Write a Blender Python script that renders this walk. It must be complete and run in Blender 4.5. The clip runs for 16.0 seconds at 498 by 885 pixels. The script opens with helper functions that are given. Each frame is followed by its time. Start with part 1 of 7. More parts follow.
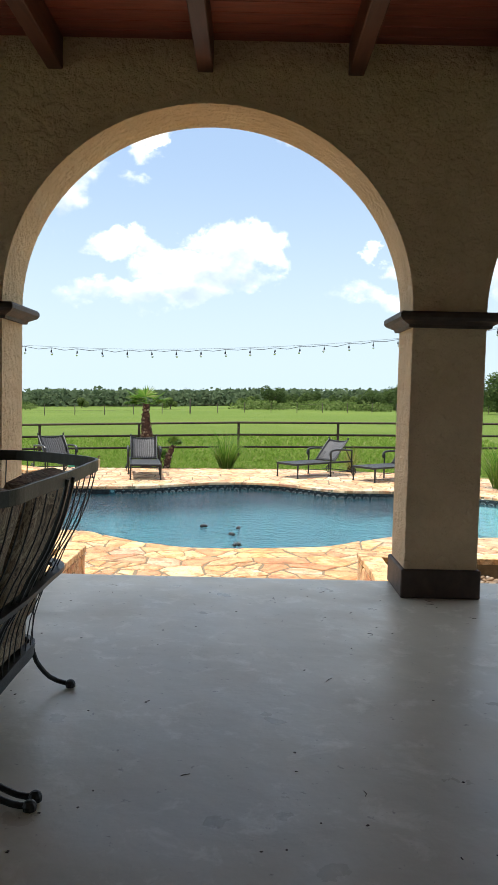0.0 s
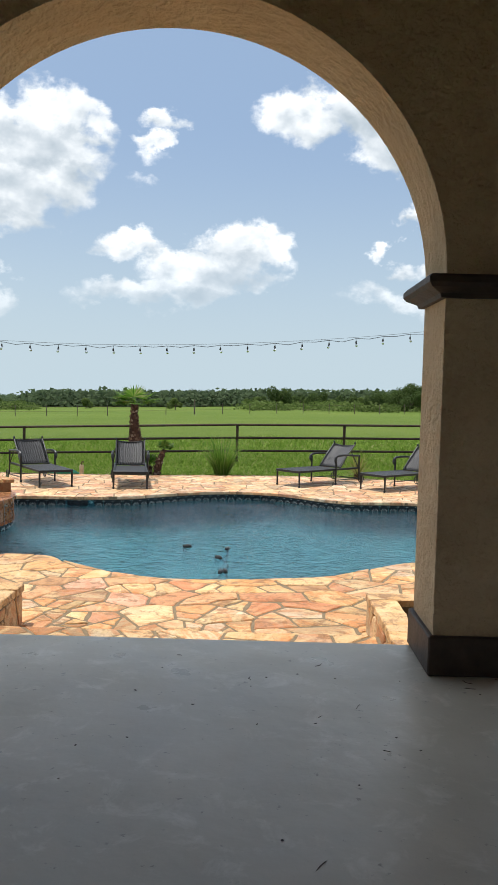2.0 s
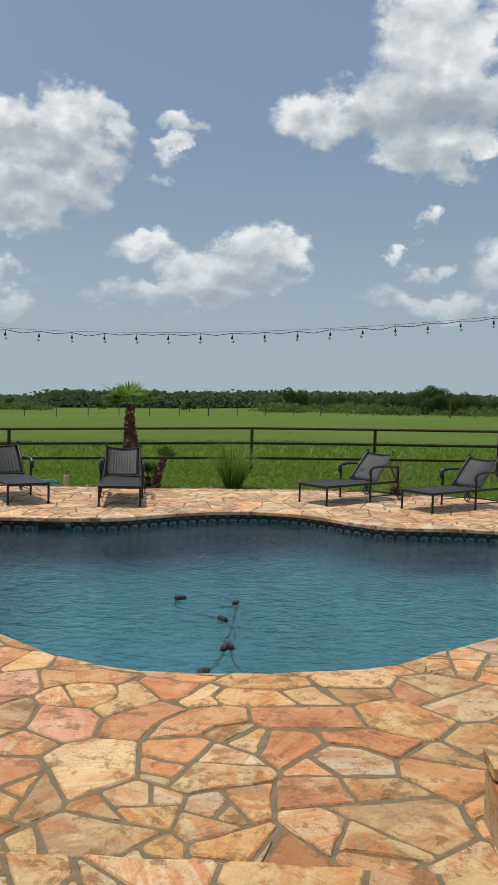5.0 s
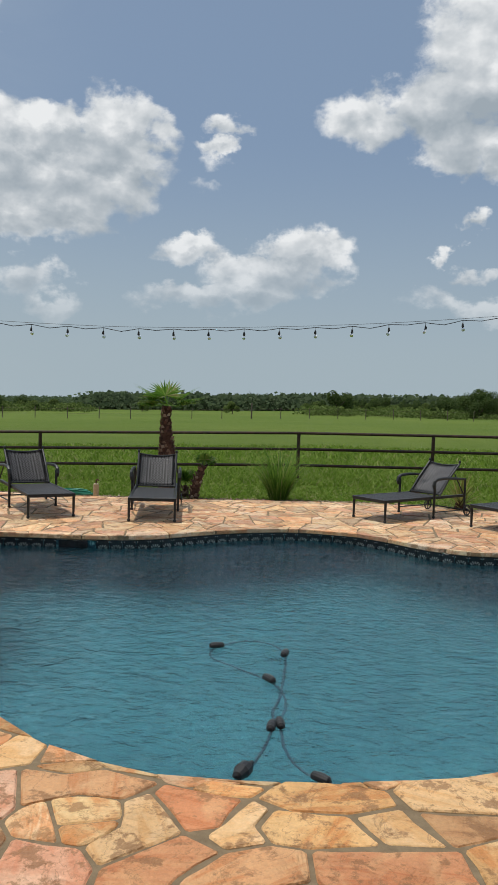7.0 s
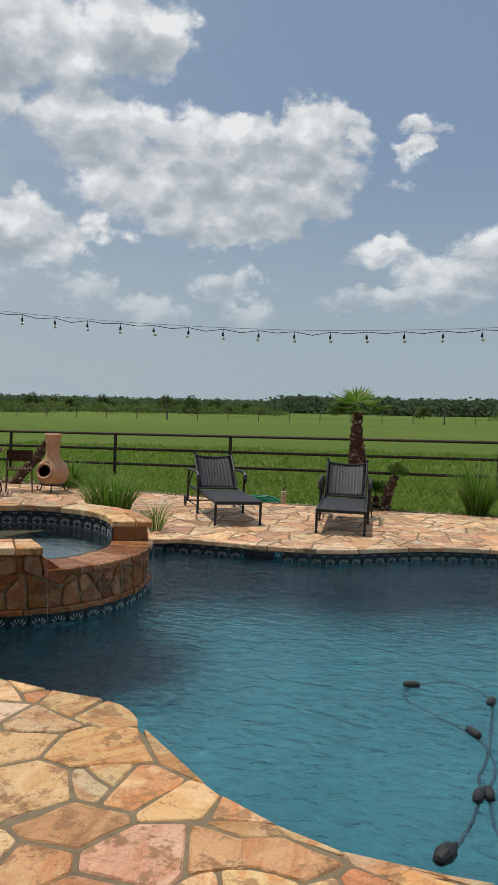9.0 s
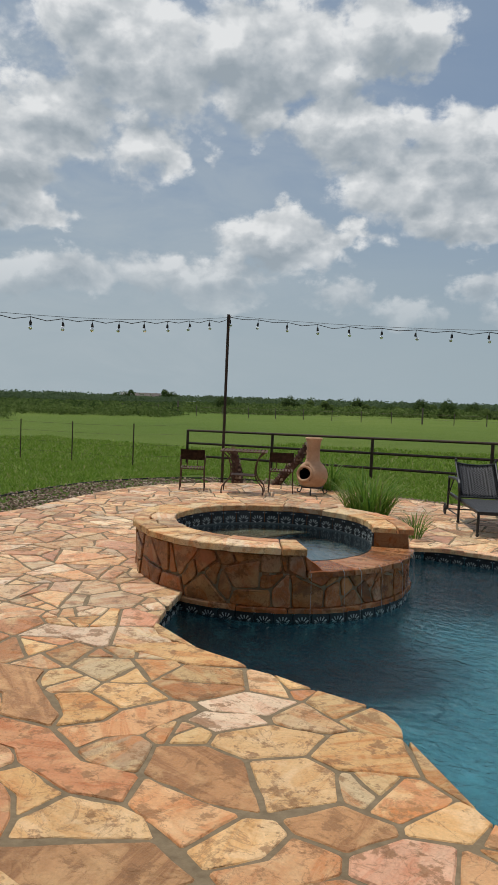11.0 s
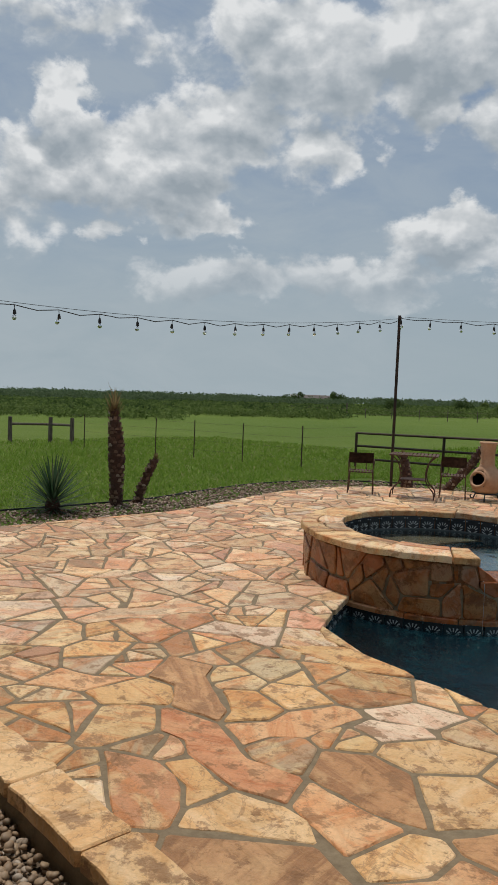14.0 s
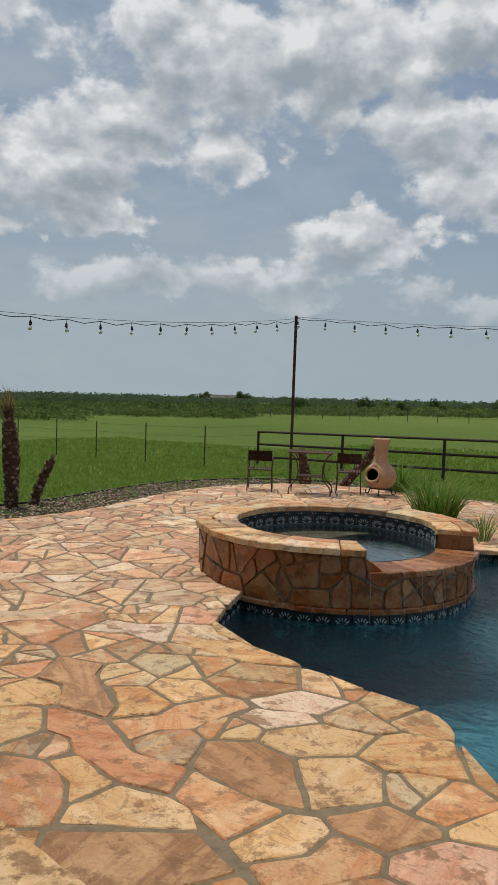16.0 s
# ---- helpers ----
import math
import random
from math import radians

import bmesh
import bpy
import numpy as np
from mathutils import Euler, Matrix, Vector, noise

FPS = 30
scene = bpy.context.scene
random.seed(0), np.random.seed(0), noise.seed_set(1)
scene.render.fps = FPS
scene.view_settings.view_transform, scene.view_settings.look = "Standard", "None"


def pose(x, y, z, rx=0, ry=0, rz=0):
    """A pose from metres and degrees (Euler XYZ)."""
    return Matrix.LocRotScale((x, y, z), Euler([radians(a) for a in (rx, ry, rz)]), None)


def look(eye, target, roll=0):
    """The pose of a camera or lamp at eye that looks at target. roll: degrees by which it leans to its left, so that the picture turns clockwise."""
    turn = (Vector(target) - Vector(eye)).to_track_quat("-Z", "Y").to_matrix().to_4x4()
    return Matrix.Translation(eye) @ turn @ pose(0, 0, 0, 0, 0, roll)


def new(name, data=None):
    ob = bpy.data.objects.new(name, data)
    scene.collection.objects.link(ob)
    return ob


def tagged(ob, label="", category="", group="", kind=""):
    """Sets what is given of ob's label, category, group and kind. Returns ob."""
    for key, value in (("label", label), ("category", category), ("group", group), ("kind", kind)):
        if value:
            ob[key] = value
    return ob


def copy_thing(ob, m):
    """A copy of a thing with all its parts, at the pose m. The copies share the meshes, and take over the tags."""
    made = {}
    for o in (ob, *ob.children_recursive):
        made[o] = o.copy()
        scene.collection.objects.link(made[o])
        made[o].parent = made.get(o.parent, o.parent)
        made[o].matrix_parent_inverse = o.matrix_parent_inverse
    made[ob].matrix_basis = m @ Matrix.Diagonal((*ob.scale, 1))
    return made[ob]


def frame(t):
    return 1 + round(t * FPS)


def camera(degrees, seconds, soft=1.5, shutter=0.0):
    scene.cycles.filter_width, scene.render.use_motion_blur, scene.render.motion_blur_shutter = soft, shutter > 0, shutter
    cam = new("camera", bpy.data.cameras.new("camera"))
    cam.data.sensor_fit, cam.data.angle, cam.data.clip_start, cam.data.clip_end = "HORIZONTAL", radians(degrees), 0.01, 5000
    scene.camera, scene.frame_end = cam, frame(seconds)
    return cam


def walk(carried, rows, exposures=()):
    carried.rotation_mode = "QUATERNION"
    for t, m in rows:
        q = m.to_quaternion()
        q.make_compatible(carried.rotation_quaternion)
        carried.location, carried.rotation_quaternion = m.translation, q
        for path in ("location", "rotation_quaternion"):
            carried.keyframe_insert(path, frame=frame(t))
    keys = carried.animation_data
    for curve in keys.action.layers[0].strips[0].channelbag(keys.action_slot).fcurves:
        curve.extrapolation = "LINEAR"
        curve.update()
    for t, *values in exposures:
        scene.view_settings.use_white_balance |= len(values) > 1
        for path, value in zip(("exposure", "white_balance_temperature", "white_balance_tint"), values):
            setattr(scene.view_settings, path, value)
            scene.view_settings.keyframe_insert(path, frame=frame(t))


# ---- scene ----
cam = camera(34.9, 16.0, soft=0.95)
METRES, EYE, TILT, LEAN, TURN = 6.4, 1.754, 0.0, 0.0, 0.0
ROWS = [
    (0.0, 0.0, 0.0, 0.0, 0.08, -3.58, -1.33),
    (0.5, 0.0116, 0.0497, -0.0017, 0.16, -3.55, -1.35),
    (1.0, 0.0166, 0.1079, -0.0054, 0.25, -3.52, -1.4),
    (1.5, 0.0231, 0.1753, -0.0035, 0.41, -3.53, -1.41),
    (2.0, 0.0303, 0.241, -0.0022, 0.59, -3.54, -1.37),
    (2.5, 0.0316, 0.3138, -0.003, 0.76, -3.54, -1.31),
    (3.0, 0.0303, 0.3829, -0.0048, 0.95, -3.51, -1.36),
    (3.5, 0.0277, 0.4512, -0.0071, 1.13, -3.5, -1.45),
    (6.0, 0.0124, 0.7716, -0.0154, 2.61, -3.38, -1.88),
    (6.5, 0.0052, 0.8188, -0.0159, 3.42, -3.36, -1.94),
    (7.0, 0.0039, 0.8622, -0.0154, 4.82, -3.34, -2.01),
    (7.5, -0.0043, 0.8984, -0.0145, 7.01, -3.35, -2.12),
    (8.0, -0.0115, 0.9247, -0.0138, 10.09, -3.38, -2.19),
    (8.5, -0.0133, 0.935, -0.0121, 14.11, -3.47, -2.28),
    (9.0, -0.0153, 0.9396, -0.0116, 18.46, -3.55, -2.35),
    (9.5, -0.0178, 0.9387, -0.0105, 23.36, -3.67, -2.42),
    (10.0, -0.0212, 0.9378, -0.0106, 28.13, -3.8, -2.42),
    (12.5, -0.0351, 0.9303, -0.008, 45.73, -4.29, -2.46),
    (13.0, -0.0346, 0.9319, -0.0083, 47.4, -4.34, -2.37),
    (13.5, -0.0331, 0.9343, -0.0082, 48.38, -4.36, -2.29),
    (14.0, -0.0304, 0.9359, -0.0084, 48.82, -4.37, -2.22),
    (14.5, -0.0264, 0.9395, -0.0088, 48.69, -4.37, -2.16),
    (15.0, -0.0214, 0.9412, -0.0086, 47.68, -4.33, -2.09),
    (15.5, -0.0163, 0.9412, -0.0089, 45.51, -4.25, -2.04),
    (16.0, -0.009, 0.9412, -0.009, 42.07, -4.14, -1.97),
]
EXPOSURES = [(0.0, 1.0), (0.6, 0.92), (1.5, 0.7), (2.5, 0.3), (3.5, 0.02), (6.0, -0.13), (8.0, -0.14), (10.0, -0.22), (12.5, -0.29), (16.0, -0.31)]
walk(cam, [(t, pose(0, 0, EYE, TILT, LEAN, TURN) @ pose(METRES * x, METRES * y, METRES * z, 90 + pitch, roll, yaw)) for t, x, y, z, yaw, pitch, roll in ROWS], EXPOSURES)

# ---- node helpers ----


def put(nt, kind, props=None, **ins):
    """A node with its properties and inputs; an input is a value or an output socket."""
    n = nt.nodes.new(kind)
    props = props or {}
    if "operation" in props:
        n.operation = props["operation"]
    if "use_clamp" in props:
        n.use_clamp = props["use_clamp"]
    if "data_type" in props:
        n.data_type, n.blend_type = props["data_type"], props["blend_type"]
    if "interpolation_type" in props:
        n.interpolation_type = props["interpolation_type"]
    if "rotation_type" in props:
        n.rotation_type = props["rotation_type"]
    for k, v in ins.items():
        s = n.inputs[int(k[1:])] if k[0] == "i" and k[1:].isdigit() else n.inputs[k.replace("_", " ")]
        if isinstance(v, bpy.types.NodeSocket):
            nt.links.new(v, s)
        else:
            s.default_value = v
    return n


def op(nt, what, a, b=0.0, c=0.0, clamp=False):
    n = put(nt, "ShaderNodeMath", {"operation": what, "use_clamp": clamp}, i0=a, i1=b, i2=c)
    return n.outputs[0]


def vop(nt, what, a, b=(0, 0, 0)):
    n = put(nt, "ShaderNodeVectorMath", {"operation": what}, i0=a, i1=b)
    return n.outputs["Value"] if what in ("DOT_PRODUCT", "LENGTH", "DISTANCE") else n.outputs[0]


def noise_tex(nt, scale, vec=None, detail=4.0, rough=0.55, distort=0.0):
    n = put(nt, "ShaderNodeTexNoise", None, Scale=scale, Detail=detail, Roughness=rough, Distortion=distort)
    if vec is not None:
        nt.links.new(vec, n.inputs["Vector"])
    return n.outputs["Fac"]


def ramp(nt, fac, *stops):
    n = put(nt, "ShaderNodeValToRGB", None, Fac=fac)
    els = n.color_ramp.elements
    while len(els) < len(stops):
        els.new(0.5)
    for e, (p, c) in zip(els, stops):
        e.position = p
        e.color = (c, c, c, 1) if isinstance(c, (int, float)) else (*c, 1)
    return n.outputs[0]


def mix(nt, fac, a, b, how="MIX"):
    n = put(nt, "ShaderNodeMix", {"data_type": "RGBA", "blend_type": how})
    for i, v in ((0, fac), (6, a), (7, b)):
        if isinstance(v, bpy.types.NodeSocket):
            nt.links.new(v, n.inputs[i])
        else:
            n.inputs[i].default_value = v if i == 0 else (*v, 1)
    return n.outputs[2]


def coords(nt, which="Object"):
    return put(nt, "ShaderNodeTexCoord").outputs[which]


def surface(name, colour, rough=0.6, metal=0.0, bump=None, depth=0.01, ior=1.45, build=None, spec=0.5):
    """A Principled material; colour, rough and bump may be functions of the node tree."""
    m = bpy.data.materials.new(name)
    m.use_nodes = True
    nt = m.node_tree
    p = nt.nodes["Principled BSDF"]
    for key, v in (("Base Color", colour), ("Roughness", rough)):
        v = v(nt) if callable(v) else v
        if isinstance(v, bpy.types.NodeSocket):
            nt.links.new(v, p.inputs[key])
        else:
            p.inputs[key].default_value = (*v, 1) if key == "Base Color" else v
    p.inputs["Metallic"].default_value, p.inputs["IOR"].default_value, p.inputs["Specular IOR Level"].default_value = metal, ior, spec
    if bump:
        b = put(nt, "ShaderNodeBump", None, Strength=1.0, Distance=depth, Height=bump(nt))
        nt.links.new(b.outputs[0], p.inputs["Normal"])
    if build:
        build(nt, p)
    return m


# ---- world, sun ----
SUN_WAY = Vector((-0.27, 0.05, 0.96)).normalized()
world = bpy.data.worlds.new("world")
scene.world = world
world.use_nodes = True


def build_sky(nt):
    """Nishita sky with cumulus banks named by azimuth (degrees to the left of +y), elevation, half widths and strength."""
    back = nt.nodes["Background"]
    sky = put(nt, "ShaderNodeTexSky")
    sky.sky_type, sky.sun_disc = "NISHITA", False
    sky.sun_elevation, sky.sun_rotation = math.asin(SUN_WAY.z), math.atan2(SUN_WAY.x, SUN_WAY.y)
    sky.altitude, sky.air_density, sky.dust_density, sky.ozone_density = 60.0, 1.0, 2.2, 1.5
    way = coords(nt, "Generated")
    sep = put(nt, "ShaderNodeSeparateXYZ", None, i0=way)
    x, y, z = sep.outputs
    az0 = op(nt, "MULTIPLY", op(nt, "ARCTAN2", op(nt, "MULTIPLY", x, -1.0), y), 57.2958)
    el0 = op(nt, "MULTIPLY", op(nt, "ARCSINE", z), 57.2958)
    # clouds flatten towards the horizon
    flat = vop(nt, "MULTIPLY", way, (1.0, 1.0, 1.35))
    # the outlines billow: the banks are looked up through a wandering offset
    stray = op(nt, "SUBTRACT", noise_tex(nt, 13.0, flat, 6.0, 0.6), 0.5)
    lift = op(nt, "SUBTRACT", noise_tex(nt, 13.0, vop(nt, "ADD", flat, (5.2, 1.3, 7.7)), 6.0, 0.6), 0.5)
    az = op(nt, "ADD", az0, op(nt, "MULTIPLY", stray, 8.0))
    el = op(nt, "ADD", el0, op(nt, "MULTIPLY", lift, 5.0))
    big = noise_tex(nt, 5.0, flat, 3.0, 0.5)
    fine = noise_tex(nt, 26.0, flat, 8.0, 0.56, 0.2)
    puff = noise_tex(nt, 15.0, flat, 4.0, 0.5, 0.15)
    above = noise_tex(nt, 15.0, vop(nt, "ADD", flat, (-0.008, 0.0, 0.026)), 4.0, 0.5, 0.15)
    total = None
    low = None
    for a, e, wa, we, s in NORTH_CLOUDS + MIDDLE_CLOUDS + WEST_CLOUDS:
        da = op(nt, "DIVIDE", op(nt, "SUBTRACT", az, a), wa * 1.02)
        de = op(nt, "DIVIDE", op(nt, "SUBTRACT", el, e), we * 1.0)
        r = op(nt, "SQRT", op(nt, "ADD", op(nt, "MULTIPLY", da, da), op(nt, "MULTIPLY", de, de)))
        v = op(nt, "MULTIPLY", op(nt, "SUBTRACT", 1.0, r), s)
        total = v if total is None else op(nt, "MAXIMUM", total, v)
        # the flat underside of each bank is greyer
        u = op(nt, "MULTIPLY", op(nt, "SUBTRACT", 0.15, de, clamp=True), op(nt, "MULTIPLY", op(nt, "SUBTRACT", 1.35, r, clamp=True), s))
        low = u if low is None else op(nt, "MAXIMUM", low, u)
    # fair-weather scatter over the rest of the sky
    far = put(nt, "ShaderNodeMapRange", None, i0=az0, i1=70.0, i2=95.0, i3=0.0, i4=1.0)
    far2 = put(nt, "ShaderNodeMapRange", None, i0=az0, i1=-18.0, i2=-40.0, i3=0.0, i4=1.0)
    high = put(nt, "ShaderNodeMapRange", None, i0=el0, i1=27.0, i2=38.0, i3=0.0, i4=1.0)
    rest = op(nt, "ADD", op(nt, "ADD", far.outputs[0], far2.outputs[0]), high.outputs[0], clamp=True)
    rest = op(nt, "SUBTRACT", op(nt, "MULTIPLY", rest, op(nt, "MULTIPLY", op(nt, "SUBTRACT", big, 0.2), 1.9)), 0.55)
    total = op(nt, "MAXIMUM", op(nt, "MAXIMUM", total, -1.0), rest)
    dens = op(nt, "ADD", total, op(nt, "ADD", op(nt, "MULTIPLY", op(nt, "SUBTRACT", fine, 0.45), 1.0), op(nt, "MULTIPLY", op(nt, "SUBTRACT", puff, 0.44), 1.0)))
    cover = put(nt, "ShaderNodeMapRange", {"interpolation_type": "SMOOTHSTEP"}, i0=dens, i1=-0.02, i2=0.40, i3=0.0, i4=1.0).outputs[0]
    # sunlit from above: billows brighten where the cloud thins upwards, undersides stay grey
    relief = op(nt, "ADD", op(nt, "MULTIPLY", op(nt, "SUBTRACT", puff, above), 2.2), op(nt, "MULTIPLY", op(nt, "SUBTRACT", fine, 0.5), 0.55))
    lit = op(nt, "SUBTRACT", op(nt, "ADD", relief, 0.86), op(nt, "MULTIPLY", low, 1.15), clamp=True)
    cloud = ramp(nt, lit, (0.0, (4.4, 5.1, 5.7)), (0.35, (5.9, 6.5, 7.0)), (0.7, (8.2, 8.6, 8.9)), (1.0, (10.8, 11.0, 11.1)))
    # milky haze near the horizon
    haze = put(nt, "ShaderNodeMapRange", {"interpolation_type": "SMOOTHSTEP"}, i0=el0, i1=-2.0, i2=19.0, i3=0.88, i4=0.0).outputs[0]
    base = mix(nt, haze, mix(nt, 0.6, sky.outputs[0], (3.3, 4.6, 6.5)), (5.0, 6.1, 6.65))
    # thin high overcast to the west, in streaks
    veil = put(nt, "ShaderNodeMapRange", {"interpolation_type": "SMOOTHSTEP"}, i0=az0, i1=12.0, i2=50.0, i3=0.0, i4=0.6).outputs[0]
    streak = noise_tex(nt, 7.0, vop(nt, "MULTIPLY", way, (1.0, 1.0, 2.6)), 7.0, 0.6, 0.7)
    base = mix(nt, op(nt, "MULTIPLY", veil, ramp(nt, streak, (0.3, 0.25), (0.65, 1.0))), base, (5.9, 6.7, 7.2))
    fade = put(nt, "ShaderNodeMapRange", {"interpolation_type": "SMOOTHSTEP"}, i0=el0, i1=2.0, i2=12.0, i3=0.1, i4=0.97).outputs[0]
    nt.links.new(mix(nt, op(nt, "MULTIPLY", cover, fade), base, cloud), back.inputs[0])
    back.inputs[1].default_value = 0.085


NORTH_CLOUDS = [
    (-10.9, 22.1, 4.8, 4.9, 1.2), (-8.8, 19.2, 3.9, 3.7, 1.0), (-3.8, 19.2, 3.7, 1.8, 0.8), (-12.3, 17.0, 2.3, 2.0, 1.0), (-7.6, 16.8, 2.6, 1.4, 0.7), (-10.3, 12.0, 1.3, 0.7, 0.6),
    (-8.1, 10.3, 0.9, 0.5, 0.5), (-10.1, 8.9, 1.2, 0.7, 0.55), (-11.3, 7.2, 4.5, 0.9, 0.6), (20.4, 15.3, 10.2, 3.5, 1.2), (18.7, 18.0, 2.6, 1.8, 0.9), (14.5, 17.4, 4.1, 2.5, 1.1),
    (27.7, 14.3, 3.8, 2.7, 1.0), (21.4, 12.0, 6.3, 1.8, 0.9), (7.7, 18.5, 1.6, 0.7, 0.55), (8.5, 17.1, 1.2, 0.5, 0.45), (20.5, 7.5, 2.3, 1.4, 0.75), (18.8, 6.0, 2.1, 0.7, 0.5), (9.1, 10.1, 2.7, 1.0, 0.75),
]
MIDDLE_CLOUDS = [
    (1.4, 9.8, 3.3, 2.0, 1.0), (4.5, 8.2, 3.7, 1.6, 1.0), (9.6, 6.8, 3.7, 1.0, 0.7), (31.0, 10.5, 2.1, 1.6, 0.8), (30.4, 6.8, 1.9, 1.2, 0.6), (26.7, 5.8, 2.5, 0.9, 0.5),
    (35.9, 22.1, 7.5, 3.7, 1.1), (27.6, 23.2, 4.0, 2.5, 1.0), (43.8, 20.9, 4.4, 3.5, 0.9), (36.5, 18.7, 3.4, 2.0, 0.9), (30.1, 17.7, 4.7, 2.5, 0.9), (44.4, 15.8, 2.5, 2.5, 0.6),
    (34.6, 10.4, 5.8, 2.0, 1.1), (41.2, 7.9, 6.6, 1.8, 0.8), (-18.0, 9.0, 5.0, 2.0, 0.8),
]
WEST_CLOUDS = [
    (61.7, 17.9, 2.6, 2.9, 1.1), (62.4, 14.2, 5.5, 2.7, 1.0), (55.4, 14.7, 6.3, 4.1, 1.2), (50.4, 17.5, 4.7, 3.1, 1.0), (45.0, 21.4, 6.6, 4.1, 1.2), (48.6, 23.3, 4.0, 2.5, 0.9),
    (43.1, 15.9, 2.5, 1.8, 0.65), (59.0, 10.0, 1.7, 0.9, 0.55), (52.5, 11.7, 2.5, 1.2, 0.6), (51.6, 7.0, 5.8, 1.8, 0.8), (43.5, 7.4, 3.7, 1.6, 0.85), (39.1, 7.0, 3.7, 1.6, 0.8), (65.3, 11.4, 3.7, 2.5, 0.4), (62.2, 22.9, 7.1, 1.6, 0.4),
]
build_sky(world.node_tree)
sun = new("sun", bpy.data.lights.new("sun", "SUN"))
sun.data.energy, sun.data.angle, sun.data.color = 3.4, radians(0.6), (1.0, 0.955, 0.88)
sun.matrix_world = look((0, 0, 0), -SUN_WAY)

# ---- mesh helpers ----


def mesh_ob(name, bm, material, parent=None, smooth=False):
    me = bpy.data.meshes.new(name)
    bmesh.ops.recalc_face_normals(bm, faces=bm.faces)
    if smooth:
        for f in bm.faces:
            f.smooth = True
    bm.to_mesh(me)
    bm.free()
    for m in material if isinstance(material, (list, tuple)) else (material,):
        me.materials.append(m)
    ob = new(name, me)
    ob.parent = parent
    return ob


def part(name, bm, material, parent, label="", smooth=False):
    return tagged(mesh_ob(name, bm, material, parent, smooth), label)


def holder(name, label, category, group="", m=None, kind=""):
    ob = tagged(new(name), label, category, group, kind)
    ob.empty_display_size = 0.1
    if m is not None:
        ob.matrix_world = m
    return ob


def box(bm, x0, y0, z0, x1, y1, z1, bevel=0.0, seg=1):
    vs = [bm.verts.new((x, y, z)) for z in (z0, z1) for x, y in ((x0, y0), (x1, y0), (x1, y1), (x0, y1))]
    fs = [bm.faces.new([vs[i] for i in q]) for q in ((3, 2, 1, 0), (4, 5, 6, 7), (0, 1, 5, 4), (1, 2, 6, 5), (2, 3, 7, 6), (3, 0, 4, 7))]
    if bevel:
        es = list({e for f in fs for e in f.edges})
        bmesh.ops.bevel(bm, geom=es, offset=bevel, segments=seg, affect="EDGES", profile=0.5)
    return bm


def boxes(*rows, bevel=0.0):
    bm = bmesh.new()
    for r in rows:
        box(bm, *r, bevel=bevel)
    return bm


def tube(bm, pts, radii, n=8, caps=True, squash=(1.0, 1.0)):
    """A swept round bar through pts; radii is one number or one per point."""
    pts = [Vector(p) for p in pts]
    if isinstance(radii, (int, float)):
        radii = [radii] * len(pts)
    up = Vector((0, 0, 1))
    rings = []
    side = None
    for i, p in enumerate(pts):
        d = (pts[min(i + 1, len(pts) - 1)] - pts[max(i - 1, 0)]).normalized()
        if side is None:
            side = d.cross(up if abs(d.z) < 0.95 else Vector((1, 0, 0))).normalized()
        else:
            side = (side - d * side.dot(d)).normalized()
        other = d.cross(side)
        rings.append([bm.verts.new(p + radii[i] * (math.cos(2 * math.pi * k / n) * side * squash[0] + math.sin(2 * math.pi * k / n) * other * squash[1])) for k in range(n)])
    for a, b in zip(rings, rings[1:]):
        for k in range(n):
            bm.faces.new((a[k], a[(k + 1) % n], b[(k + 1) % n], b[k]))
    if caps:
        bm.faces.new(rings[0][::-1])
        bm.faces.new(rings[-1])
    return bm


def lathe(bm, profile, n=32, at=(0, 0, 0), caps=True):
    rings = [[bm.verts.new((at[0] + r * math.cos(2 * math.pi * k / n), at[1] + r * math.sin(2 * math.pi * k / n), at[2] + z)) for k in range(n)] for r, z in profile]
    for a, b in zip(rings, rings[1:]):
        for k in range(n):
            bm.faces.new((a[k], a[(k + 1) % n], b[(k + 1) % n], b[k]))
    if caps:
        bm.faces.new(rings[0][::-1])
        bm.faces.new(rings[-1])
    return bm


def prism(bm, outline, z0, z1):
    lo = [bm.verts.new((x, y, z0)) for x, y in outline]
    hi = [bm.verts.new((x, y, z1)) for x, y in outline]
    bm.faces.new(lo[::-1])
    bm.faces.new(hi)
    n = len(lo)
    for i in range(n):
        bm.faces.new((lo[i], lo[(i + 1) % n], hi[(i + 1) % n], hi[i]))
    return bm


def spline(pts, closed=True, step=0.12):
    """Catmull-Rom through 2D or 3D points, resampled."""
    pts = [Vector(p) for p in pts]
    n = len(pts)
    out = []
    for i in range(n if closed else n - 1):
        p0, p1, p2, p3 = (pts[(i + k) % n] if closed else pts[min(max(i + k, 0), n - 1)] for k in (-1, 0, 1, 2))
        m = max(2, int((p2 - p1).length / step))
        for j in range(m):
            t = j / m
            out.append(0.5 * (2 * p1 + (p2 - p0) * t + (2 * p0 - 5 * p1 + 4 * p2 - p3) * t * t + (3 * p1 - p0 - 3 * p2 + p3) * t ** 3))
    if not closed:
        out.append(pts[-1])
    return out


def inside(p, poly):
    x, y = p[0], p[1]
    hit = False
    for a, b in zip(poly, poly[1:] + poly[:1]):
        if (a[1] > y) != (b[1] > y) and x < (b[0] - a[0]) * (y - a[1]) / (b[1] - a[1]) + a[0]:
            hit = not hit
    return hit


def smooth01(a, b, v):
    t = min(1.0, max(0.0, (v - a) / (b - a)))
    return t * t * (3 - 2 * t)


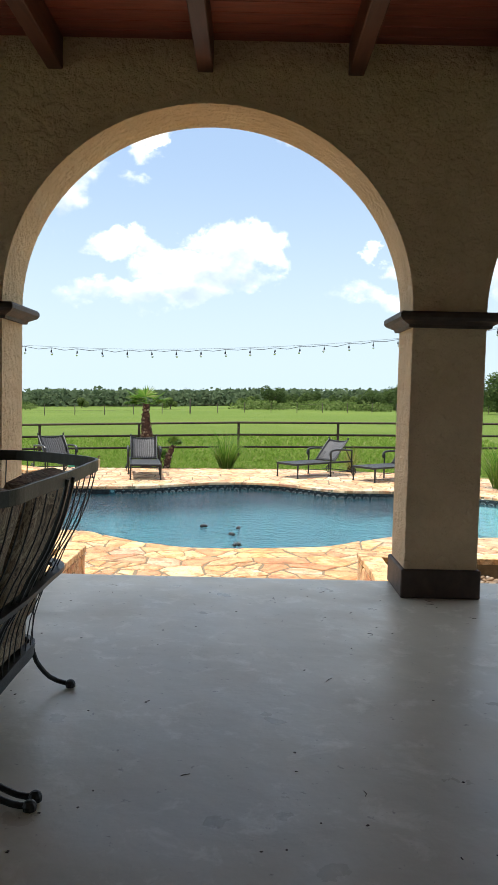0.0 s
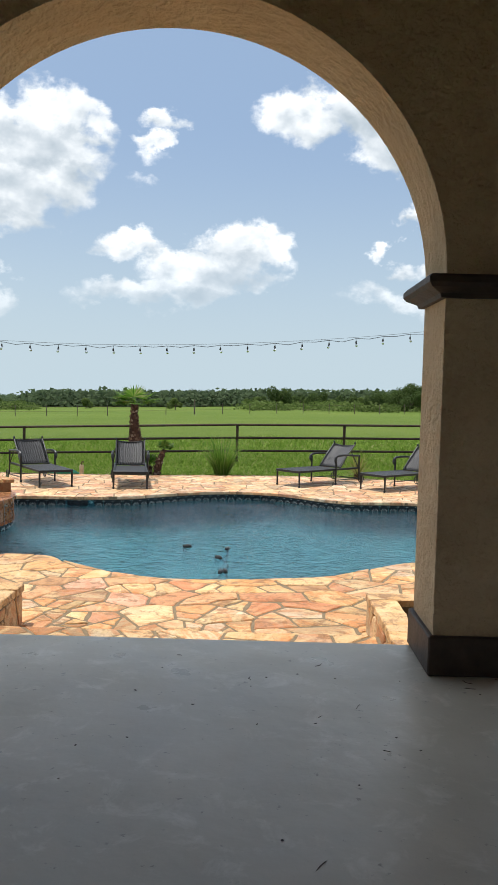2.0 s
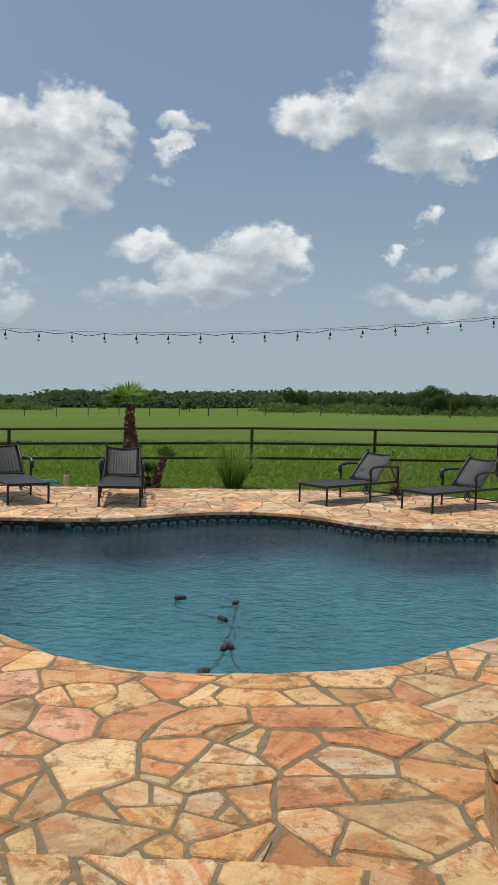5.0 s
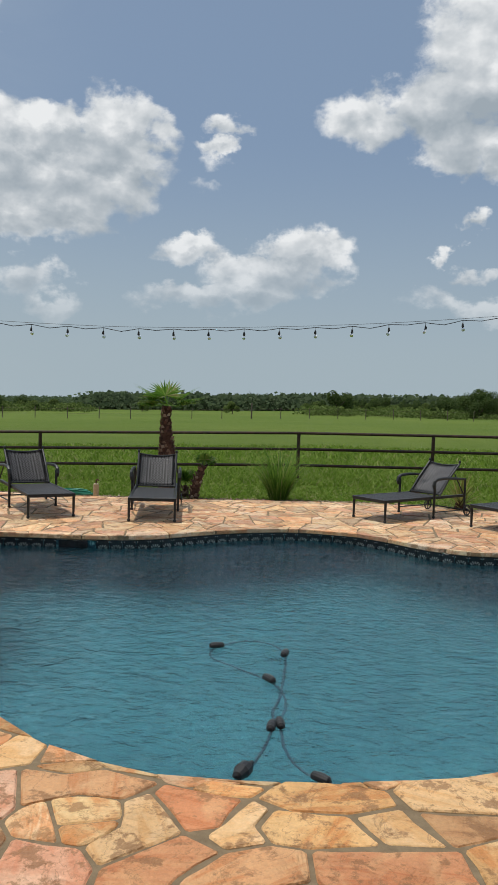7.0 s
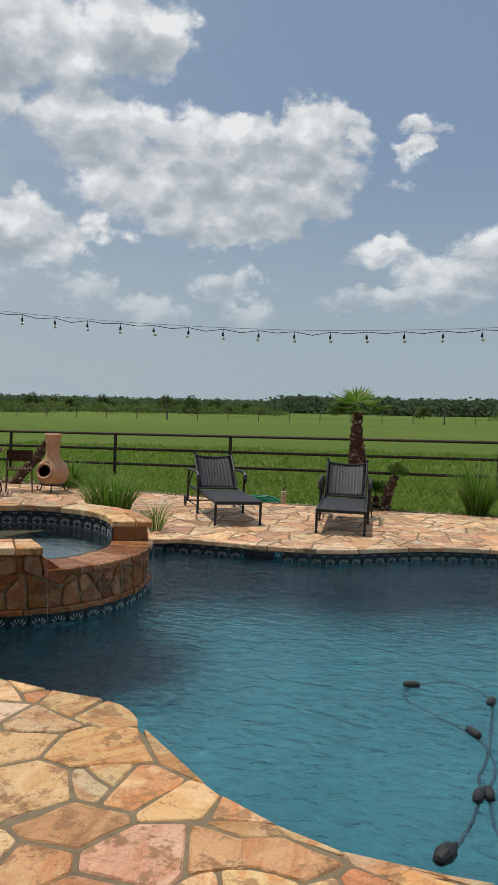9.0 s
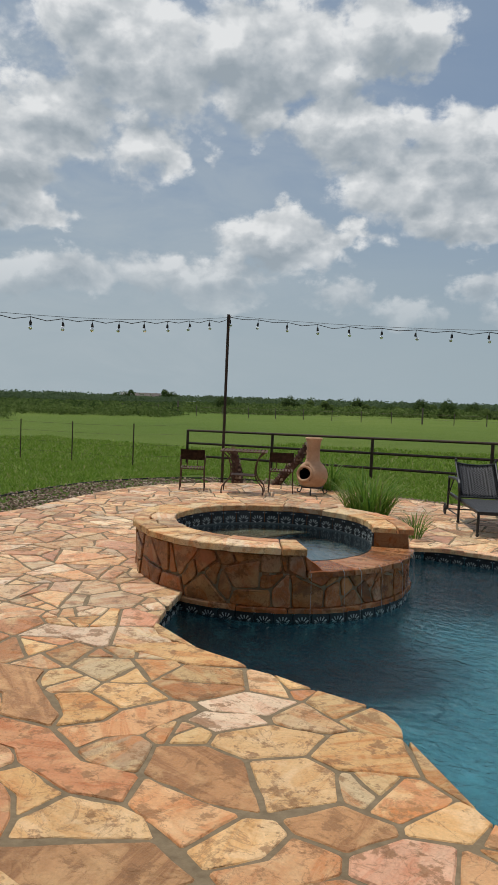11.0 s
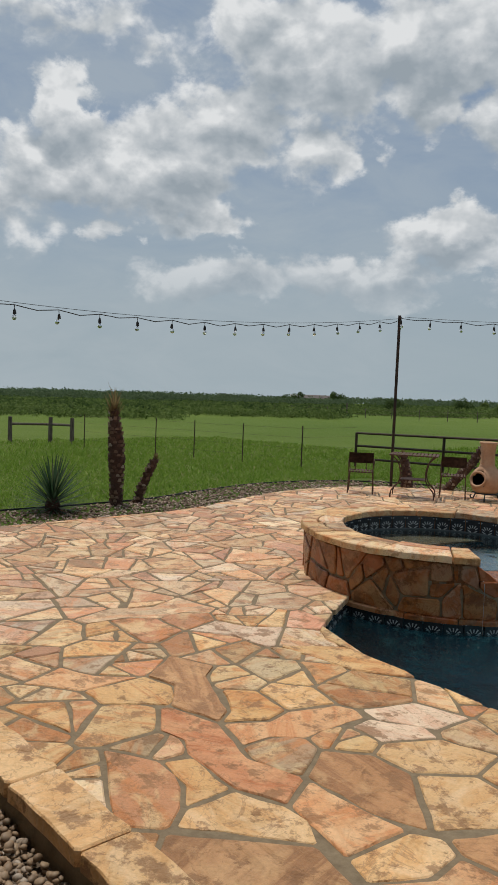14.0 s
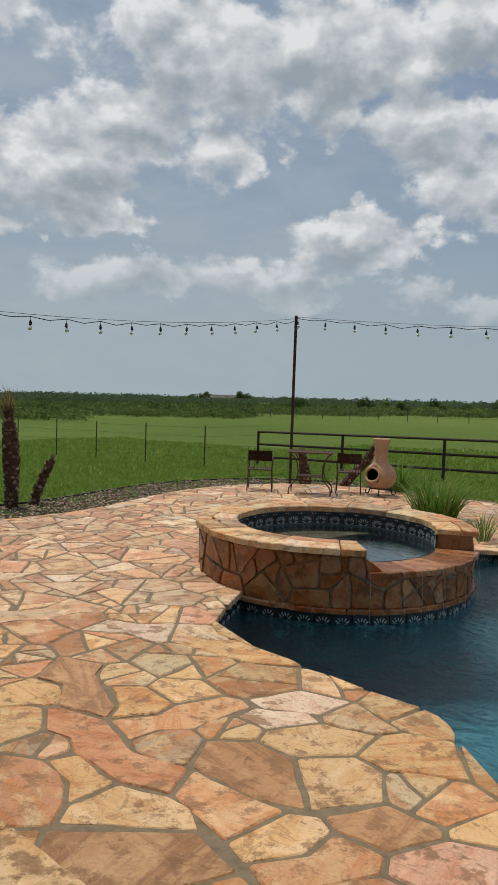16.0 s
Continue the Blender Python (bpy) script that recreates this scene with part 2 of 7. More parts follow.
def grow(poly, d):
    """Offsets a closed outline outwards (counter-clockwise outline) by d."""
    out = []
    n = len(poly)
    for i in range(n):
        t = (poly[(i + 1) % n] - poly[i - 1]).normalized()
        out.append(poly[i] + d * Vector((t.y, -t.x)))
    return out


def leafy(nt, p):
    """Lets light through thin leaves."""
    out = nt.nodes["Material Output"]
    thin = put(nt, "ShaderNodeBsdfTranslucent")
    links = p.inputs["Base Color"].links
    if links:
        nt.links.new(links[0].from_socket, thin.inputs[0])
    else:
        thin.inputs[0].default_value = p.inputs["Base Color"].default_value
    m = put(nt, "ShaderNodeMixShader", None, i0=0.45, i1=p.outputs[0], i2=thin.outputs[0])
    nt.links.new(m.outputs[0], out.inputs[0])


# ---- materials ----
def stucco_bump(nt):
    v = coords(nt)
    return op(nt, "ADD", noise_tex(nt, 48.0, v, 5.0, 0.65), op(nt, "MULTIPLY", ramp(nt, noise_tex(nt, 17.0, v, 4.0), (0.4, 0.0), (0.6, 1.0)), 0.8))


STUCCO = surface("stucco", lambda nt: ramp(nt, noise_tex(nt, 3.0, coords(nt), 6.0), (0.3, (0.58, 0.44, 0.28)), (0.7, (0.70, 0.545, 0.355))), 0.9, bump=stucco_bump, depth=0.016)
TRIM = surface("dark_stone_trim", lambda nt: ramp(nt, noise_tex(nt, 9.0, coords(nt), 6.0), (0.3, (0.030, 0.020, 0.016)), (0.75, (0.075, 0.05, 0.04))), 0.6, bump=lambda nt: noise_tex(nt, 40.0, coords(nt), 5.0), depth=0.004)


def concrete_colour(nt):
    v = coords(nt)
    a = ramp(nt, noise_tex(nt, 1.1, v, 7.0, 0.6, 0.4), (0.3, (0.44, 0.42, 0.355)), (0.7, (0.58, 0.55, 0.465)))
    b = ramp(nt, noise_tex(nt, 5.0, v, 9.0, 0.7, 0.5), (0.54, 0.0), (0.68, 0.65))
    c = mix(nt, b, a, (0.70, 0.67, 0.60))
    speck = ramp(nt, noise_tex(nt, 26.0, v, 4.0, 0.6), (0.27, 0.55), (0.34, 0.0))
    return mix(nt, speck, c, (0.12, 0.11, 0.10))


CONCRETE = surface("sealed_concrete", concrete_colour, lambda nt: ramp(nt, noise_tex(nt, 3.0, coords(nt), 6.0), (0.3, 0.26), (0.7, 0.46)), bump=lambda nt: noise_tex(nt, 7.0, coords(nt), 7.0), depth=0.004)
MORTAR = surface("mortar", lambda nt: ramp(nt, noise_tex(nt, 12.0, coords(nt), 8.0, 0.7), (0.3, (0.14, 0.102, 0.06)), (0.7, (0.25, 0.19, 0.117))), 0.95, bump=lambda nt: noise_tex(nt, 60.0, coords(nt), 5.0), depth=0.006)


def stone_colour(per_island, dark=1.0, sat=1.0, tint=None, tone=None):
    def build(nt):
        rnd = put(nt, "ShaderNodeNewGeometry").outputs["Random Per Island"] if per_island else put(nt, "ShaderNodeObjectInfo").outputs["Random"]
        v = coords(nt)
        hue = op(nt, "FRACT", op(nt, "MULTIPLY", rnd, 7.31))
        light = op(nt, "FRACT", op(nt, "MULTIPLY", rnd, 23.7))
        # layered bands that run a different way in every stone
        turn = put(nt, "ShaderNodeVectorRotate", {"rotation_type": "Z_AXIS"}, Vector=v, Angle=op(nt, "MULTIPLY", rnd, 60.0)).outputs[0]
        band_in = vop(nt, "MULTIPLY", turn, (0.6, 3.4, 2.0))
        shift = put(nt, "ShaderNodeCombineXYZ", None, X=op(nt, "MULTIPLY", rnd, 91.0), Y=op(nt, "MULTIPLY", rnd, 37.0), Z=0.0).outputs[0]
        band = noise_tex(nt, 2.2, vop(nt, "ADD", band_in, shift), 6.0, 0.58, 1.0)
        blot = noise_tex(nt, 4.2, vop(nt, "ADD", v, shift), 7.0, 0.6, 0.8)
        d = dark
        base = ramp(nt, hue, (0.0, (0.61 * d, 0.44 * d, 0.25 * d)), (0.16, (0.56 * d, 0.35 * d, 0.175 * d)), (0.32, (0.50 * d, 0.255 * d, 0.135 * d)), (0.46, (0.50 * d, 0.25 * d, 0.16 * d)), (0.6, (0.65 * d, 0.52 * d, 0.35 * d)), (0.74, (0.28 * d, 0.16 * d, 0.08 * d)), (0.86, (0.62 * d, 0.50 * d, 0.39 * d)), (1.0, (0.58 * d, 0.38 * d, 0.20 * d)))
        band_c, pale_c = (0.50 * d, 0.20 * d, 0.075 * d), (0.67 * d, 0.52 * d, 0.32 * d)
        if tone:
            base, band_c, pale_c = mix(nt, op(nt, "MULTIPLY", hue, 0.4), tone[0], tone[2]), tone[1], tone[2]
        warm = mix(nt, ramp(nt, band, (0.42, 0.0), (0.50, 0.2), (0.56, 0.75), (0.63, 0.3), (0.7, 0.7)), base, band_c)
        pale = mix(nt, ramp(nt, blot, (0.50, 0.0), (0.60, 0.55), (0.75, 0.8)), warm, pale_c)
        rust = mix(nt, ramp(nt, noise_tex(nt, 6.5, vop(nt, "ADD", v, shift), 10.0, 0.72), (0.53, 0.0), (0.58, 0.75)), pale, (0.25 * d, 0.135 * d, 0.065 * d))
        pits = ramp(nt, noise_tex(nt, 26.0, vop(nt, "ADD", v, shift), 8.0, 0.75), (0.32, 0.65), (0.39, 0.0))
        rust = mix(nt, pits, rust, (0.20 * d, 0.12 * d, 0.06 * d))
        flake = ramp(nt, noise_tex(nt, 3.4, vop(nt, "ADD", turn, shift), 8.0, 0.62, 0.8), (0.488, 0.0), (0.5, 0.55), (0.512, 0.0))
        rust = mix(nt, flake, rust, (0.26 * d, 0.14 * d, 0.07 * d))
        val = op(nt, "ADD", op(nt, "MULTIPLY", light, 0.2 if tone else 0.50), 0.88 if tone else 0.80)
        grain = op(nt, "ADD", op(nt, "MULTIPLY", noise_tex(nt, 60.0, v, 5.0, 0.7), 0.6), 0.70)
        if tint:
            rust = mix(nt, 1.0, rust, tint, "MULTIPLY")
        return put(nt, "ShaderNodeHueSaturation", None, Hue=0.5, Saturation=sat, Value=op(nt, "MULTIPLY", val, grain), Fac=1.0, Color=rust).outputs[0]
    return build


def stone_bump(nt):
    v = coords(nt)
    return op(nt, "ADD", op(nt, "MULTIPLY", ramp(nt, noise_tex(nt, 4.0, v, 8.0, 0.62, 0.6), (0.42, 0.0), (0.5, 0.55), (0.62, 1.0)), 0.6), op(nt, "MULTIPLY", noise_tex(nt, 38.0, v, 6.0, 0.7), 0.4))


FLAG = surface("flagstone", stone_colour(False, 1.0, 1.05, (1.03, 1.0, 0.90)), 0.58, bump=stone_bump, depth=0.02)
# quarried shades: body, bands, bloom
TONES = {
    "s": ((0.56, 0.26, 0.14), (0.46, 0.17, 0.075), (0.66, 0.41, 0.23)), "c": ((0.70, 0.48, 0.26), (0.62, 0.36, 0.16), (0.78, 0.59, 0.38)), "b": ((0.44, 0.24, 0.12), (0.25, 0.12, 0.055), (0.58, 0.38, 0.21)),
    "p": ((0.64, 0.37, 0.20), (0.54, 0.23, 0.10), (0.72, 0.51, 0.31)), "w": ((0.72, 0.56, 0.42), (0.64, 0.40, 0.28), (0.78, 0.65, 0.51)), "o": ((0.66, 0.40, 0.18), (0.52, 0.21, 0.075), (0.74, 0.53, 0.29)), "k": ((0.64, 0.36, 0.25), (0.56, 0.25, 0.15), (0.72, 0.51, 0.38)),
}
TONED = {k: surface("flagstone_" + n, stone_colour(False, 1.0, 1.05, (1.03, 0.97, 0.90), TONES[k]), 0.58, bump=stone_bump, depth=0.02) for k, n in (("s", "salmon"), ("c", "cream"), ("b", "brown"), ("p", "peach"), ("w", "whitish"), ("o", "ochre"), ("k", "pink"))}
# slightly paler and less saturated than FLAG: grazing sheen put into the colour
FLAG_REST = surface("flagstone_rest_sheen", stone_colour(True, 1.04, 0.97, (1.03, 1.0, 0.93)), 0.5, bump=stone_bump, depth=0.018)
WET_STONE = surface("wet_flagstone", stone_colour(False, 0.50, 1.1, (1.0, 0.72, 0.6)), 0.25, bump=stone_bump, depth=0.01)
# pale mottling painted into the plaster colour in place of caustics
PLASTER = surface("pool_plaster_caustics", lambda nt: ramp(nt, noise_tex(nt, 9.0, coords(nt), 6.0, 0.66, 1.6), (0.38, (0.003, 0.031, 0.053)), (0.5, (0.013, 0.086, 0.116)), (0.6, (0.14, 0.34, 0.38))), 0.8)
PALE_PLASTER = surface("pale_pool_plaster", lambda nt: ramp(nt, noise_tex(nt, 10.0, coords(nt), 6.0), (0.3, (0.10, 0.20, 0.23)), (0.7, (0.18, 0.30, 0.32))), 0.8)
SPA_PLASTER = surface("spa_plaster", lambda nt: ramp(nt, noise_tex(nt, 10.0, coords(nt), 6.0), (0.3, (0.045, 0.065, 0.075)), (0.7, (0.07, 0.095, 0.105))), 0.8)
PEBBLE = surface("pebbles", lambda nt: mix(nt, ramp(nt, noise_tex(nt, 30.0, coords(nt), 5.0), (0.3, 0.0), (0.7, 0.5)), ramp(nt, put(nt, "ShaderNodeNewGeometry").outputs["Random Per Island"], (0.0, (0.08, 0.055, 0.035)), (0.3, (0.22, 0.14, 0.08)), (0.6, (0.30, 0.21, 0.13)), (0.8, (0.12, 0.085, 0.06)), (1.0, (0.46, 0.40, 0.33))), (0.30, 0.21, 0.13)), 0.6)
SOIL = surface("soil", lambda nt: ramp(nt, noise_tex(nt, 8.0, coords(nt), 8.0, 0.7), (0.3, (0.07, 0.05, 0.035)), (0.7, (0.17, 0.125, 0.085))), 0.95, bump=lambda nt: noise_tex(nt, 30.0, coords(nt), 6.0), depth=0.02)
CEDAR = surface("red_stained_wood", lambda nt: ramp(nt, noise_tex(nt, 2.2, vop(nt, "MULTIPLY", coords(nt), (1.0, 9.0, 9.0)), 7.0, 0.6, 0.8), (0.3, (0.13, 0.028, 0.018)), (0.7, (0.26, 0.062, 0.038))), 0.45, bump=lambda nt: noise_tex(nt, 4.0, vop(nt, "MULTIPLY", coords(nt), (1.0, 12.0, 12.0)), 5.0), depth=0.003)
BEAM = surface("dark_red_beam", lambda nt: ramp(nt, noise_tex(nt, 2.5, vop(nt, "MULTIPLY", coords(nt), (9.0, 0.8, 9.0)), 7.0, 0.6, 0.6), (0.3, (0.05, 0.017, 0.012)), (0.7, (0.10, 0.035, 0.022))), 0.5)
PIPE = surface("rusty_brown_pipe", lambda nt: ramp(nt, noise_tex(nt, 6.0, coords(nt), 8.0, 0.7), (0.35, (0.018, 0.011, 0.009)), (0.7, (0.075, 0.038, 0.024))), 0.55, 0.3, bump=lambda nt: noise_tex(nt, 50.0, coords(nt), 4.0), depth=0.001)


def field_colour(nt):
    v = coords(nt)
    a = noise_tex(nt, 0.03, v, 6.0, 0.6)
    b = noise_tex(nt, 0.35, v, 7.0, 0.65)
    c = noise_tex(nt, 9.0, v, 6.0, 0.7)
    base = ramp(nt, a, (0.35, (0.08, 0.132, 0.023)), (0.6, (0.118, 0.168, 0.034)), (0.75, (0.17, 0.2, 0.06)))
    base = mix(nt, ramp(nt, b, (0.4, 0.0), (0.7, 0.55)), base, (0.07, 0.122, 0.017))
    return mix(nt, ramp(nt, c, (0.45, 0.0), (0.75, 0.5)), base, (0.18, 0.205, 0.06))


FIELD = surface("pasture", field_colour, 0.9, bump=lambda nt: noise_tex(nt, 14.0, coords(nt), 8.0, 0.75), depth=0.08, spec=0.08)


def water_build(depth_tint, swell=0.026):
    def build(nt, p):
        out = nt.nodes["Material Output"]
        v = coords(nt)
        w = vop(nt, "MULTIPLY", v, (1.0, 1.35, 1.0))
        h = op(nt, "ADD", noise_tex(nt, 4.6, w, 2.0, 0.45, 0.8), op(nt, "MULTIPLY", noise_tex(nt, 12.0, w, 4.0, 0.6, 1.0), 0.6))
        b = put(nt, "ShaderNodeBump", None, Strength=1.0, Distance=swell, Height=h).outputs[0]
        refr = put(nt, "ShaderNodeBsdfRefraction", None, Color=(*depth_tint, 1), Roughness=0.0, IOR=1.33, Normal=b)
        gloss = put(nt, "ShaderNodeBsdfGlossy", None, Color=(1, 1, 1, 1), Roughness=0.03, Normal=b)
        fres = put(nt, "ShaderNodeFresnel", None, IOR=1.33, Normal=b)
        m = put(nt, "ShaderNodeMixShader", None, i0=fres.outputs[0], i1=refr.outputs[0], i2=gloss.outputs[0])
        nt.links.new(m.outputs[0], out.inputs[0])
    return build


WATER = surface("pool_water", (0.5, 0.8, 0.9), 0.05, build=water_build((0.62, 0.88, 0.92)))
SPA_WATER = surface("spa_water", (0.5, 0.8, 0.9), 0.05, build=water_build((0.5, 0.62, 0.67), 0.003))

# ---- plan ----
SLAB_Z, STEP_Z, BED_Z, WATER_Z = 0.37, 0.18, 0.30, -0.14
SPA, SPA_R, SPA_Z, SPILL_Z = Vector((-4.37, 12.08)), 1.255, 0.45, 0.27
POOL = spline([(-4.6, 11.3), (-4.25, 10.52), (-3.86, 9.88), (-3.70, 9.83), (-3.05, 9.78), (-2.4, 9.72), (-2.0, 9.71), (-1.77, 9.5), (-1.54, 9.3), (-1.12, 8.99), (-0.6, 8.81), (-0.07, 8.82), (0.45, 8.9), (0.9, 9.05), (1.3, 9.36), (1.64, 9.65), (1.87, 9.79), (2.26, 9.8), (2.94, 9.87), (3.9, 10.05), (4.9, 10.7), (5.35, 11.8), (5.1, 13.0), (4.4, 13.95), (3.6, 14.4), (2.9, 14.56), (2.38, 14.57), (1.9, 14.52), (1.6, 14.6), (1.28, 14.8), (0.93, 15.15), (0.36, 15.5), (-0.35, 15.47), (-0.95, 15.22), (-1.45, 14.85), (-1.85, 14.54), (-2.4, 14.38), (-3.05, 14.32), (-3.6, 14.26), (-3.95, 14.1), (-4.4, 13.3), (-4.7, 12.3)], step=0.1)
DECK = [(-8.6, 6.72), (-8.5, 9.5), (-8.45, 11.2), (-8.5, 12.3), (-8.85, 13.4), (-9.2, 15.0), (-9.0, 16.3), (-8.3, 17.2), (-7.0, 17.6), (-5.4, 17.65), (-3.4, 17.65), (-1.9, 17.85), (0.4, 18.3), (2.2, 18.2), (4.0, 17.7), (6.2, 16.6), (7.6, 14.0), (7.8, 10.0), (7.6, 6.72)]
DECK_LINE = spline(DECK[:-1] + [DECK[-1]], closed=False, step=0.3)


def terrain(x, y):
    """Pasture height: level by the patio, falling away to the west and gently to the north."""
    w = smooth01(0.0, 6.0, max(-9.6 - x, y - 18.0, x - 9.0))
    z = 0.034 * max(min(x, 0.0), -18.0) + 0.021 * min(x + 18.0, 0.0) + 0.012 * max(x, 0.0) - 0.0055 * max(0.0, y - 22.0) - 0.14
    return -0.06 + w * (z + 0.06)


# ---- ground ----
def build_ground():
    bm = bmesh.new()
    xs = sorted({round(v, 3) for s in (-1, 1) for k in range(0, 64) for v in (s * 0.9 * k * (1.0 + 0.00075 * k ** 2.15),)})
    ys = [-60.0, -30.0, -12.0, -5.0] + [v for k in range(0, 70) for v in (-2.0 + 0.9 * k * (1.0 + 0.00075 * k ** 2.1),)]
    grid = [[bm.verts.new((x, y, terrain(x, y))) for x in xs] for y in ys]
    for a, b, y0, y1 in zip(grid, grid[1:], ys, ys[1:]):
        for i in range(len(xs) - 1):
            cx, cy = (xs[i] + xs[i + 1]) / 2, (y0 + y1) / 2
            # the patio and the house stand in this opening
            if -7.2 < cx < 6.6 and -4.0 < cy < 16.2:
                continue
            bm.faces.new((a[i], a[i + 1], b[i + 1], b[i]))
    ob = mesh_ob("ground", bm, FIELD, smooth=True)
    tagged(ob, "green grazed pasture sloping gently away to the horizon", "ground", kind="structure")


build_ground()


def sheet_with_hole(outer, hole, z, material, name, label, category):
    from mathutils.geometry import tessellate_polygon
    loops = [[Vector((p[0], p[1], z)) for p in outer], [Vector((p[0], p[1], z)) for p in hole]]
    pts = loops[0] + loops[1]
    bm = bmesh.new()
    vs = [bm.verts.new(p) for p in pts]
    for tri in tessellate_polygon(loops):
        bm.faces.new([vs[i] for i in tri])
    ob = mesh_ob(name, bm, material)
    return tagged(ob, label, category, kind="structure")


DECK_OUT = [Vector((p.x, p.y)) for p in DECK_LINE] + [Vector((7.6, 5.6)), Vector((-8.6, 5.6))]
patio = sheet_with_hole(DECK_OUT, POOL, -0.004, MORTAR, "pavement_patio", "irregular orange and cream flagstone patio with sandy mortar joints", "patio")

# ---- pool ----
def build_pool():
    pool = holder("pool", "freeform swimming pool with blue water and a dark patterned tile band", "pool", kind="structure")
    n = len(POOL)
    # shell: side, rounded to a floor that deepens
    bm = bmesh.new()
    rings = []
    for d, z in ((0.0, -0.02), (0.0, -0.9), (-0.12, -1.15), (-0.4, -1.32)):
        ring = grow(POOL, d)
        rings.append([bm.verts.new((p.x, p.y, z * (1 + 0.1 * (p.y - 9.0)) if z < -0.5 else z)) for p in ring])
    for a, b in zip(rings, rings[1:]):
        for i in range(n):
            bm.faces.new((a[i], a[(i + 1) % n], b[(i + 1) % n], b[i]))
    bm.faces.new(rings[-1])
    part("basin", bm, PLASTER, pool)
    bm = bmesh.new()
    bm.faces.new([bm.verts.new((p.x, p.y, WATER_Z)) for p in grow(POOL, 0.01)])
    w = part("water", bm, WATER, pool, "rippled clear blue water")
    # shallow shelf at the east end and a seat in the corner by the spa
    part("shelf", prism(bmesh.new(), [(q.x - 0.01, q.y) for q in POOL if q.x > 3.25], -1.3, -0.42), PALE_PLASTER, pool, "pale shallow entry shelf")
    part("corner_seat", prism(bmesh.new(), [(-3.75, 9.9), (-3.1, 9.86), (-3.2, 10.2), (-3.9, 10.3)], -1.3, -0.34), PALE_PLASTER, pool, "pale corner seat under water")
    w.visible_shadow = False
    return pool


pool = build_pool()

# ---- house: slab, piers, arches, roof ----
PIER_Y0, PIER_Y1, SPRING, ARCH_R, ARCH_C, BAY = 5.38, 5.90, 2.33, 1.39, -0.30, 3.28
floor = tagged(mesh_ob("floor", boxes((-9.0, -0.45, -0.3, 9.0, 5.88, SLAB_Z), bevel=0.012), CONCRETE), "smooth sealed grey concrete porch slab with scuffs", "floor", kind="structure")


def build_arcade():
    wall = holder("wall_arcade", "tan stucco arcade wall with tall round arches", "wall", kind="structure")
    bm = bmesh.new()
    top = 4.35
    n = 48
    for k in (-2, -1, 0, 1, 2):
        cx = ARCH_C + BAY * k
        arc = [(cx + ARCH_R * math.cos(math.pi * i / n), SPRING + (ARCH_R - 0.05) * math.sin(math.pi * i / n)) for i in range(n + 1)]
        for y, flip in ((PIER_Y0 + 0.02, False), (PIER_Y1 - 0.02, True)):
            for (xa, za), (xb, zb) in zip(arc, arc[1:]):
                q = [(xa, y, za), (xa, y, top), (xb, y, top), (xb, y, zb)]
                bm.faces.new([bm.verts.new(p) for p in (q if flip else q[::-1])])
            xr, xn = cx + ARCH_R, cx + BAY - ARCH_R
            q = [(xr, y, SLAB_Z), (xr, y, top), (xn, y, top), (xn, y, SLAB_Z)]
            bm.faces.new([bm.verts.new(p) for p in q])
        for (xa, za), (xb, zb) in zip(arc, arc[1:]):
            bm.faces.new([bm.verts.new(p) for p in ((xa, PIER_Y0 + 0.02, za), (xb, PIER_Y0 + 0.02, zb), (xb, PIER_Y1 - 0.02, zb), (xa, PIER_Y1 - 0.02, za))])
        for x in (cx + ARCH_R, cx + BAY - ARCH_R):
            bm.faces.new([bm.verts.new(p) for p in ((x, PIER_Y0 + 0.02, SLAB_Z), (x, PIER_Y0 + 0.02, SPRING), (x, PIER_Y1 - 0.02, SPRING), (x, PIER_Y1 - 0.02, SLAB_Z))])
    bmesh.ops.remove_doubles(bm, verts=bm.verts, dist=0.0005)
    part("stucco_face", bm, STUCCO, wall)
    for k in (-2, -1, 0, 1):
        x0, x1 = ARCH_C + BAY * k + ARCH_R, ARCH_C + BAY * (k + 1) - ARCH_R
        bm = bmesh.new()
        prof = [(0.0, 0.0), (0.028, 0.0), (0.035, 0.02), (0.085, 0.045), (0.1, 0.065), (0.1, 0.09), (0.088, 0.105), (0.0, 0.11)]
        loops = [[bm.verts.new((x, y, SPRING - 0.11 + z)) for x, y in ((x0 - o, PIER_Y0 + 0.02 - o), (x1 + o, PIER_Y0 + 0.02 - o), (x1 + o, PIER_Y1 - 0.02 + o), (x0 - o, PIER_Y1 - 0.02 + o))] for o, z in prof]
        for a, b in zip(loops, loops[1:]):
            for i in range(4):
                bm.faces.new((a[i], a[(i + 1) % 4], b[(i + 1) % 4], b[i]))
        part("pier_cap", bm, TRIM, wall, "dark brown moulded pier cap")
        part("pier_base", boxes((x0 - 0.025, PIER_Y0 - 0.005, SLAB_Z, x1 + 0.025, PIER_Y1 + 0.005, SLAB_Z + 0.2), bevel=0.008), TRIM, wall, "dark brown pier base")
    return wall


build_arcade()


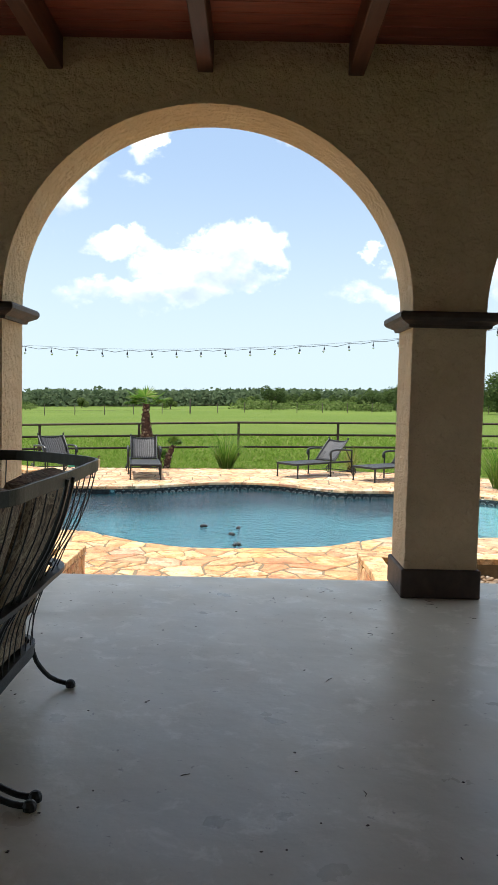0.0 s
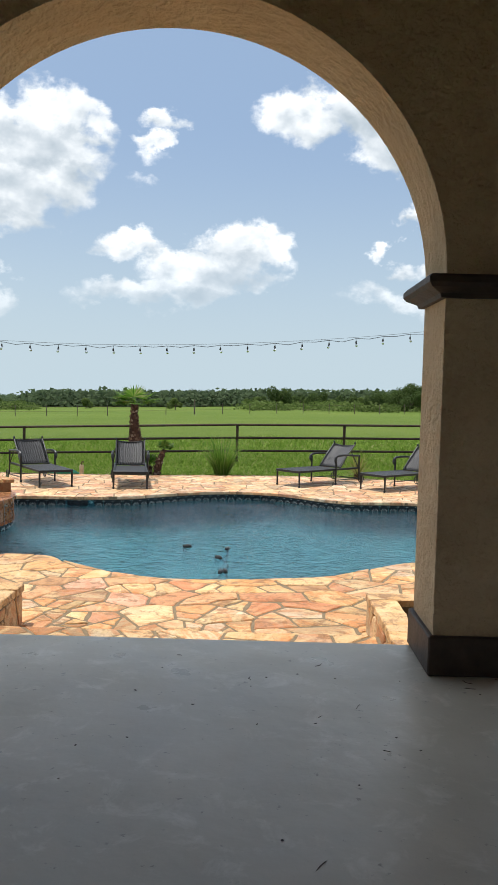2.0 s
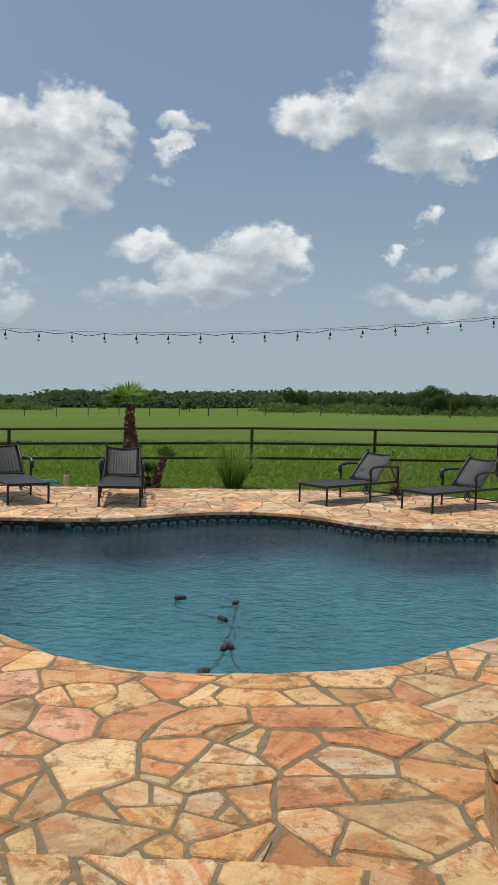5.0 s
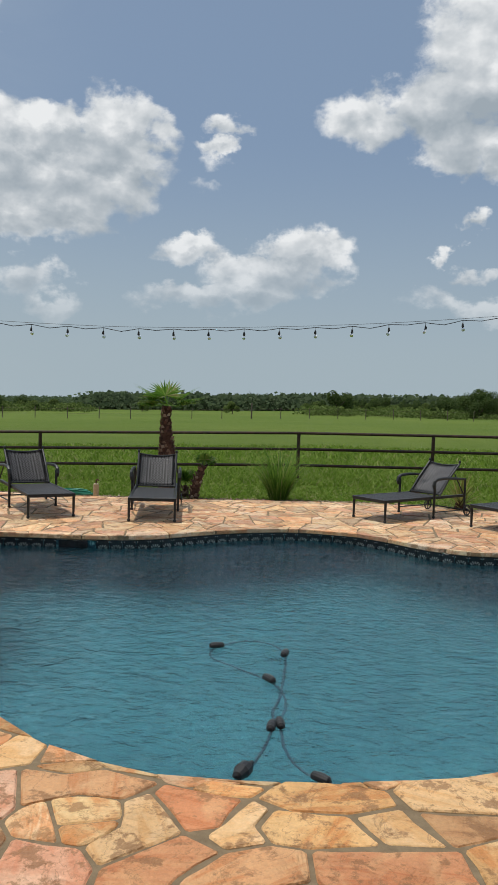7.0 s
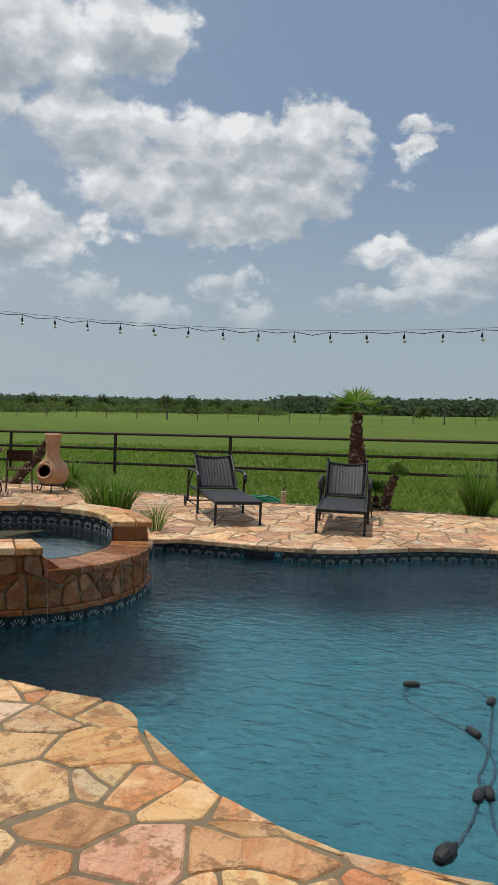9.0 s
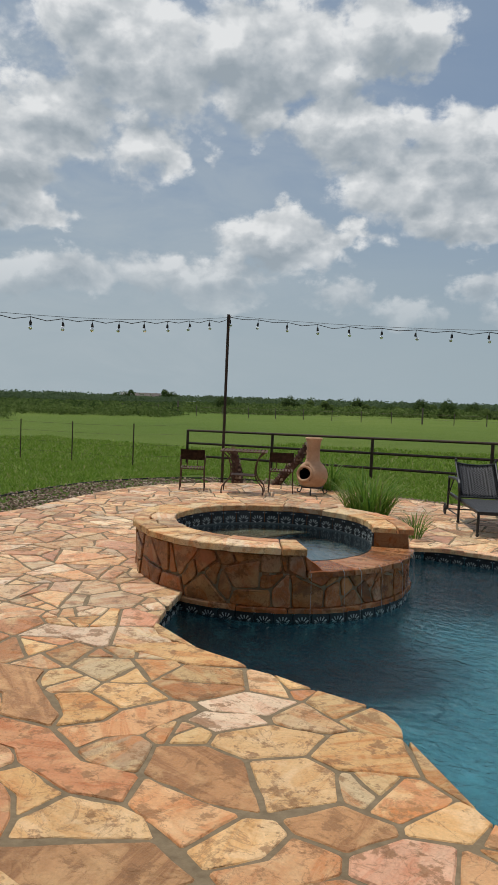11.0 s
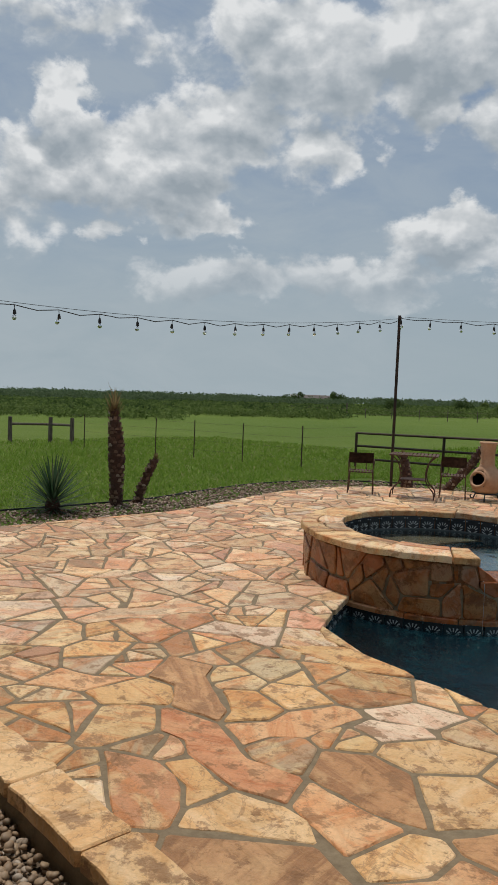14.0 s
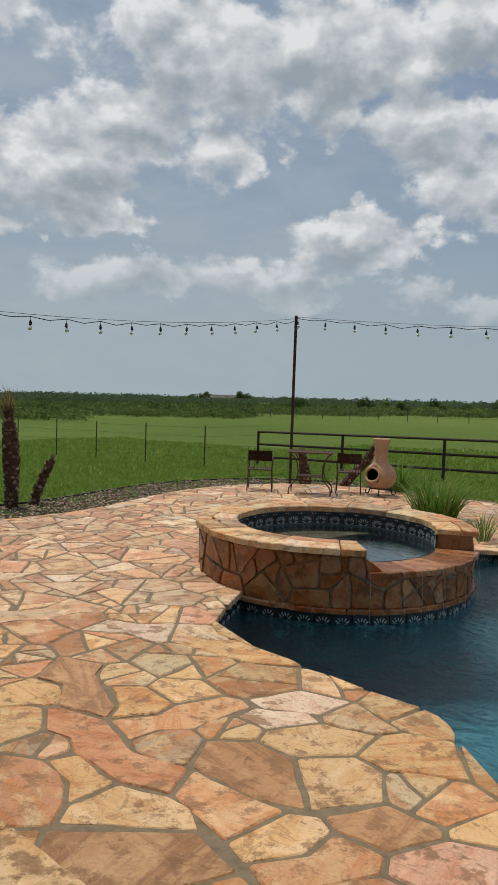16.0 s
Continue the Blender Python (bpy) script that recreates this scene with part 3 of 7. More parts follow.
def build_roof():
    y = -0.45
    bm = bmesh.new()
    while y < 5.95:
        box(bm, -9.0, y, 4.08, 9.0, y + 0.136, 4.11, 0.004)
        y += 0.14
    tagged(mesh_ob("ceiling", bm, CEDAR), "red-stained tongue and groove wooden porch ceiling", "ceiling", kind="structure")
    tagged(mesh_ob("roof", boxes((-9.2, -3.0, 4.13, 9.2, 6.1, 4.35)), BEAM), "porch roof slab", "roof", kind="structure")
    for k in range(-8, 9):
        x = -0.345 + 1.0 * k
        b = mesh_ob("ceiling_beam", boxes((x - 0.052, 0.0, 3.87, x + 0.052, PIER_Y0 + 0.03, 4.09), bevel=0.006), BEAM)
        tagged(b, "dark red-brown wooden beam under the porch ceiling", "beam", "ceiling beams", kind="structure")


build_roof()


def build_house_wall():
    # plain wall of the house behind the walk, with the doorway it starts from
    rows = ((-9.0, -0.75, SLAB_Z - 0.3, -0.75, -0.45, 4.13), (0.85, -0.75, SLAB_Z - 0.3, 9.0, -0.45, 4.13), (-0.75, -0.75, 2.75, 0.85, -0.45, 4.13), (-0.75, -0.75, -0.3, 0.85, -0.45, SLAB_Z))
    tagged(mesh_ob("wall_house", boxes(*rows), STUCCO), "plain tan stucco house wall with a doorway", "wall", kind="structure")
    tagged(mesh_ob("wall_inner", boxes((-3.0, -3.0, SLAB_Z, 3.0, -2.9, 4.13), (-3.0, -2.9, SLAB_Z, -2.9, -0.75, 4.13), (2.9, -2.9, SLAB_Z, 3.0, -0.75, 4.13), (-3.0, -3.0, 0.27, 3.0, -0.75, SLAB_Z)), STUCCO), "plain walls of the room behind the doorway", "wall", kind="structure")


build_house_wall()

# ---- step and planting beds (solid cores; stones are laid on further down) ----
BED_R, BED_L = 1.045, -1.51
tagged(mesh_ob("step", boxes((BED_L + 0.02, 5.885, -0.05, BED_R - 0.02, 6.64, STEP_Z - 0.006)), MORTAR), "flagstone step between porch slab and patio", "step", kind="structure")


def build_bed(name, x0, x1, side, fill):
    """A low stone planter against the slab; side is the x of the wall that faces the step."""
    bed = holder(name, "low flagstone-capped planter wall filled with river pebbles", "planter", kind="structure")
    w = 0.165
    s = 1 if side == x0 else -1
    bm = bmesh.new()
    box(bm, x0, 7.3 - w, -0.05, x1, 7.3, BED_Z - 0.05)
    part("back_wall", bm, MORTAR, bed)
    xa, xb = sorted((side, side + s * w))
    part("side_wall", boxes((xa, 5.885, -0.05, xb, 7.3 - w, BED_Z - 0.05)), MORTAR, bed)
    xa, xb = sorted((side + s * w, x1 if s > 0 else x0))
    part("soil", boxes((xa, 5.885, -0.05, xb, 7.3 - w, fill)), SOIL, bed)
    return bed


bed_r = build_bed("planter_bed", BED_R, 7.4, BED_R, 0.09)
bed_l = build_bed("planter_bed", -8.4, BED_L, BED_L, 0.15)

# ---- spa ----
def build_spa():
    spa = holder("spa", "raised round stone spa with a flagstone rim and a spillway", "spa", kind="structure")
    bm = bmesh.new()
    lathe(bm, [(SPA_R, -0.06), (SPA_R, SPILL_Z - 0.03), (SPA_R - 0.33, SPILL_Z - 0.03), (SPA_R - 0.33, -0.5), (0.05, -0.52)], 72, (*SPA, 0), caps=False)
    part("core", bm, MORTAR, spa)
    bm = bmesh.new()
    lathe(bm, [(SPA_R, -1.3), (SPA_R, -0.06)], 72, (*SPA, 0), caps=False)
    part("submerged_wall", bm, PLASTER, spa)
    bm = bmesh.new()
    lathe(bm, [(SPA_R - 0.334, SPILL_Z), (SPA_R - 0.334, -0.38), (SPA_R - 0.6, -0.4), (SPA_R - 0.62, -0.48), (0.02, -0.5)], 60, (*SPA, 0), caps=False)
    part("lining", bm, SPA_PLASTER, spa)
    bm = bmesh.new()
    lathe(bm, [(0.02, SPILL_Z - 0.015), (SPA_R - 0.335, SPILL_Z - 0.015)], 48, (*SPA, 0), caps=False)
    w = part("water", bm, SPA_WATER, spa, "still pale water in the spa")
    w.visible_shadow = False
    return spa


spa = build_spa()

# ---- pipe fence ----
def fence_top(x):
    return 0.93 + (0.034 * x if x < 0 else 0.016 * x)


def build_fence():
    fence = holder("pipe_fence", "rusty brown welded pipe fence with three rails", "fence")
    xs = [-0.30 + 2.79 * k for k in range(-5, 9)]
    for x in xs:
        bm = bmesh.new()
        tube(bm, [(x, 22.2, terrain(x, 22.2) - 0.1), (x, 22.2, fence_top(x) + 0.01)], 0.037, 10)
        part("post", bm, PIPE, fence)
    for dz in (0.0, -0.34, -0.68):
        for a, b in zip(xs, xs[1:]):
            bm = bmesh.new()
            tube(bm, [(a, 22.2, fence_top(a) + dz), (b, 22.2, fence_top(b) + dz)], 0.03, 8)
            part("rail", bm, PIPE, fence)


build_fence()

# ---- stonework ----
def power_cells(seeds, x0, y0, x1, y1, reach=1.3):
    """Convex cells of weighted seeds (x, y, r), clipped to a rectangle."""
    bins = {}
    for i, (x, y, r) in enumerate(seeds):
        bins.setdefault((int(x // reach), int(y // reach)), []).append(i)
    cells = []
    for i, (x, y, r) in enumerate(seeds):
        poly = [(x0, y0), (x1, y0), (x1, y1), (x0, y1)]
        near = [j for a in (-1, 0, 1) for b in (-1, 0, 1) for j in bins.get((int(x // reach) + a, int(y // reach) + b), ()) if j != i]
        near.sort(key=lambda j: (seeds[j][0] - x) ** 2 + (seeds[j][1] - y) ** 2)
        for j in near[:40]:
            u, v, s = seeds[j]
            nx, ny = u - x, v - y
            c = (u * u + v * v - s * s - x * x - y * y + r * r) / 2
            out = []
            for p, q in zip(poly, poly[1:] + poly[:1]):
                dp, dq = p[0] * nx + p[1] * ny - c, q[0] * nx + q[1] * ny - c
                if dp <= 0:
                    out.append(p)
                if (dp < 0 < dq) or (dq < 0 < dp):
                    t = dp / (dp - dq)
                    out.append((p[0] + (q[0] - p[0]) * t, p[1] + (q[1] - p[1]) * t))
            poly = out
            if len(poly) < 3:
                break
        cells.append(poly)
    return cells


def scatter_seeds(rng, x0, y0, x1, y1, sizes, tries, given=()):
    seeds = list(given)
    cell = 0.9
    bins = {}
    for s in seeds:
        bins.setdefault((int(s[0] // cell), int(s[1] // cell)), []).append(s)
    for k in range(tries):
        # large stones first, then fillers
        t = k / tries
        r = sizes[0] + (sizes[1] - sizes[0]) * max(0.0, (1 - t) ** 1.4 * rng.uniform(0.55, 1.0))
        x, y = rng.uniform(x0, x1), rng.uniform(y0, y1)
        bx, by = int(x // cell), int(y // cell)
        if all((x - u) ** 2 + (y - v) ** 2 > (0.9 * (r + s)) ** 2 for a in (-1, 0, 1) for b in (-1, 0, 1) for u, v, s in bins.get((bx + a, by + b), ())):
            seeds.append((x, y, r))
            bins.setdefault((bx, by), []).append((x, y, r))
    return seeds


def inset(poly, d):
    """Shrinks a convex polygon by d (bisector lines), or returns None when it vanishes."""
    n = len(poly)
    area = sum(a[0] * b[1] - b[0] * a[1] for a, b in zip(poly, poly[1:] + poly[:1])) / 2
    if area < 0:
        poly = poly[::-1]
    out = list(poly)
    for a, b in zip(poly, poly[1:] + poly[:1]):
        ex, ey = b[0] - a[0], b[1] - a[1]
        ln = math.hypot(ex, ey)
        if ln < 1e-6:
            continue
        nx, ny = -ey / ln, ex / ln
        c = nx * a[0] + ny * a[1] + d
        res = []
        for p, q in zip(out, out[1:] + out[:1]):
            dp, dq = p[0] * nx + p[1] * ny - c, q[0] * nx + q[1] * ny - c
            if dp >= 0:
                res.append(p)
            if (dp < 0 < dq) or (dq < 0 < dp):
                t = dp / (dp - dq)
                res.append((p[0] + (q[0] - p[0]) * t, p[1] + (q[1] - p[1]) * t))
        out = res
        if len(out) < 3:
            return None
    return out


def rough_outline(poly, rng, step=0.1, amp=0.012, corner=0.03):
    """Points along a polygon with broken corners and wavering edges."""
    out = []
    for a, b in zip(poly, poly[1:] + poly[:1]):
        ln = math.hypot(b[0] - a[0], b[1] - a[1])
        if ln < 0.02:
            continue
        cut = min(corner, ln * 0.25)
        m = max(1, int((ln - 2 * cut) / step))
        nx, ny = -(b[1] - a[1]) / ln, (b[0] - a[0]) / ln
        for i in range(m + 1):
            t = (cut + (ln - 2 * cut) * i / m) / ln
            o = rng.uniform(-amp, amp) if 0 < i < m else rng.uniform(-amp, 0) * 0.5
            out.append((a[0] + (b[0] - a[0]) * t + nx * o, a[1] + (b[1] - a[1]) * t + ny * o))
    return out


def nearest_on(poly, p):
    best, at = 1e9, p
    for a, b in zip(poly, poly[1:] + poly[:1]):
        ex, ey = b[0] - a[0], b[1] - a[1]
        l2 = ex * ex + ey * ey
        if l2 < 1e-12:
            continue
        t = min(1.0, max(0.0, ((p[0] - a[0]) * ex + (p[1] - a[1]) * ey) / l2))
        q = (a[0] + ex * t, a[1] + ey * t)
        d = (q[0] - p[0]) ** 2 + (q[1] - p[1]) ** 2
        if d < best:
            best, at = d, q
    return at


def hull(pts):
    """The convex outline of 2D points."""
    pts = sorted(set(pts))
    out = []
    for way in (pts, pts[::-1]):
        run = []
        for p in way:
            while len(run) > 1 and (run[-1][0] - run[-2][0]) * (p[1] - run[-2][1]) - (run[-1][1] - run[-2][1]) * (p[0] - run[-2][0]) <= 0:
                run.pop()
            run.append(p)
        out += run[:-1]
    return out


def slab_faces(outline, top, bottom, bev, warp=None):
    """Vertices and faces of one flat stone with an eased top edge; warp maps (x, y, z) to the world."""
    n = len(outline)
    cx, cy = sum(p[0] for p in outline) / n, sum(p[1] for p in outline) / n
    vs = []
    for z, pull in ((bottom, 0.0), (top - bev * 0.8, 0.0), (top, bev)):
        for x, y in outline:
            d = math.hypot(x - cx, y - cy) or 1.0
            k = 1 - pull / max(d, pull * 2)
            p = (cx + (x - cx) * k, cy + (y - cy) * k, z)
            vs.append(warp(*p) if warp else p)
    fs = [(r * n + i, r * n + (i + 1) % n, (r + 1) * n + (i + 1) % n, (r + 1) * n + i) for r in (0, 1) for i in range(n)]
    fs.append(tuple(range(2 * n, 3 * n)))
    return vs, fs


def ccw(poly):
    return poly if sum(a[0] * b[1] - b[0] * a[1] for a, b in zip(poly, poly[1:] + poly[:1])) > 0 else poly[::-1]


def lay_stones(stones, parent, near, limit=300, material=None, rest_material=None, name="flagstone"):
    """stones: (sort key, vertices, faces). The first ones are parts of their own, the rest one mesh."""
    stones.sort(key=lambda s: s[0])
    for _, vs, fs, *shade in stones[:limit]:
        me = bpy.data.meshes.new(name)
        me.from_pydata(vs, [], fs)
        me.materials.append(shade[0] if shade else material or FLAG)
        new(name, me).parent = parent
    rest = stones[limit:]
    if rest:
        allv, allf = [], []
        for _, vs, fs, *shade in rest:
            o = len(allv)
            allv += vs
            allf += [tuple(i + o for i in f) for f in fs]
        me = bpy.data.meshes.new(name + "s_beyond")
        me.from_pydata(allv, [], allf)
        me.materials.append(rest_material or FLAG_REST)
        ob = tagged(new(name + "s_beyond", me), kind="stuff")
        ob.parent = parent


def split_cell(poly, rng, target):
    """Cracks a convex polygon across its long way until its pieces are about the target area."""
    area = abs(sum(a[0] * b[1] - b[0] * a[1] for a, b in zip(poly, poly[1:] + poly[:1])) / 2)
    if area < target() or len(poly) < 3:
        return [poly]
    cx, cy = sum(p[0] for p in poly) / len(poly), sum(p[1] for p in poly) / len(poly)
    sxx = sum((p[0] - cx) ** 2 for p in poly)
    syy = sum((p[1] - cy) ** 2 for p in poly)
    sxy = sum((p[0] - cx) * (p[1] - cy) for p in poly)
    a = 0.5 * math.atan2(2 * sxy, sxx - syy) + rng.gauss(0, 0.42)
    r = math.sqrt(area)
    nx, ny = math.cos(a), math.sin(a)
    c = nx * cx + ny * cy + rng.uniform(-0.22, 0.22) * r
    halves = ([], [])
    for p, q in zip(poly, poly[1:] + poly[:1]):
        dp, dq = p[0] * nx + p[1] * ny - c, q[0] * nx + q[1] * ny - c
        halves[dp > 0].append(p)
        if dp * dq < 0:
            t = dp / (dp - dq)
            x = (p[0] + (q[0] - p[0]) * t, p[1] + (q[1] - p[1]) * t)
            halves[0].append(x)
            halves[1].append(x)
    if min(len(h) for h in halves) < 3:
        return [poly]
    return split_cell(halves[0], rng, target) + split_cell(halves[1], rng, target)


# large stones laid where they lie: x, y, length, turn in degrees, half width, shade
CORNER_STONES = [
    (-2.88, 8.23, 0.87, 175, 0.07, "s"), (-2.40, 8.04, 0.28, 22, 0.10, "c"), (-2.29, 8.61, 0.46, 169, 0.14, "b"), (-1.94, 8.77, 0.22, 148, 0.16, "c"), (-2.88, 8.74, 0.52, 78, 0.09, "p"), (-2.62, 9.34, 0.25, 44, 0.07, "w"), (-2.56, 9.05, 0.22, 42, 0.05, "w"), (-2.26, 9.07, 0.39, 51, 0.06, "c"),
    (-3.62, 8.65, 0.68, 160, 0.11, "b"), (-3.24, 8.70, 0.27, 165, 0.10, "o"), (-3.16, 9.00, 0.18, 14, 0.11, "c"), (-4.19, 9.50, 0.36, 25, 0.13, "w"), (-4.07, 10.06, 0.19, 12, 0.14, "k"), (-3.39, 9.68, 0.52, 13, 0.08, "o"), (-4.91, 9.25, 0.73, 73, 0.11, "s"), (-2.13, 7.78, 0.38, 43, 0.13, "b"),
]
EDGE_STONES = [
    (-2.17, 8.28, 0.29, 2, 0.085, "p"), (-3.71, 8.34, 0.29, 54, 0.10, "o"), (-4.03, 8.20, 0.29, 46, 0.10, "p"), (-2.78, 8.02, 0.25, 171, 0.08, "o"), (-1.82, 9.23, 0.31, 178, 0.11, "o"), (-1.61, 8.64, 0.17, 54, 0.10, "b"), (-1.27, 8.58, 0.26, 61, 0.08, "k"),
    (-1.25, 8.92, 0.19, 39, 0.07, "c"), (-0.94, 8.72, 0.43, 9, 0.09, "p"), (-1.63, 8.25, 0.21, 84, 0.10, "p"), (-1.84, 8.29, 0.14, 24, 0.07, "c"),
]
STEP_STONES = [
    (-0.86, 8.08, 0.13, 152, 0.20, "k"), (-0.60, 8.38, 0.33, 71, 0.07, "c"), (-0.15, 8.16, 0.34, 35, 0.11, "p"), (0.39, 8.26, 0.44, 179, 0.13, "s"), (0.42, 8.53, 0.16, 139, 0.09, "c"), (0.09, 8.47, 0.32, 179, 0.06, "o"), (-0.37, 8.59, 0.18, 152, 0.08, "s"),
    (0.15, 8.76, 0.33, 5, 0.07, "o"), (0.64, 8.84, 0.23, 0, 0.09, "c"), (0.67, 8.58, 0.17, 179, 0.07, "b"), (0.65, 8.00, 0.22, 169, 0.12, "s"), (0.29, 7.94, 0.14, 173, 0.10, "s"), (-0.47, 8.15, 0.27, 34, 0.08, "s"), (-0.18, 8.47, 0.14, 104, 0.05, "c"),
]


def stone_seeds(rows):
    """Each long stone becomes a run of seeds along its axis, whose cells are joined again."""
    seeds, runs = [], []
    for x, y, ln, turn, r, tone in rows:
        d = Vector((math.cos(radians(turn)), math.sin(radians(turn))))
        half = max(0.0, ln / 2 - r * 0.3)
        n = 1 + int(2 * half / 0.08)
        ids = []
        for k in range(n):
            p = Vector((x, y)) + d * (half * (2 * k / (n - 1) - 1) if n > 1 else 0.0)
            ids.append(len(seeds))
            seeds.append((p.x, p.y, r * 0.88))
        runs.append((ids, tone))
    return seeds, runs


def join_cells(cells):
    """The outline round touching cells: shared edges drop out."""
    def key(p):
        return (round(p[0], 4), round(p[1], 4))
    ahead = {}
    for c in cells:
        c = [key(p) for p in ccw(c)]
        for a, b in zip(c, c[1:] + c[:1]):
            if a != b:
                ahead[a, b] = True
    free = {a: b for a, b in ahead if (b, a) not in ahead}
    if not free:
        return None
    start = min(free)
    out, p = [start], free[start]
    while p != start and p in free and len(out) < 400:
        out.append(p)
        p = free[p]
    return straighten(out, 0.04) if p == start else None


def straighten(poly, slack):
    """Drops the corners of a closed outline that stray less than slack from straight edges."""
    def trim(run):
        a, b = Vector(run[0]), Vector(run[-1])
        d = (b - a).normalized()
        far, at = 0.0, 0
        for k in range(1, len(run) - 1):
            q = Vector(run[k]) - a
            off = abs(q.x * d.y - q.y * d.x)
            if off > far:
                far, at = off, k
        return trim(run[:at + 1])[:-1] + trim(run[at:]) if far > slack else [run[0], run[-1]]

    k = max(range(len(poly)), key=lambda i: (poly[i][0] - poly[0][0]) ** 2 + (poly[i][1] - poly[0][1]) ** 2)
    return trim(poly[:k + 1])[:-1] + trim(poly[k:] + poly[:1])[:-1]


def shrink(poly, d):
    """Pulls a slightly hollow outline inwards along its corners."""
    pts = [Vector(p) for p in ccw(poly)]
    pts = [p for i, p in enumerate(pts) if (p - pts[i - 1]).length > 0.02]
    out = []
    for i, p in enumerate(pts):
        a, b = (p - pts[i - 1]).normalized(), (pts[(i + 1) % len(pts)] - p).normalized()
        n = Vector((-a.y - b.y, a.x + b.x))
        out.append(tuple(p + n.normalized() * d / max(0.5, n.length / 2)))
    return out


def build_patio_stones():
    rng = random.Random(11)
    given, runs = stone_seeds(CORNER_STONES + EDGE_STONES + STEP_STONES)
    seeds = scatter_seeds(rng, -5.0, 7.3, 1.6, 10.2, (0.12, 0.34), 4500, given)
    seeds = scatter_seeds(rng, -9.6, 6.0, 8.2, 18.8, (0.16, 0.40), 16000, seeds)
    cells = power_cells(seeds, -9.8, 5.8, 8.4, 19.0)
    pieces = []
    for ids, tone in runs:
        whole = join_cells([cells[k] for k in ids if len(cells[k]) > 2])
        if whole and len(whole) > 3:
            pieces.append((whole, tone))
    pieces += [(c, None) for cell in cells[len(given):] if len(cell) > 2 for c in split_cell(cell, rng, lambda: rng.choice((0.03, 0.05, 0.08, 0.13, 0.2)))]
    lip = grow(POOL, -0.03)
    outer = [(p.x, p.y) for p in DECK_OUT]
    stones = []
    for cell, tone in pieces:
        sx, sy = sum(p[0] for p in cell) / len(cell), sum(p[1] for p in cell) / len(cell)
        gap = rng.uniform(0.008, 0.015)
        cell = shrink(cell, gap) if tone else inset(ccw(cell), gap)
        if not cell or len(cell) < 3:
            continue
        if (Vector((sx, sy)) - SPA).length < SPA_R - 0.25:
            continue
        line = rough_outline(cell, rng, 0.085, 0.007, 0.01)
        if len(line) < 4:
            continue
        m = len(line)
        moved = []
        dead = 0
        for p in line:
            if inside(p, lip):
                p = nearest_on(lip, p)
                dead += 1
            elif not inside(p, outer):
                q = nearest_on(outer, p)
                dead += 1
                p = q
            y_min = 6.66
            if p[0] > BED_R - 0.01 and p[1] < 7.31:
                p = (p[0], 7.31) if 7.31 - p[1] < p[0] - BED_R + 0.01 else (BED_R - 0.012, p[1])
            elif p[0] < BED_L + 0.01 and p[1] < 7.31:
                p = (p[0], 7.31) if 7.31 - p[1] < BED_L + 0.01 - p[0] else (BED_L + 0.012, p[1])
            if p[1] < y_min:
                p = (p[0], y_min)
                dead += 1
            moved.append(p)
        if dead > 0.97 * m:
            continue
        # drop points that fell together
        line = [p for i, p in enumerate(moved) if math.hypot(p[0] - moved[i - 1][0], p[1] - moved[i - 1][1]) > 0.004]
        if len(line) < 4:
            continue
        if dead:
            line = hull(line)
        area = abs(sum(a[0] * b[1] - b[0] * a[1] for a, b in zip(line, line[1:] + line[:1])) / 2)
        if area < 0.004:
            continue
        top = rng.uniform(-0.002, 0.006)
        tx, ty = rng.uniform(-0.006, 0.006), rng.uniform(-0.006, 0.006)
        vs, fs = slab_faces(ccw(line), top, -0.044, 0.009, lambda x, y, z: (x, y, z + (tx * (x - sx) + ty * (y - sy) if z > -0.04 else 0.0)))
        key = math.hypot(sx + 1.2, (sy - 8.2) * 1.1)
        stones.append((key, vs, fs, TONED[tone] if tone else FLAG))
    lay_stones(stones, patio, None)


build_patio_stones()


def build_coping_bed():
    bm = bmesh.new()
    line = grow(POOL, -0.004)
    rows = [[bm.verts.new((p.x, p.y, z)) for p in line] for z in (-0.008, -0.062)]
    for i in range(len(line)):
        bm.faces.new((rows[0][i - 1], rows[0][i], rows[1][i], rows[1][i - 1]))
    part("coping_bed", bm, MORTAR, pool)


build_coping_bed()


def build_step_stones():
    rng = random.Random(5)
    step = bpy.data.objects["step"]
    seeds = scatter_seeds(rng, BED_L, 5.9, BED_R, 6.64, (0.16, 0.36), 1500)
    stones = []
    for cell in [c for k in power_cells(seeds, BED_L + 0.03, 5.885, BED_R - 0.03, 6.66) if len(k) > 2 for c in split_cell(k, rng, lambda: rng.choice((0.04, 0.08, 0.14)))]:
        cell = len(cell) > 2 and inset(ccw(cell), 0.012)
        if cell:
            line = rough_outline(cell, rng, 0.085, 0.008, 0.012)
            if len(line) > 3:
                vs, fs = slab_faces(ccw(line), STEP_Z + rng.uniform(-0.004, 0.004), STEP_Z - 0.05, 0.008)
                stones.append((0, vs, fs))
    lay_stones(stones, step, None)


build_step_stones()


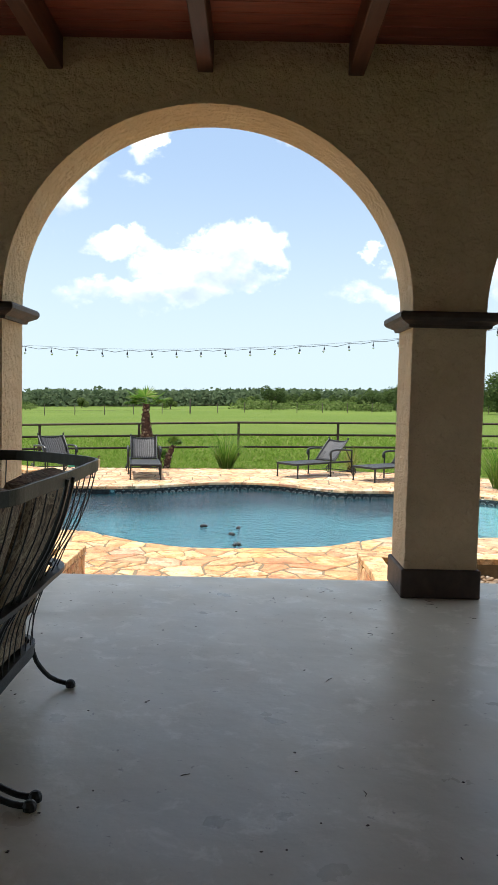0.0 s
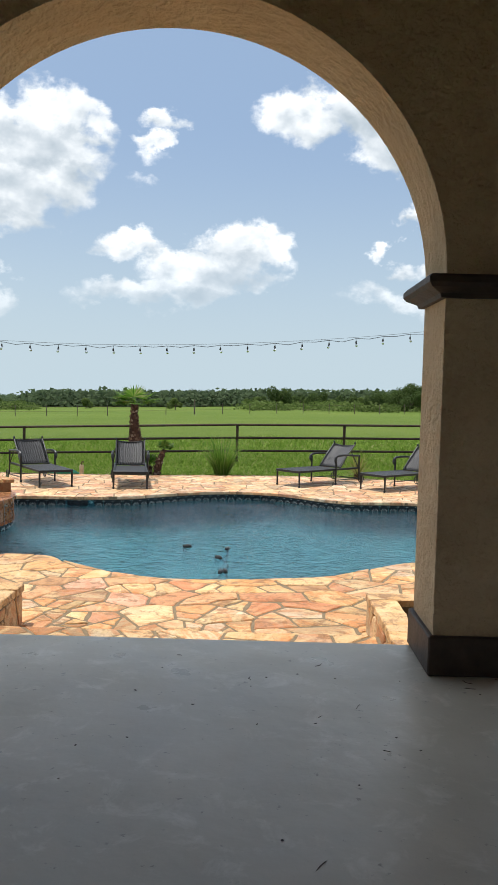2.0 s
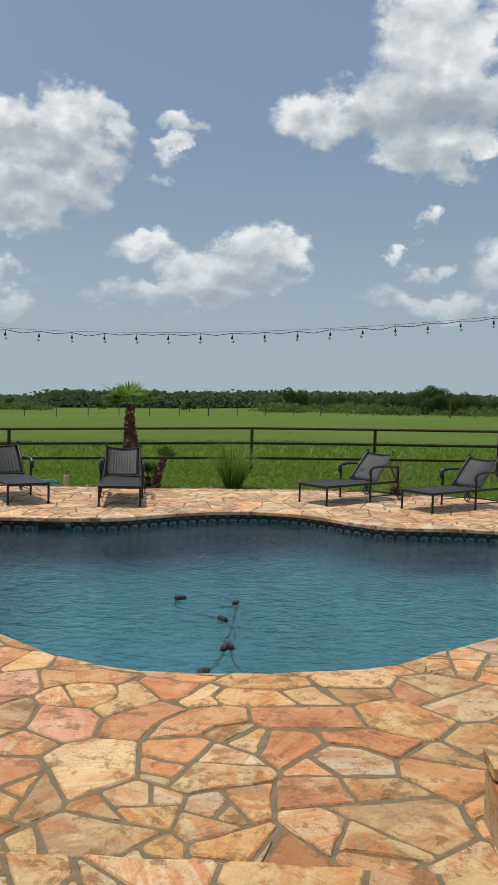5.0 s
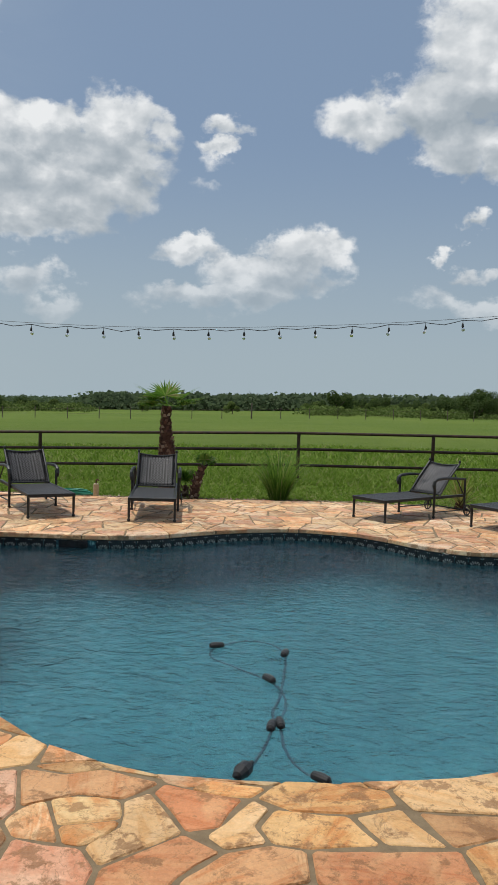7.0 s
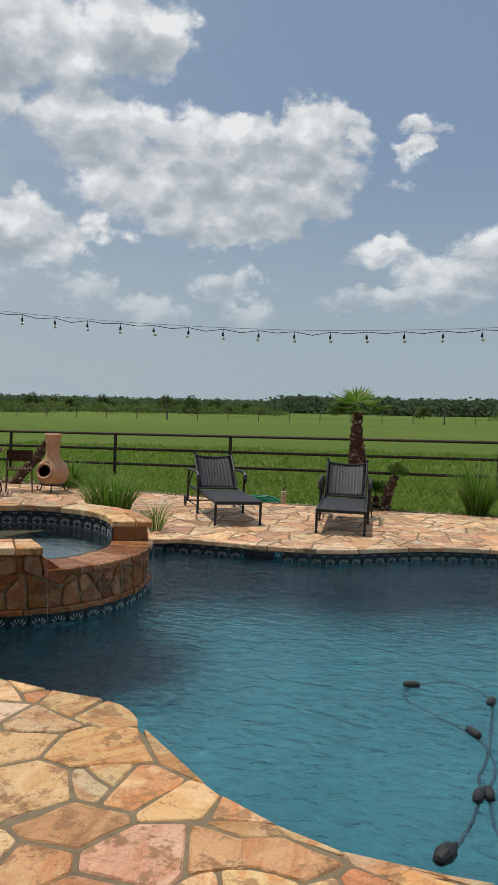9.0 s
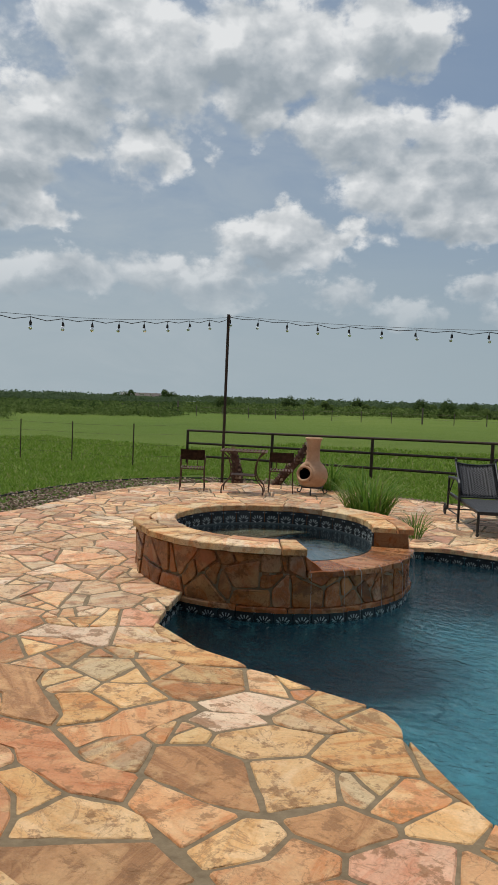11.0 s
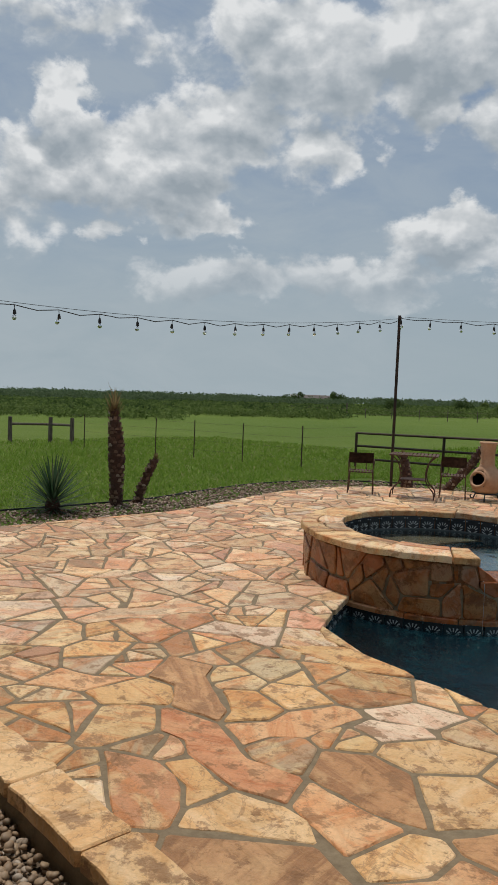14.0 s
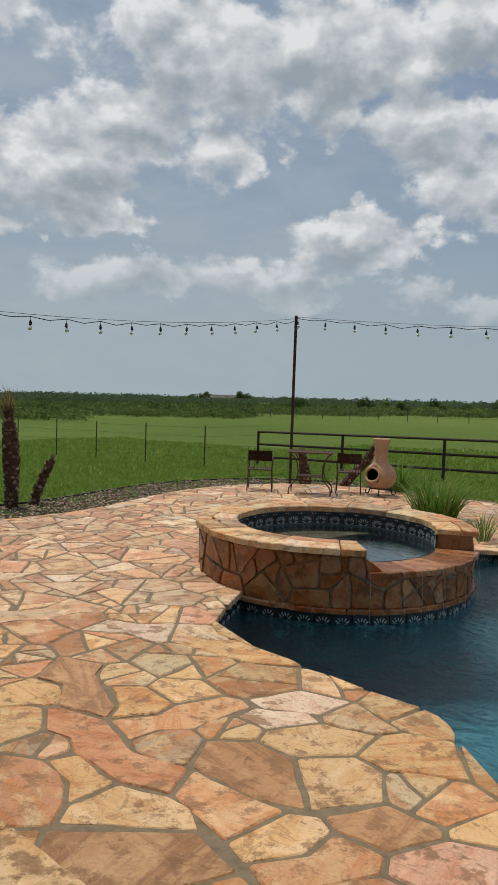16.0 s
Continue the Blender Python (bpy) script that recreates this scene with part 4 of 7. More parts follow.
def build_bed_stones(bed, side, s, x_end):
    """Cap stones along the side and back walls, and rough facing on the side wall."""
    rng = random.Random(int(abs(side) * 100))
    caps = []
    y = 5.89
    xa, xb = sorted((side - s * 0.012, side + s * 0.178))
    while y < 7.05:
        d = min(rng.uniform(0.26, 0.46), 7.115 - y)
        if d > 0.1:
            caps.append([(xa, y), (xb, y), (xb, y + d - 0.008), (xa, y + d - 0.008)])
        y += d if d > 0.1 else 0.2
    x = side - s * 0.015
    while abs(x - side) < abs(x_end - side):
        d = rng.uniform(0.4, 0.85)
        q = sorted((x, x + s * (d - 0.008)))
        caps.append([(q[0], 7.125), (q[1], 7.125), (q[1], 7.32), (q[0], 7.32)])
        x += s * d
    stones = []
    for c in caps:
        line = rough_outline(c, rng, 0.09, 0.008, 0.012)
        vs, fs = slab_faces(ccw(line), BED_Z + rng.uniform(-0.004, 0.004), BED_Z - 0.055, 0.008)
        stones.append((0, vs, fs))
    lay_stones(stones, bed, None, name="cap_stone", material=TONED["c"])
    stones = []
    seeds = scatter_seeds(rng, 5.89, 0.0, 7.3, BED_Z - 0.05, (0.07, 0.19), 900)
    for cell in power_cells(seeds, 5.89, -0.02, 7.3, BED_Z - 0.06):
        cell = len(cell) > 2 and inset(ccw(cell), 0.008)
        if cell:
            line = rough_outline(cell, rng, 0.07, 0.008, 0.02)
            if len(line) > 3:
                vs, fs = slab_faces(ccw(line), rng.uniform(0.006, 0.02), -0.02, 0.008, lambda u, v, w: (side - s * w, u, v))
                stones.append((0, vs, fs))
    lay_stones(stones, bed, None, name="wall_stone")


build_bed_stones(bed_r, BED_R, 1, 7.0)
build_bed_stones(bed_l, BED_L, -1, -8.3)


def pebble_field(name, spots, material, size, label, category, seed, flat=0.65, fineness=2):
    """One mesh of uneven rounded stones; spots are (x, y, z)."""
    rng = random.Random(seed)
    src = bmesh.new()
    bmesh.ops.create_icosphere(src, subdivisions=fineness, radius=1.0)
    base = [v.co.copy() for v in src.verts]
    faces = [tuple(v.index for v in f.verts) for f in src.faces]
    src.free()
    allv, allf = [], []
    for x, y, z in spots:
        m = Euler((rng.uniform(-0.5, 0.5), rng.uniform(-0.5, 0.5), rng.uniform(0, 6.3))).to_matrix()
        r = rng.uniform(*size)
        sx, sy, sz = r * rng.uniform(0.9, 1.4), r * rng.uniform(0.7, 1.1), r * rng.uniform(flat * 0.8, flat * 1.3)
        k = Vector((rng.random() * 40, rng.random() * 40, 0))
        o = len(allv)
        for c in base:
            q = c * (1 + 0.22 * noise.noise(c * 1.3 + k))
            allv.append(Vector((x, y, z + sz * 0.4)) + m @ Vector((q.x * sx, q.y * sy, q.z * sz)))
        allf += [tuple(i + o for i in f) for f in faces]
    me = bpy.data.meshes.new(name)
    me.from_pydata(allv, [], allf)
    me.materials.append(material)
    for p in me.polygons:
        p.use_smooth = True
    return tagged(new(name, me), label, category, kind="stuff")


def bed_spots(x0, x1, y0, y1, n, z, seed):
    rng = random.Random(seed)
    return [(rng.uniform(x0, x1), rng.uniform(y0, y1), z + rng.uniform(-0.01, 0.035)) for _ in range(n)]


pebble_field("river_pebbles", bed_spots(1.235, 2.7, 5.92, 7.12, 1900, 0.085, 2), PEBBLE, (0.014, 0.032), "tan and grey river pebbles filling the planter", "pebbles", 21)
pebble_field("river_pebbles", bed_spots(-3.3, -1.70, 6.2, 7.12, 4600, 0.15, 3), PEBBLE, (0.008, 0.018), "tan and grey river pebbles filling the planter", "pebbles", 22)


# ---- tile bands ----
TILE_DARK = surface("dark_glazed_tile", lambda nt: ramp(nt, noise_tex(nt, 20.0, coords(nt), 5.0), (0.3, (0.012, 0.016, 0.02)), (0.7, (0.03, 0.036, 0.042))), 0.2)
TILE_PALE = surface("pale_glaze", lambda nt: ramp(nt, noise_tex(nt, 30.0, coords(nt), 5.0), (0.3, (0.20, 0.24, 0.25)), (0.7, (0.36, 0.40, 0.40))), 0.25)


def tile_mesh():
    """A square tile, 0.15 m, in the x-z plane facing -y, with a pale fan and dots in low relief."""
    bm = bmesh.new()
    box(bm, -0.073, -0.006, -0.073, 0.073, 0.01, 0.073, 0.003)
    for f in bm.faces:
        f.material_index = 0

    def pad(pts):
        lo = [bm.verts.new((x, -0.004, z)) for x, z in pts]
        hi = [bm.verts.new((x, -0.009, z)) for x, z in pts]
        fs = [bm.faces.new(hi)] + [bm.faces.new((lo[i], lo[(i + 1) % len(pts)], hi[(i + 1) % len(pts)], hi[i])) for i in range(len(pts))]
        for f in fs:
            f.material_index = 1

    for a in (-58, -30, 0, 30, 58):
        s, c = math.sin(radians(a)), math.cos(radians(a))
        w = 0.0062
        r0, r1 = 0.028, 0.062 - 0.006 * (a == 0)
        pad([(s * r0 - c * w * 0.4, -0.035 + c * r0 + s * w * 0.4), (s * r0 + c * w * 0.4, -0.035 + c * r0 - s * w * 0.4), (s * r1 + c * w, -0.035 + c * r1 - s * w), (s * r1 - c * w, -0.035 + c * r1 + s * w)])
    for s in (-1, 1):
        pad([(s * 0.018, -0.055), (s * 0.05, -0.035), (s * 0.05, -0.025), (s * 0.012, -0.045)])
        pad([(s * 0.062, 0.045), (s * 0.07, 0.053), (s * 0.062, 0.061), (s * 0.054, 0.053)])
    bmesh.ops.recalc_face_normals(bm, faces=bm.faces)
    me = bpy.data.meshes.new("tile")
    bm.to_mesh(me)
    bm.free()
    me.materials.append(TILE_DARK)
    me.materials.append(TILE_PALE)
    return me


TILE = tile_mesh()


def tile_row(line, z, parent, facing, closed=True, skip=None):
    """Tiles along a polyline; facing +1: they look to the line's left."""
    pts = list(line) + ([line[0]] if closed else [])
    carry = 0.0
    for a, b in zip(pts, pts[1:]):
        ln = (b - a).length
        d = (b - a) / ln
        while carry < ln:
            p = a + d * carry
            if not skip or not skip(p):
                ob = new("tile", TILE)
                ob.parent = parent
                turn = math.atan2(d.y, d.x) + (math.pi if facing > 0 else 0.0)
                ob.matrix_basis = Matrix.LocRotScale((p.x, p.y, z), Euler((0, 0, turn)), None)
            carry += 0.152
        carry -= ln


tile_row(grow(POOL, -0.006), -0.128, pool, 1, skip=lambda p: (p - SPA).length < SPA_R - 0.02 or (p.y > 13.9 and -2.95 < p.x < -2.45))
# solid dark block put in for the shade inside the skimmer opening
part("skimmer_mouth", boxes((-2.97, 14.335, -0.2, -2.52, 14.42, -0.065), bevel=0.004), TILE_DARK, pool, "dark block for the shade in the skimmer opening of the tile band")


def ring(r, n=96, a0=0.0, a1=360.0):
    return [SPA + r * Vector((math.cos(radians(a0 + (a1 - a0) * i / n)), math.sin(radians(a0 + (a1 - a0) * i / n)))) for i in range(n + (abs(a1 - a0) < 359.9))]


SPILL_A0, SPILL_A1 = -43.0, 28.0
RIM_IN, RIM_OUT = SPA_R - 0.33, SPA_R + 0.045


STREAM = surface("falling_water", (0.85, 0.9, 0.92), 0.1)
STREAM.node_tree.nodes["Principled BSDF"].inputs["Transmission Weight"].default_value = 0.7


def build_spa_stones():
    rng = random.Random(77)

    def bent(a0, a1, r0, r1, z0, z1):
        """A rim stone: a wedge of the ring with an uneven outer edge."""
        n = max(3, int((a1 - a0) / 4))
        out = [(a0 + (a1 - a0) * i / n, r1 + rng.uniform(-0.014, 0.014)) for i in range(n + 1)] + [(a1 - (a1 - a0) * i / n, r0 + rng.uniform(-0.01, 0.01)) for i in range(n + 1)]
        line = [(SPA.x + r * math.cos(radians(a)), SPA.y + r * math.sin(radians(a))) for a, r in out]
        return slab_faces(ccw(line), z1, z0, 0.01)

    stones = []
    a = SPILL_A1
    while a < 360 + SPILL_A0 - 1:
        d = min(rng.uniform(13, 27), 360 + SPILL_A0 - a)
        if 360 + SPILL_A0 - a - d < 8:
            d = 360 + SPILL_A0 - a
        z = SPA_Z + rng.uniform(-0.004, 0.004)
        if rng.random() < 0.45:
            rm = rng.uniform(RIM_IN + 0.12, RIM_OUT - 0.12)
            stones.append((0, *bent(a + 0.3, a + d - 0.3, RIM_IN, rm - 0.008, z - 0.055, z)))
            stones.append((0, *bent(a + 0.3, a + d - 0.3, rm + 0.008, RIM_OUT, z - 0.055, z)))
        else:
            stones.append((0, *bent(a + 0.3, a + d - 0.3, RIM_IN, RIM_OUT, z - 0.055, z)))
        a += d
    lay_stones(stones, spa, None, name="rim_stone")
    stones = []
    a = SPILL_A0
    while a < SPILL_A1 - 1:
        d = min(rng.uniform(16, 26), SPILL_A1 - a)
        stones.append((0, *bent(a + 0.25, a + d - 0.25, RIM_IN, RIM_OUT, SPILL_Z - 0.05, SPILL_Z)))
        a += d
    # ledge under the facing, just over the tile band
    a = -140.0
    while a < 80:
        d = rng.uniform(18, 30)
        stones.append((0, *bent(a, a + d - 0.3, SPA_R - 0.05, SPA_R + 0.04, -0.07, -0.03)))
        a += d
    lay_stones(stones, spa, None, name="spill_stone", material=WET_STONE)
    # thin streams over the spillway
    for k in range(7):
        t = radians(SPILL_A0 + 4 + (SPILL_A1 - SPILL_A0 - 8) * (k + rng.uniform(-0.45, 0.45)) / 6)
        r = RIM_OUT + 0.012
        bm = bmesh.new()
        tube(bm, [(SPA.x + (r + q) * math.cos(t), SPA.y + (r + q) * math.sin(t), z) for q, z in ((-0.03, SPILL_Z + 0.004), (0.0, SPILL_Z - 0.02), (0.012, SPILL_Z - 0.12), (0.02, WATER_Z))], [0.0025, 0.0022, 0.0014, 0.001], 6)
        part("water_stream", bm, STREAM, spa)
    # raised part of the wall behind the rim
    bm = bmesh.new()
    A = [SPILL_A1 + (360 + SPILL_A0 - SPILL_A1) * i / 60 for i in range(61)]
    rows = [[bm.verts.new((SPA.x + r * math.cos(radians(t)), SPA.y + r * math.sin(radians(t)), z)) for t in A] for r, z in ((SPA_R, 0.2), (SPA_R, SPA_Z - 0.05), (RIM_IN + 0.01, SPA_Z - 0.05), (RIM_IN + 0.01, 0.0))]
    for p, q in zip(rows, rows[1:]):
        for i in range(60):
            bm.faces.new((p[i], p[i + 1], q[i + 1], q[i]))
    for i in (0, 60):
        bm.faces.new([r[i] for r in rows])
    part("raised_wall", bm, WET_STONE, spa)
    # facing stones round the wall
    stones = []
    span = 2 * math.pi * SPA_R
    seeds = scatter_seeds(rng, 0, -0.03, span, SPA_Z - 0.05, (0.14, 0.26), 2500)
    for cell in [c for k in power_cells(seeds, 0, -0.04, span, SPA_Z - 0.055) if len(k) > 2 for c in split_cell(k, rng, lambda: rng.choice((0.03, 0.06, 0.1)))]:
        cell = len(cell) > 2 and inset(ccw(cell), 0.010)
        if not cell:
            continue
        cell = [(u, min(v, SPILL_Z - 0.055) if SPILL_A0 < (math.degrees(u / SPA_R) + 180) % 360 - 180 < SPILL_A1 else v) for u, v in cell]
        line = rough_outline(cell, rng, 0.07, 0.008, 0.014)
        if len(line) < 4:
            continue
        vs, fs = slab_faces(ccw(line), rng.uniform(0.010, 0.026), -0.02, 0.009, lambda u, v, w: (SPA.x + (SPA_R + w) * math.cos(u / SPA_R), SPA.y + (SPA_R + w) * math.sin(u / SPA_R), v))
        stones.append((0, vs, fs))
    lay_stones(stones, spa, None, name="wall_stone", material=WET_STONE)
    tile_row(ring(SPA_R + 0.012), -0.125, spa, -1)
    tile_row(ring(RIM_IN + 0.004, 80, SPILL_A1 + 4, 360 + SPILL_A0 - 4), 0.318, spa, 1, closed=False)


build_spa_stones()

# ---- furniture materials ----
IRON = surface("black_cast_aluminium", lambda nt: ramp(nt, noise_tex(nt, 18.0, coords(nt), 6.0), (0.3, (0.012, 0.013, 0.014)), (0.7, (0.035, 0.037, 0.039))), 0.42, 0.3, bump=lambda nt: noise_tex(nt, 80.0, coords(nt), 4.0), depth=0.001)


def weave_bump(nt):
    v = coords(nt)
    a = put(nt, "ShaderNodeTexChecker", None, Scale=46.0, Vector=v).outputs["Fac"]
    return op(nt, "ADD", a, noise_tex(nt, 60.0, v, 2.0))


WEAVE = surface("black_resin_weave", lambda nt: mix(nt, put(nt, "ShaderNodeTexChecker", None, Scale=46.0, Vector=coords(nt)).outputs["Fac"], (0.016, 0.016, 0.018), (0.13, 0.13, 0.14)), 0.5, bump=weave_bump, depth=0.006)
SLING = surface("dark_sling_fabric", lambda nt: ramp(nt, noise_tex(nt, 90.0, coords(nt), 3.0), (0.3, (0.018, 0.019, 0.022)), (0.7, (0.04, 0.042, 0.047))), 0.62, bump=lambda nt: put(nt, "ShaderNodeTexWave", None, Scale=40.0, Vector=coords(nt)).outputs["Fac"], depth=0.002)
RUST = surface("rusted_sheet_iron", lambda nt: ramp(nt, noise_tex(nt, 14.0, coords(nt), 8.0, 0.7), (0.3, (0.035, 0.02, 0.014)), (0.55, (0.10, 0.05, 0.032)), (0.75, (0.17, 0.10, 0.065))), 0.75, 0.2, bump=lambda nt: noise_tex(nt, 45.0, coords(nt), 6.0), depth=0.002)
CLAY = surface("terracotta_clay", lambda nt: ramp(nt, noise_tex(nt, 6.0, coords(nt), 8.0, 0.65), (0.3, (0.34, 0.18, 0.10)), (0.55, (0.46, 0.28, 0.17)), (0.75, (0.52, 0.37, 0.25))), 0.8, bump=lambda nt: noise_tex(nt, 30.0, coords(nt), 6.0), depth=0.004)
SOOT = surface("sooty_clay", (0.012, 0.010, 0.009), 0.95)


def cushion_colour(nt):
    v = coords(nt)
    c = noise_tex(nt, 9.0, v, 3.0, 0.5, 2.2)
    return ramp(nt, c, (0.36, (0.09, 0.065, 0.05)), (0.46, (0.38, 0.30, 0.21)), (0.54, (0.15, 0.11, 0.08)), (0.64, (0.48, 0.41, 0.30)))


CUSHION = surface("patterned_brown_fabric", cushion_colour, 0.9, bump=lambda nt: noise_tex(nt, 120.0, coords(nt), 3.0), depth=0.003)


def axis_pose(x, y, ahead, z=0.0):
    """A pose whose local +y runs along ahead on the ground."""
    return pose(x, y, z, 0, 0, math.degrees(math.atan2(-ahead[0], ahead[1])))


# ---- sun loungers ----
def build_lounger():
    th = holder("sun_lounger", "black cast-metal sun lounger with woven backrest and wheels", "sun lounger", "sun loungers by the pool")
    w, h = 0.29, 0.30
    part("seat_panel", boxes((-w + 0.02, 0.03, h - 0.004, w - 0.02, 1.18, h + 0.010)), SLING, th, "dark sling seat panel")
    bm = bmesh.new()
    for s in (-1, 1):
        box(bm, s * w - 0.018, 0.0, h - 0.025, s * w + 0.018, 1.78, h + 0.014, 0.005)
    box(bm, -w, -0.005, h - 0.03, w, 0.032, h + 0.014, 0.005)
    box(bm, -w, 1.16, h - 0.025, w, 1.19, h + 0.008, 0.004)
    part("seat_frame", bm, IRON, th)
    # raised backrest
    y0, z0, y1, z1 = 1.20, h + 0.03, 1.60, 0.77
    bm = bmesh.new()
    rows = []
    n = 10
    for j in range(9):
        t = j / 8
        rows.append([])
        for i in range(n + 1):
            u = -1 + 2 * i / n
            hollow = 0.025 * (1 - u * u)
            y = y0 + (y1 - y0) * t + hollow + 0.03 * t * t
            z = z0 + (z1 - z0) * t - hollow * 0.6 - 0.03 * (1 - u * u) * t ** 6
            rows[-1].append(bm.verts.new((u * (w - 0.03), y, z)))
    for a, b in zip(rows, rows[1:]):
        for i in range(n):
            bm.faces.new((a[i], a[i + 1], b[i + 1], b[i]))
    bmesh.ops.solidify(bm, geom=bm.faces, thickness=0.012)
    part("back_panel", bm, WEAVE, th, "open black basket weave", smooth=True)
    bm = bmesh.new()
    for s in (-1, 1):
        tube(bm, [(s * (w - 0.02), y0, z0 - 0.02), (s * (w - 0.02), (y0 + y1) / 2, (z0 + z1) / 2), (s * (w - 0.015), y1 + 0.03, z1)], 0.015, 8)
    tube(bm, [(u * (w - 0.02), y1 + 0.03 + 0.02 * (1 - u * u), z1 - 0.015 - 0.03 * (1 - u * u)) for u in (-1, -0.6, -0.2, 0.2, 0.6, 1)], 0.014, 8)
    tube(bm, [(-w + 0.02, y0, z0), (w - 0.02, y0, z0)], 0.013, 8)
    part("back_frame", bm, IRON, th)
    for s in (-1, 1):
        bm = bmesh.new()
        lathe(bm, [(0.004, 0.0), (0.016, 0.012), (0.02, 0.03), (0.014, 0.048), (0.003, 0.055)], 10, (s * (w - 0.015), y1 + 0.03, z1 - 0.005))
        part("finial", bm, IRON, th)
        for y, top in ((0.03, h), (1.02, 0.52)):
            bm = bmesh.new()
            lathe(bm, [(0.012, 0.0), (0.022, 0.012), (0.022, 0.026), (0.013, 0.04), (0.016, 0.06), (0.018, 0.2), (0.019, top)], 10, (s * (w + 0.004 + 0.03 * (y > 1)), y, 0.0))
            part("leg", bm, IRON, th)
        # curved arm with a scrolled front
        bm = bmesh.new()
        xs = s * (w + 0.045)
        tube(bm, [(xs, 1.00, 0.43), (xs, 0.985, 0.48), (xs, 1.0, 0.53), (xs, 1.05, 0.56), (xs, 1.2, 0.572), (xs, 1.4, 0.565), (xs, 1.58, 0.55), (xs, 1.7, 0.545)], [0.02, 0.026, 0.026, 0.024, 0.022, 0.02, 0.019, 0.018], 8)
        part("arm", bm, IRON, th)
        bm = bmesh.new()
        tube(bm, [(xs, 1.7, 0.56), (xs, 1.71, 0.08)], 0.016, 8)
        tube(bm, [(xs, 1.69, h), (s * (w - 0.01), 1.52, 0.62)], 0.010, 6)
        part("rear_post", bm, IRON, th)
        wheel = part("wheel", lathe(bmesh.new(), [(0.012, -0.02), (0.02, -0.02), (0.02, 0.02), (0.012, 0.02)], 12, caps=True), IRON, th)
        wheel.matrix_basis = pose(s * (w + 0.075), 1.74, 0.085, 0, 90, 0)
        bm = bmesh.new()
        ring_pts = [(0.076 * math.cos(2 * math.pi * i / 20), 0.076 * math.sin(2 * math.pi * i / 20), 0.0) for i in range(21)]
        tube(bm, ring_pts, 0.010, 6, caps=False)
        part("tyre", bm, IRON, wheel)
        for k in range(5):
            bm = bmesh.new()
            a = 2 * math.pi * k / 5
            tube(bm, [(0.015 * math.cos(a), 0.015 * math.sin(a), 0), (0.072 * math.cos(a), 0.072 * math.sin(a), 0)], 0.006, 6)
            part("spoke", bm, IRON, wheel)
    bm = bmesh.new()
    tube(bm, [(-w - 0.05, 1.72, 0.085), (w + 0.05, 1.72, 0.085)], 0.010, 8)
    for s in (-1, 1):
        tube(bm, [(s * (w + 0.02), 1.03, 0.09), (s * (w + 0.04), 1.72, 0.085)], 0.009, 6)
    part("stretcher", bm, IRON, th)
    return th


lounger = build_lounger()
lounger.matrix_world = axis_pose(-2.01, 15.46, (-0.16, 0.98))
copy_thing(lounger, axis_pose(-3.31, 15.42, (-0.55, 0.835)))
copy_thing(lounger, axis_pose(0.80, 16.50, (0.73, 0.68)))
copy_thing(lounger, axis_pose(2.34, 16.08, (0.77, 0.635)))


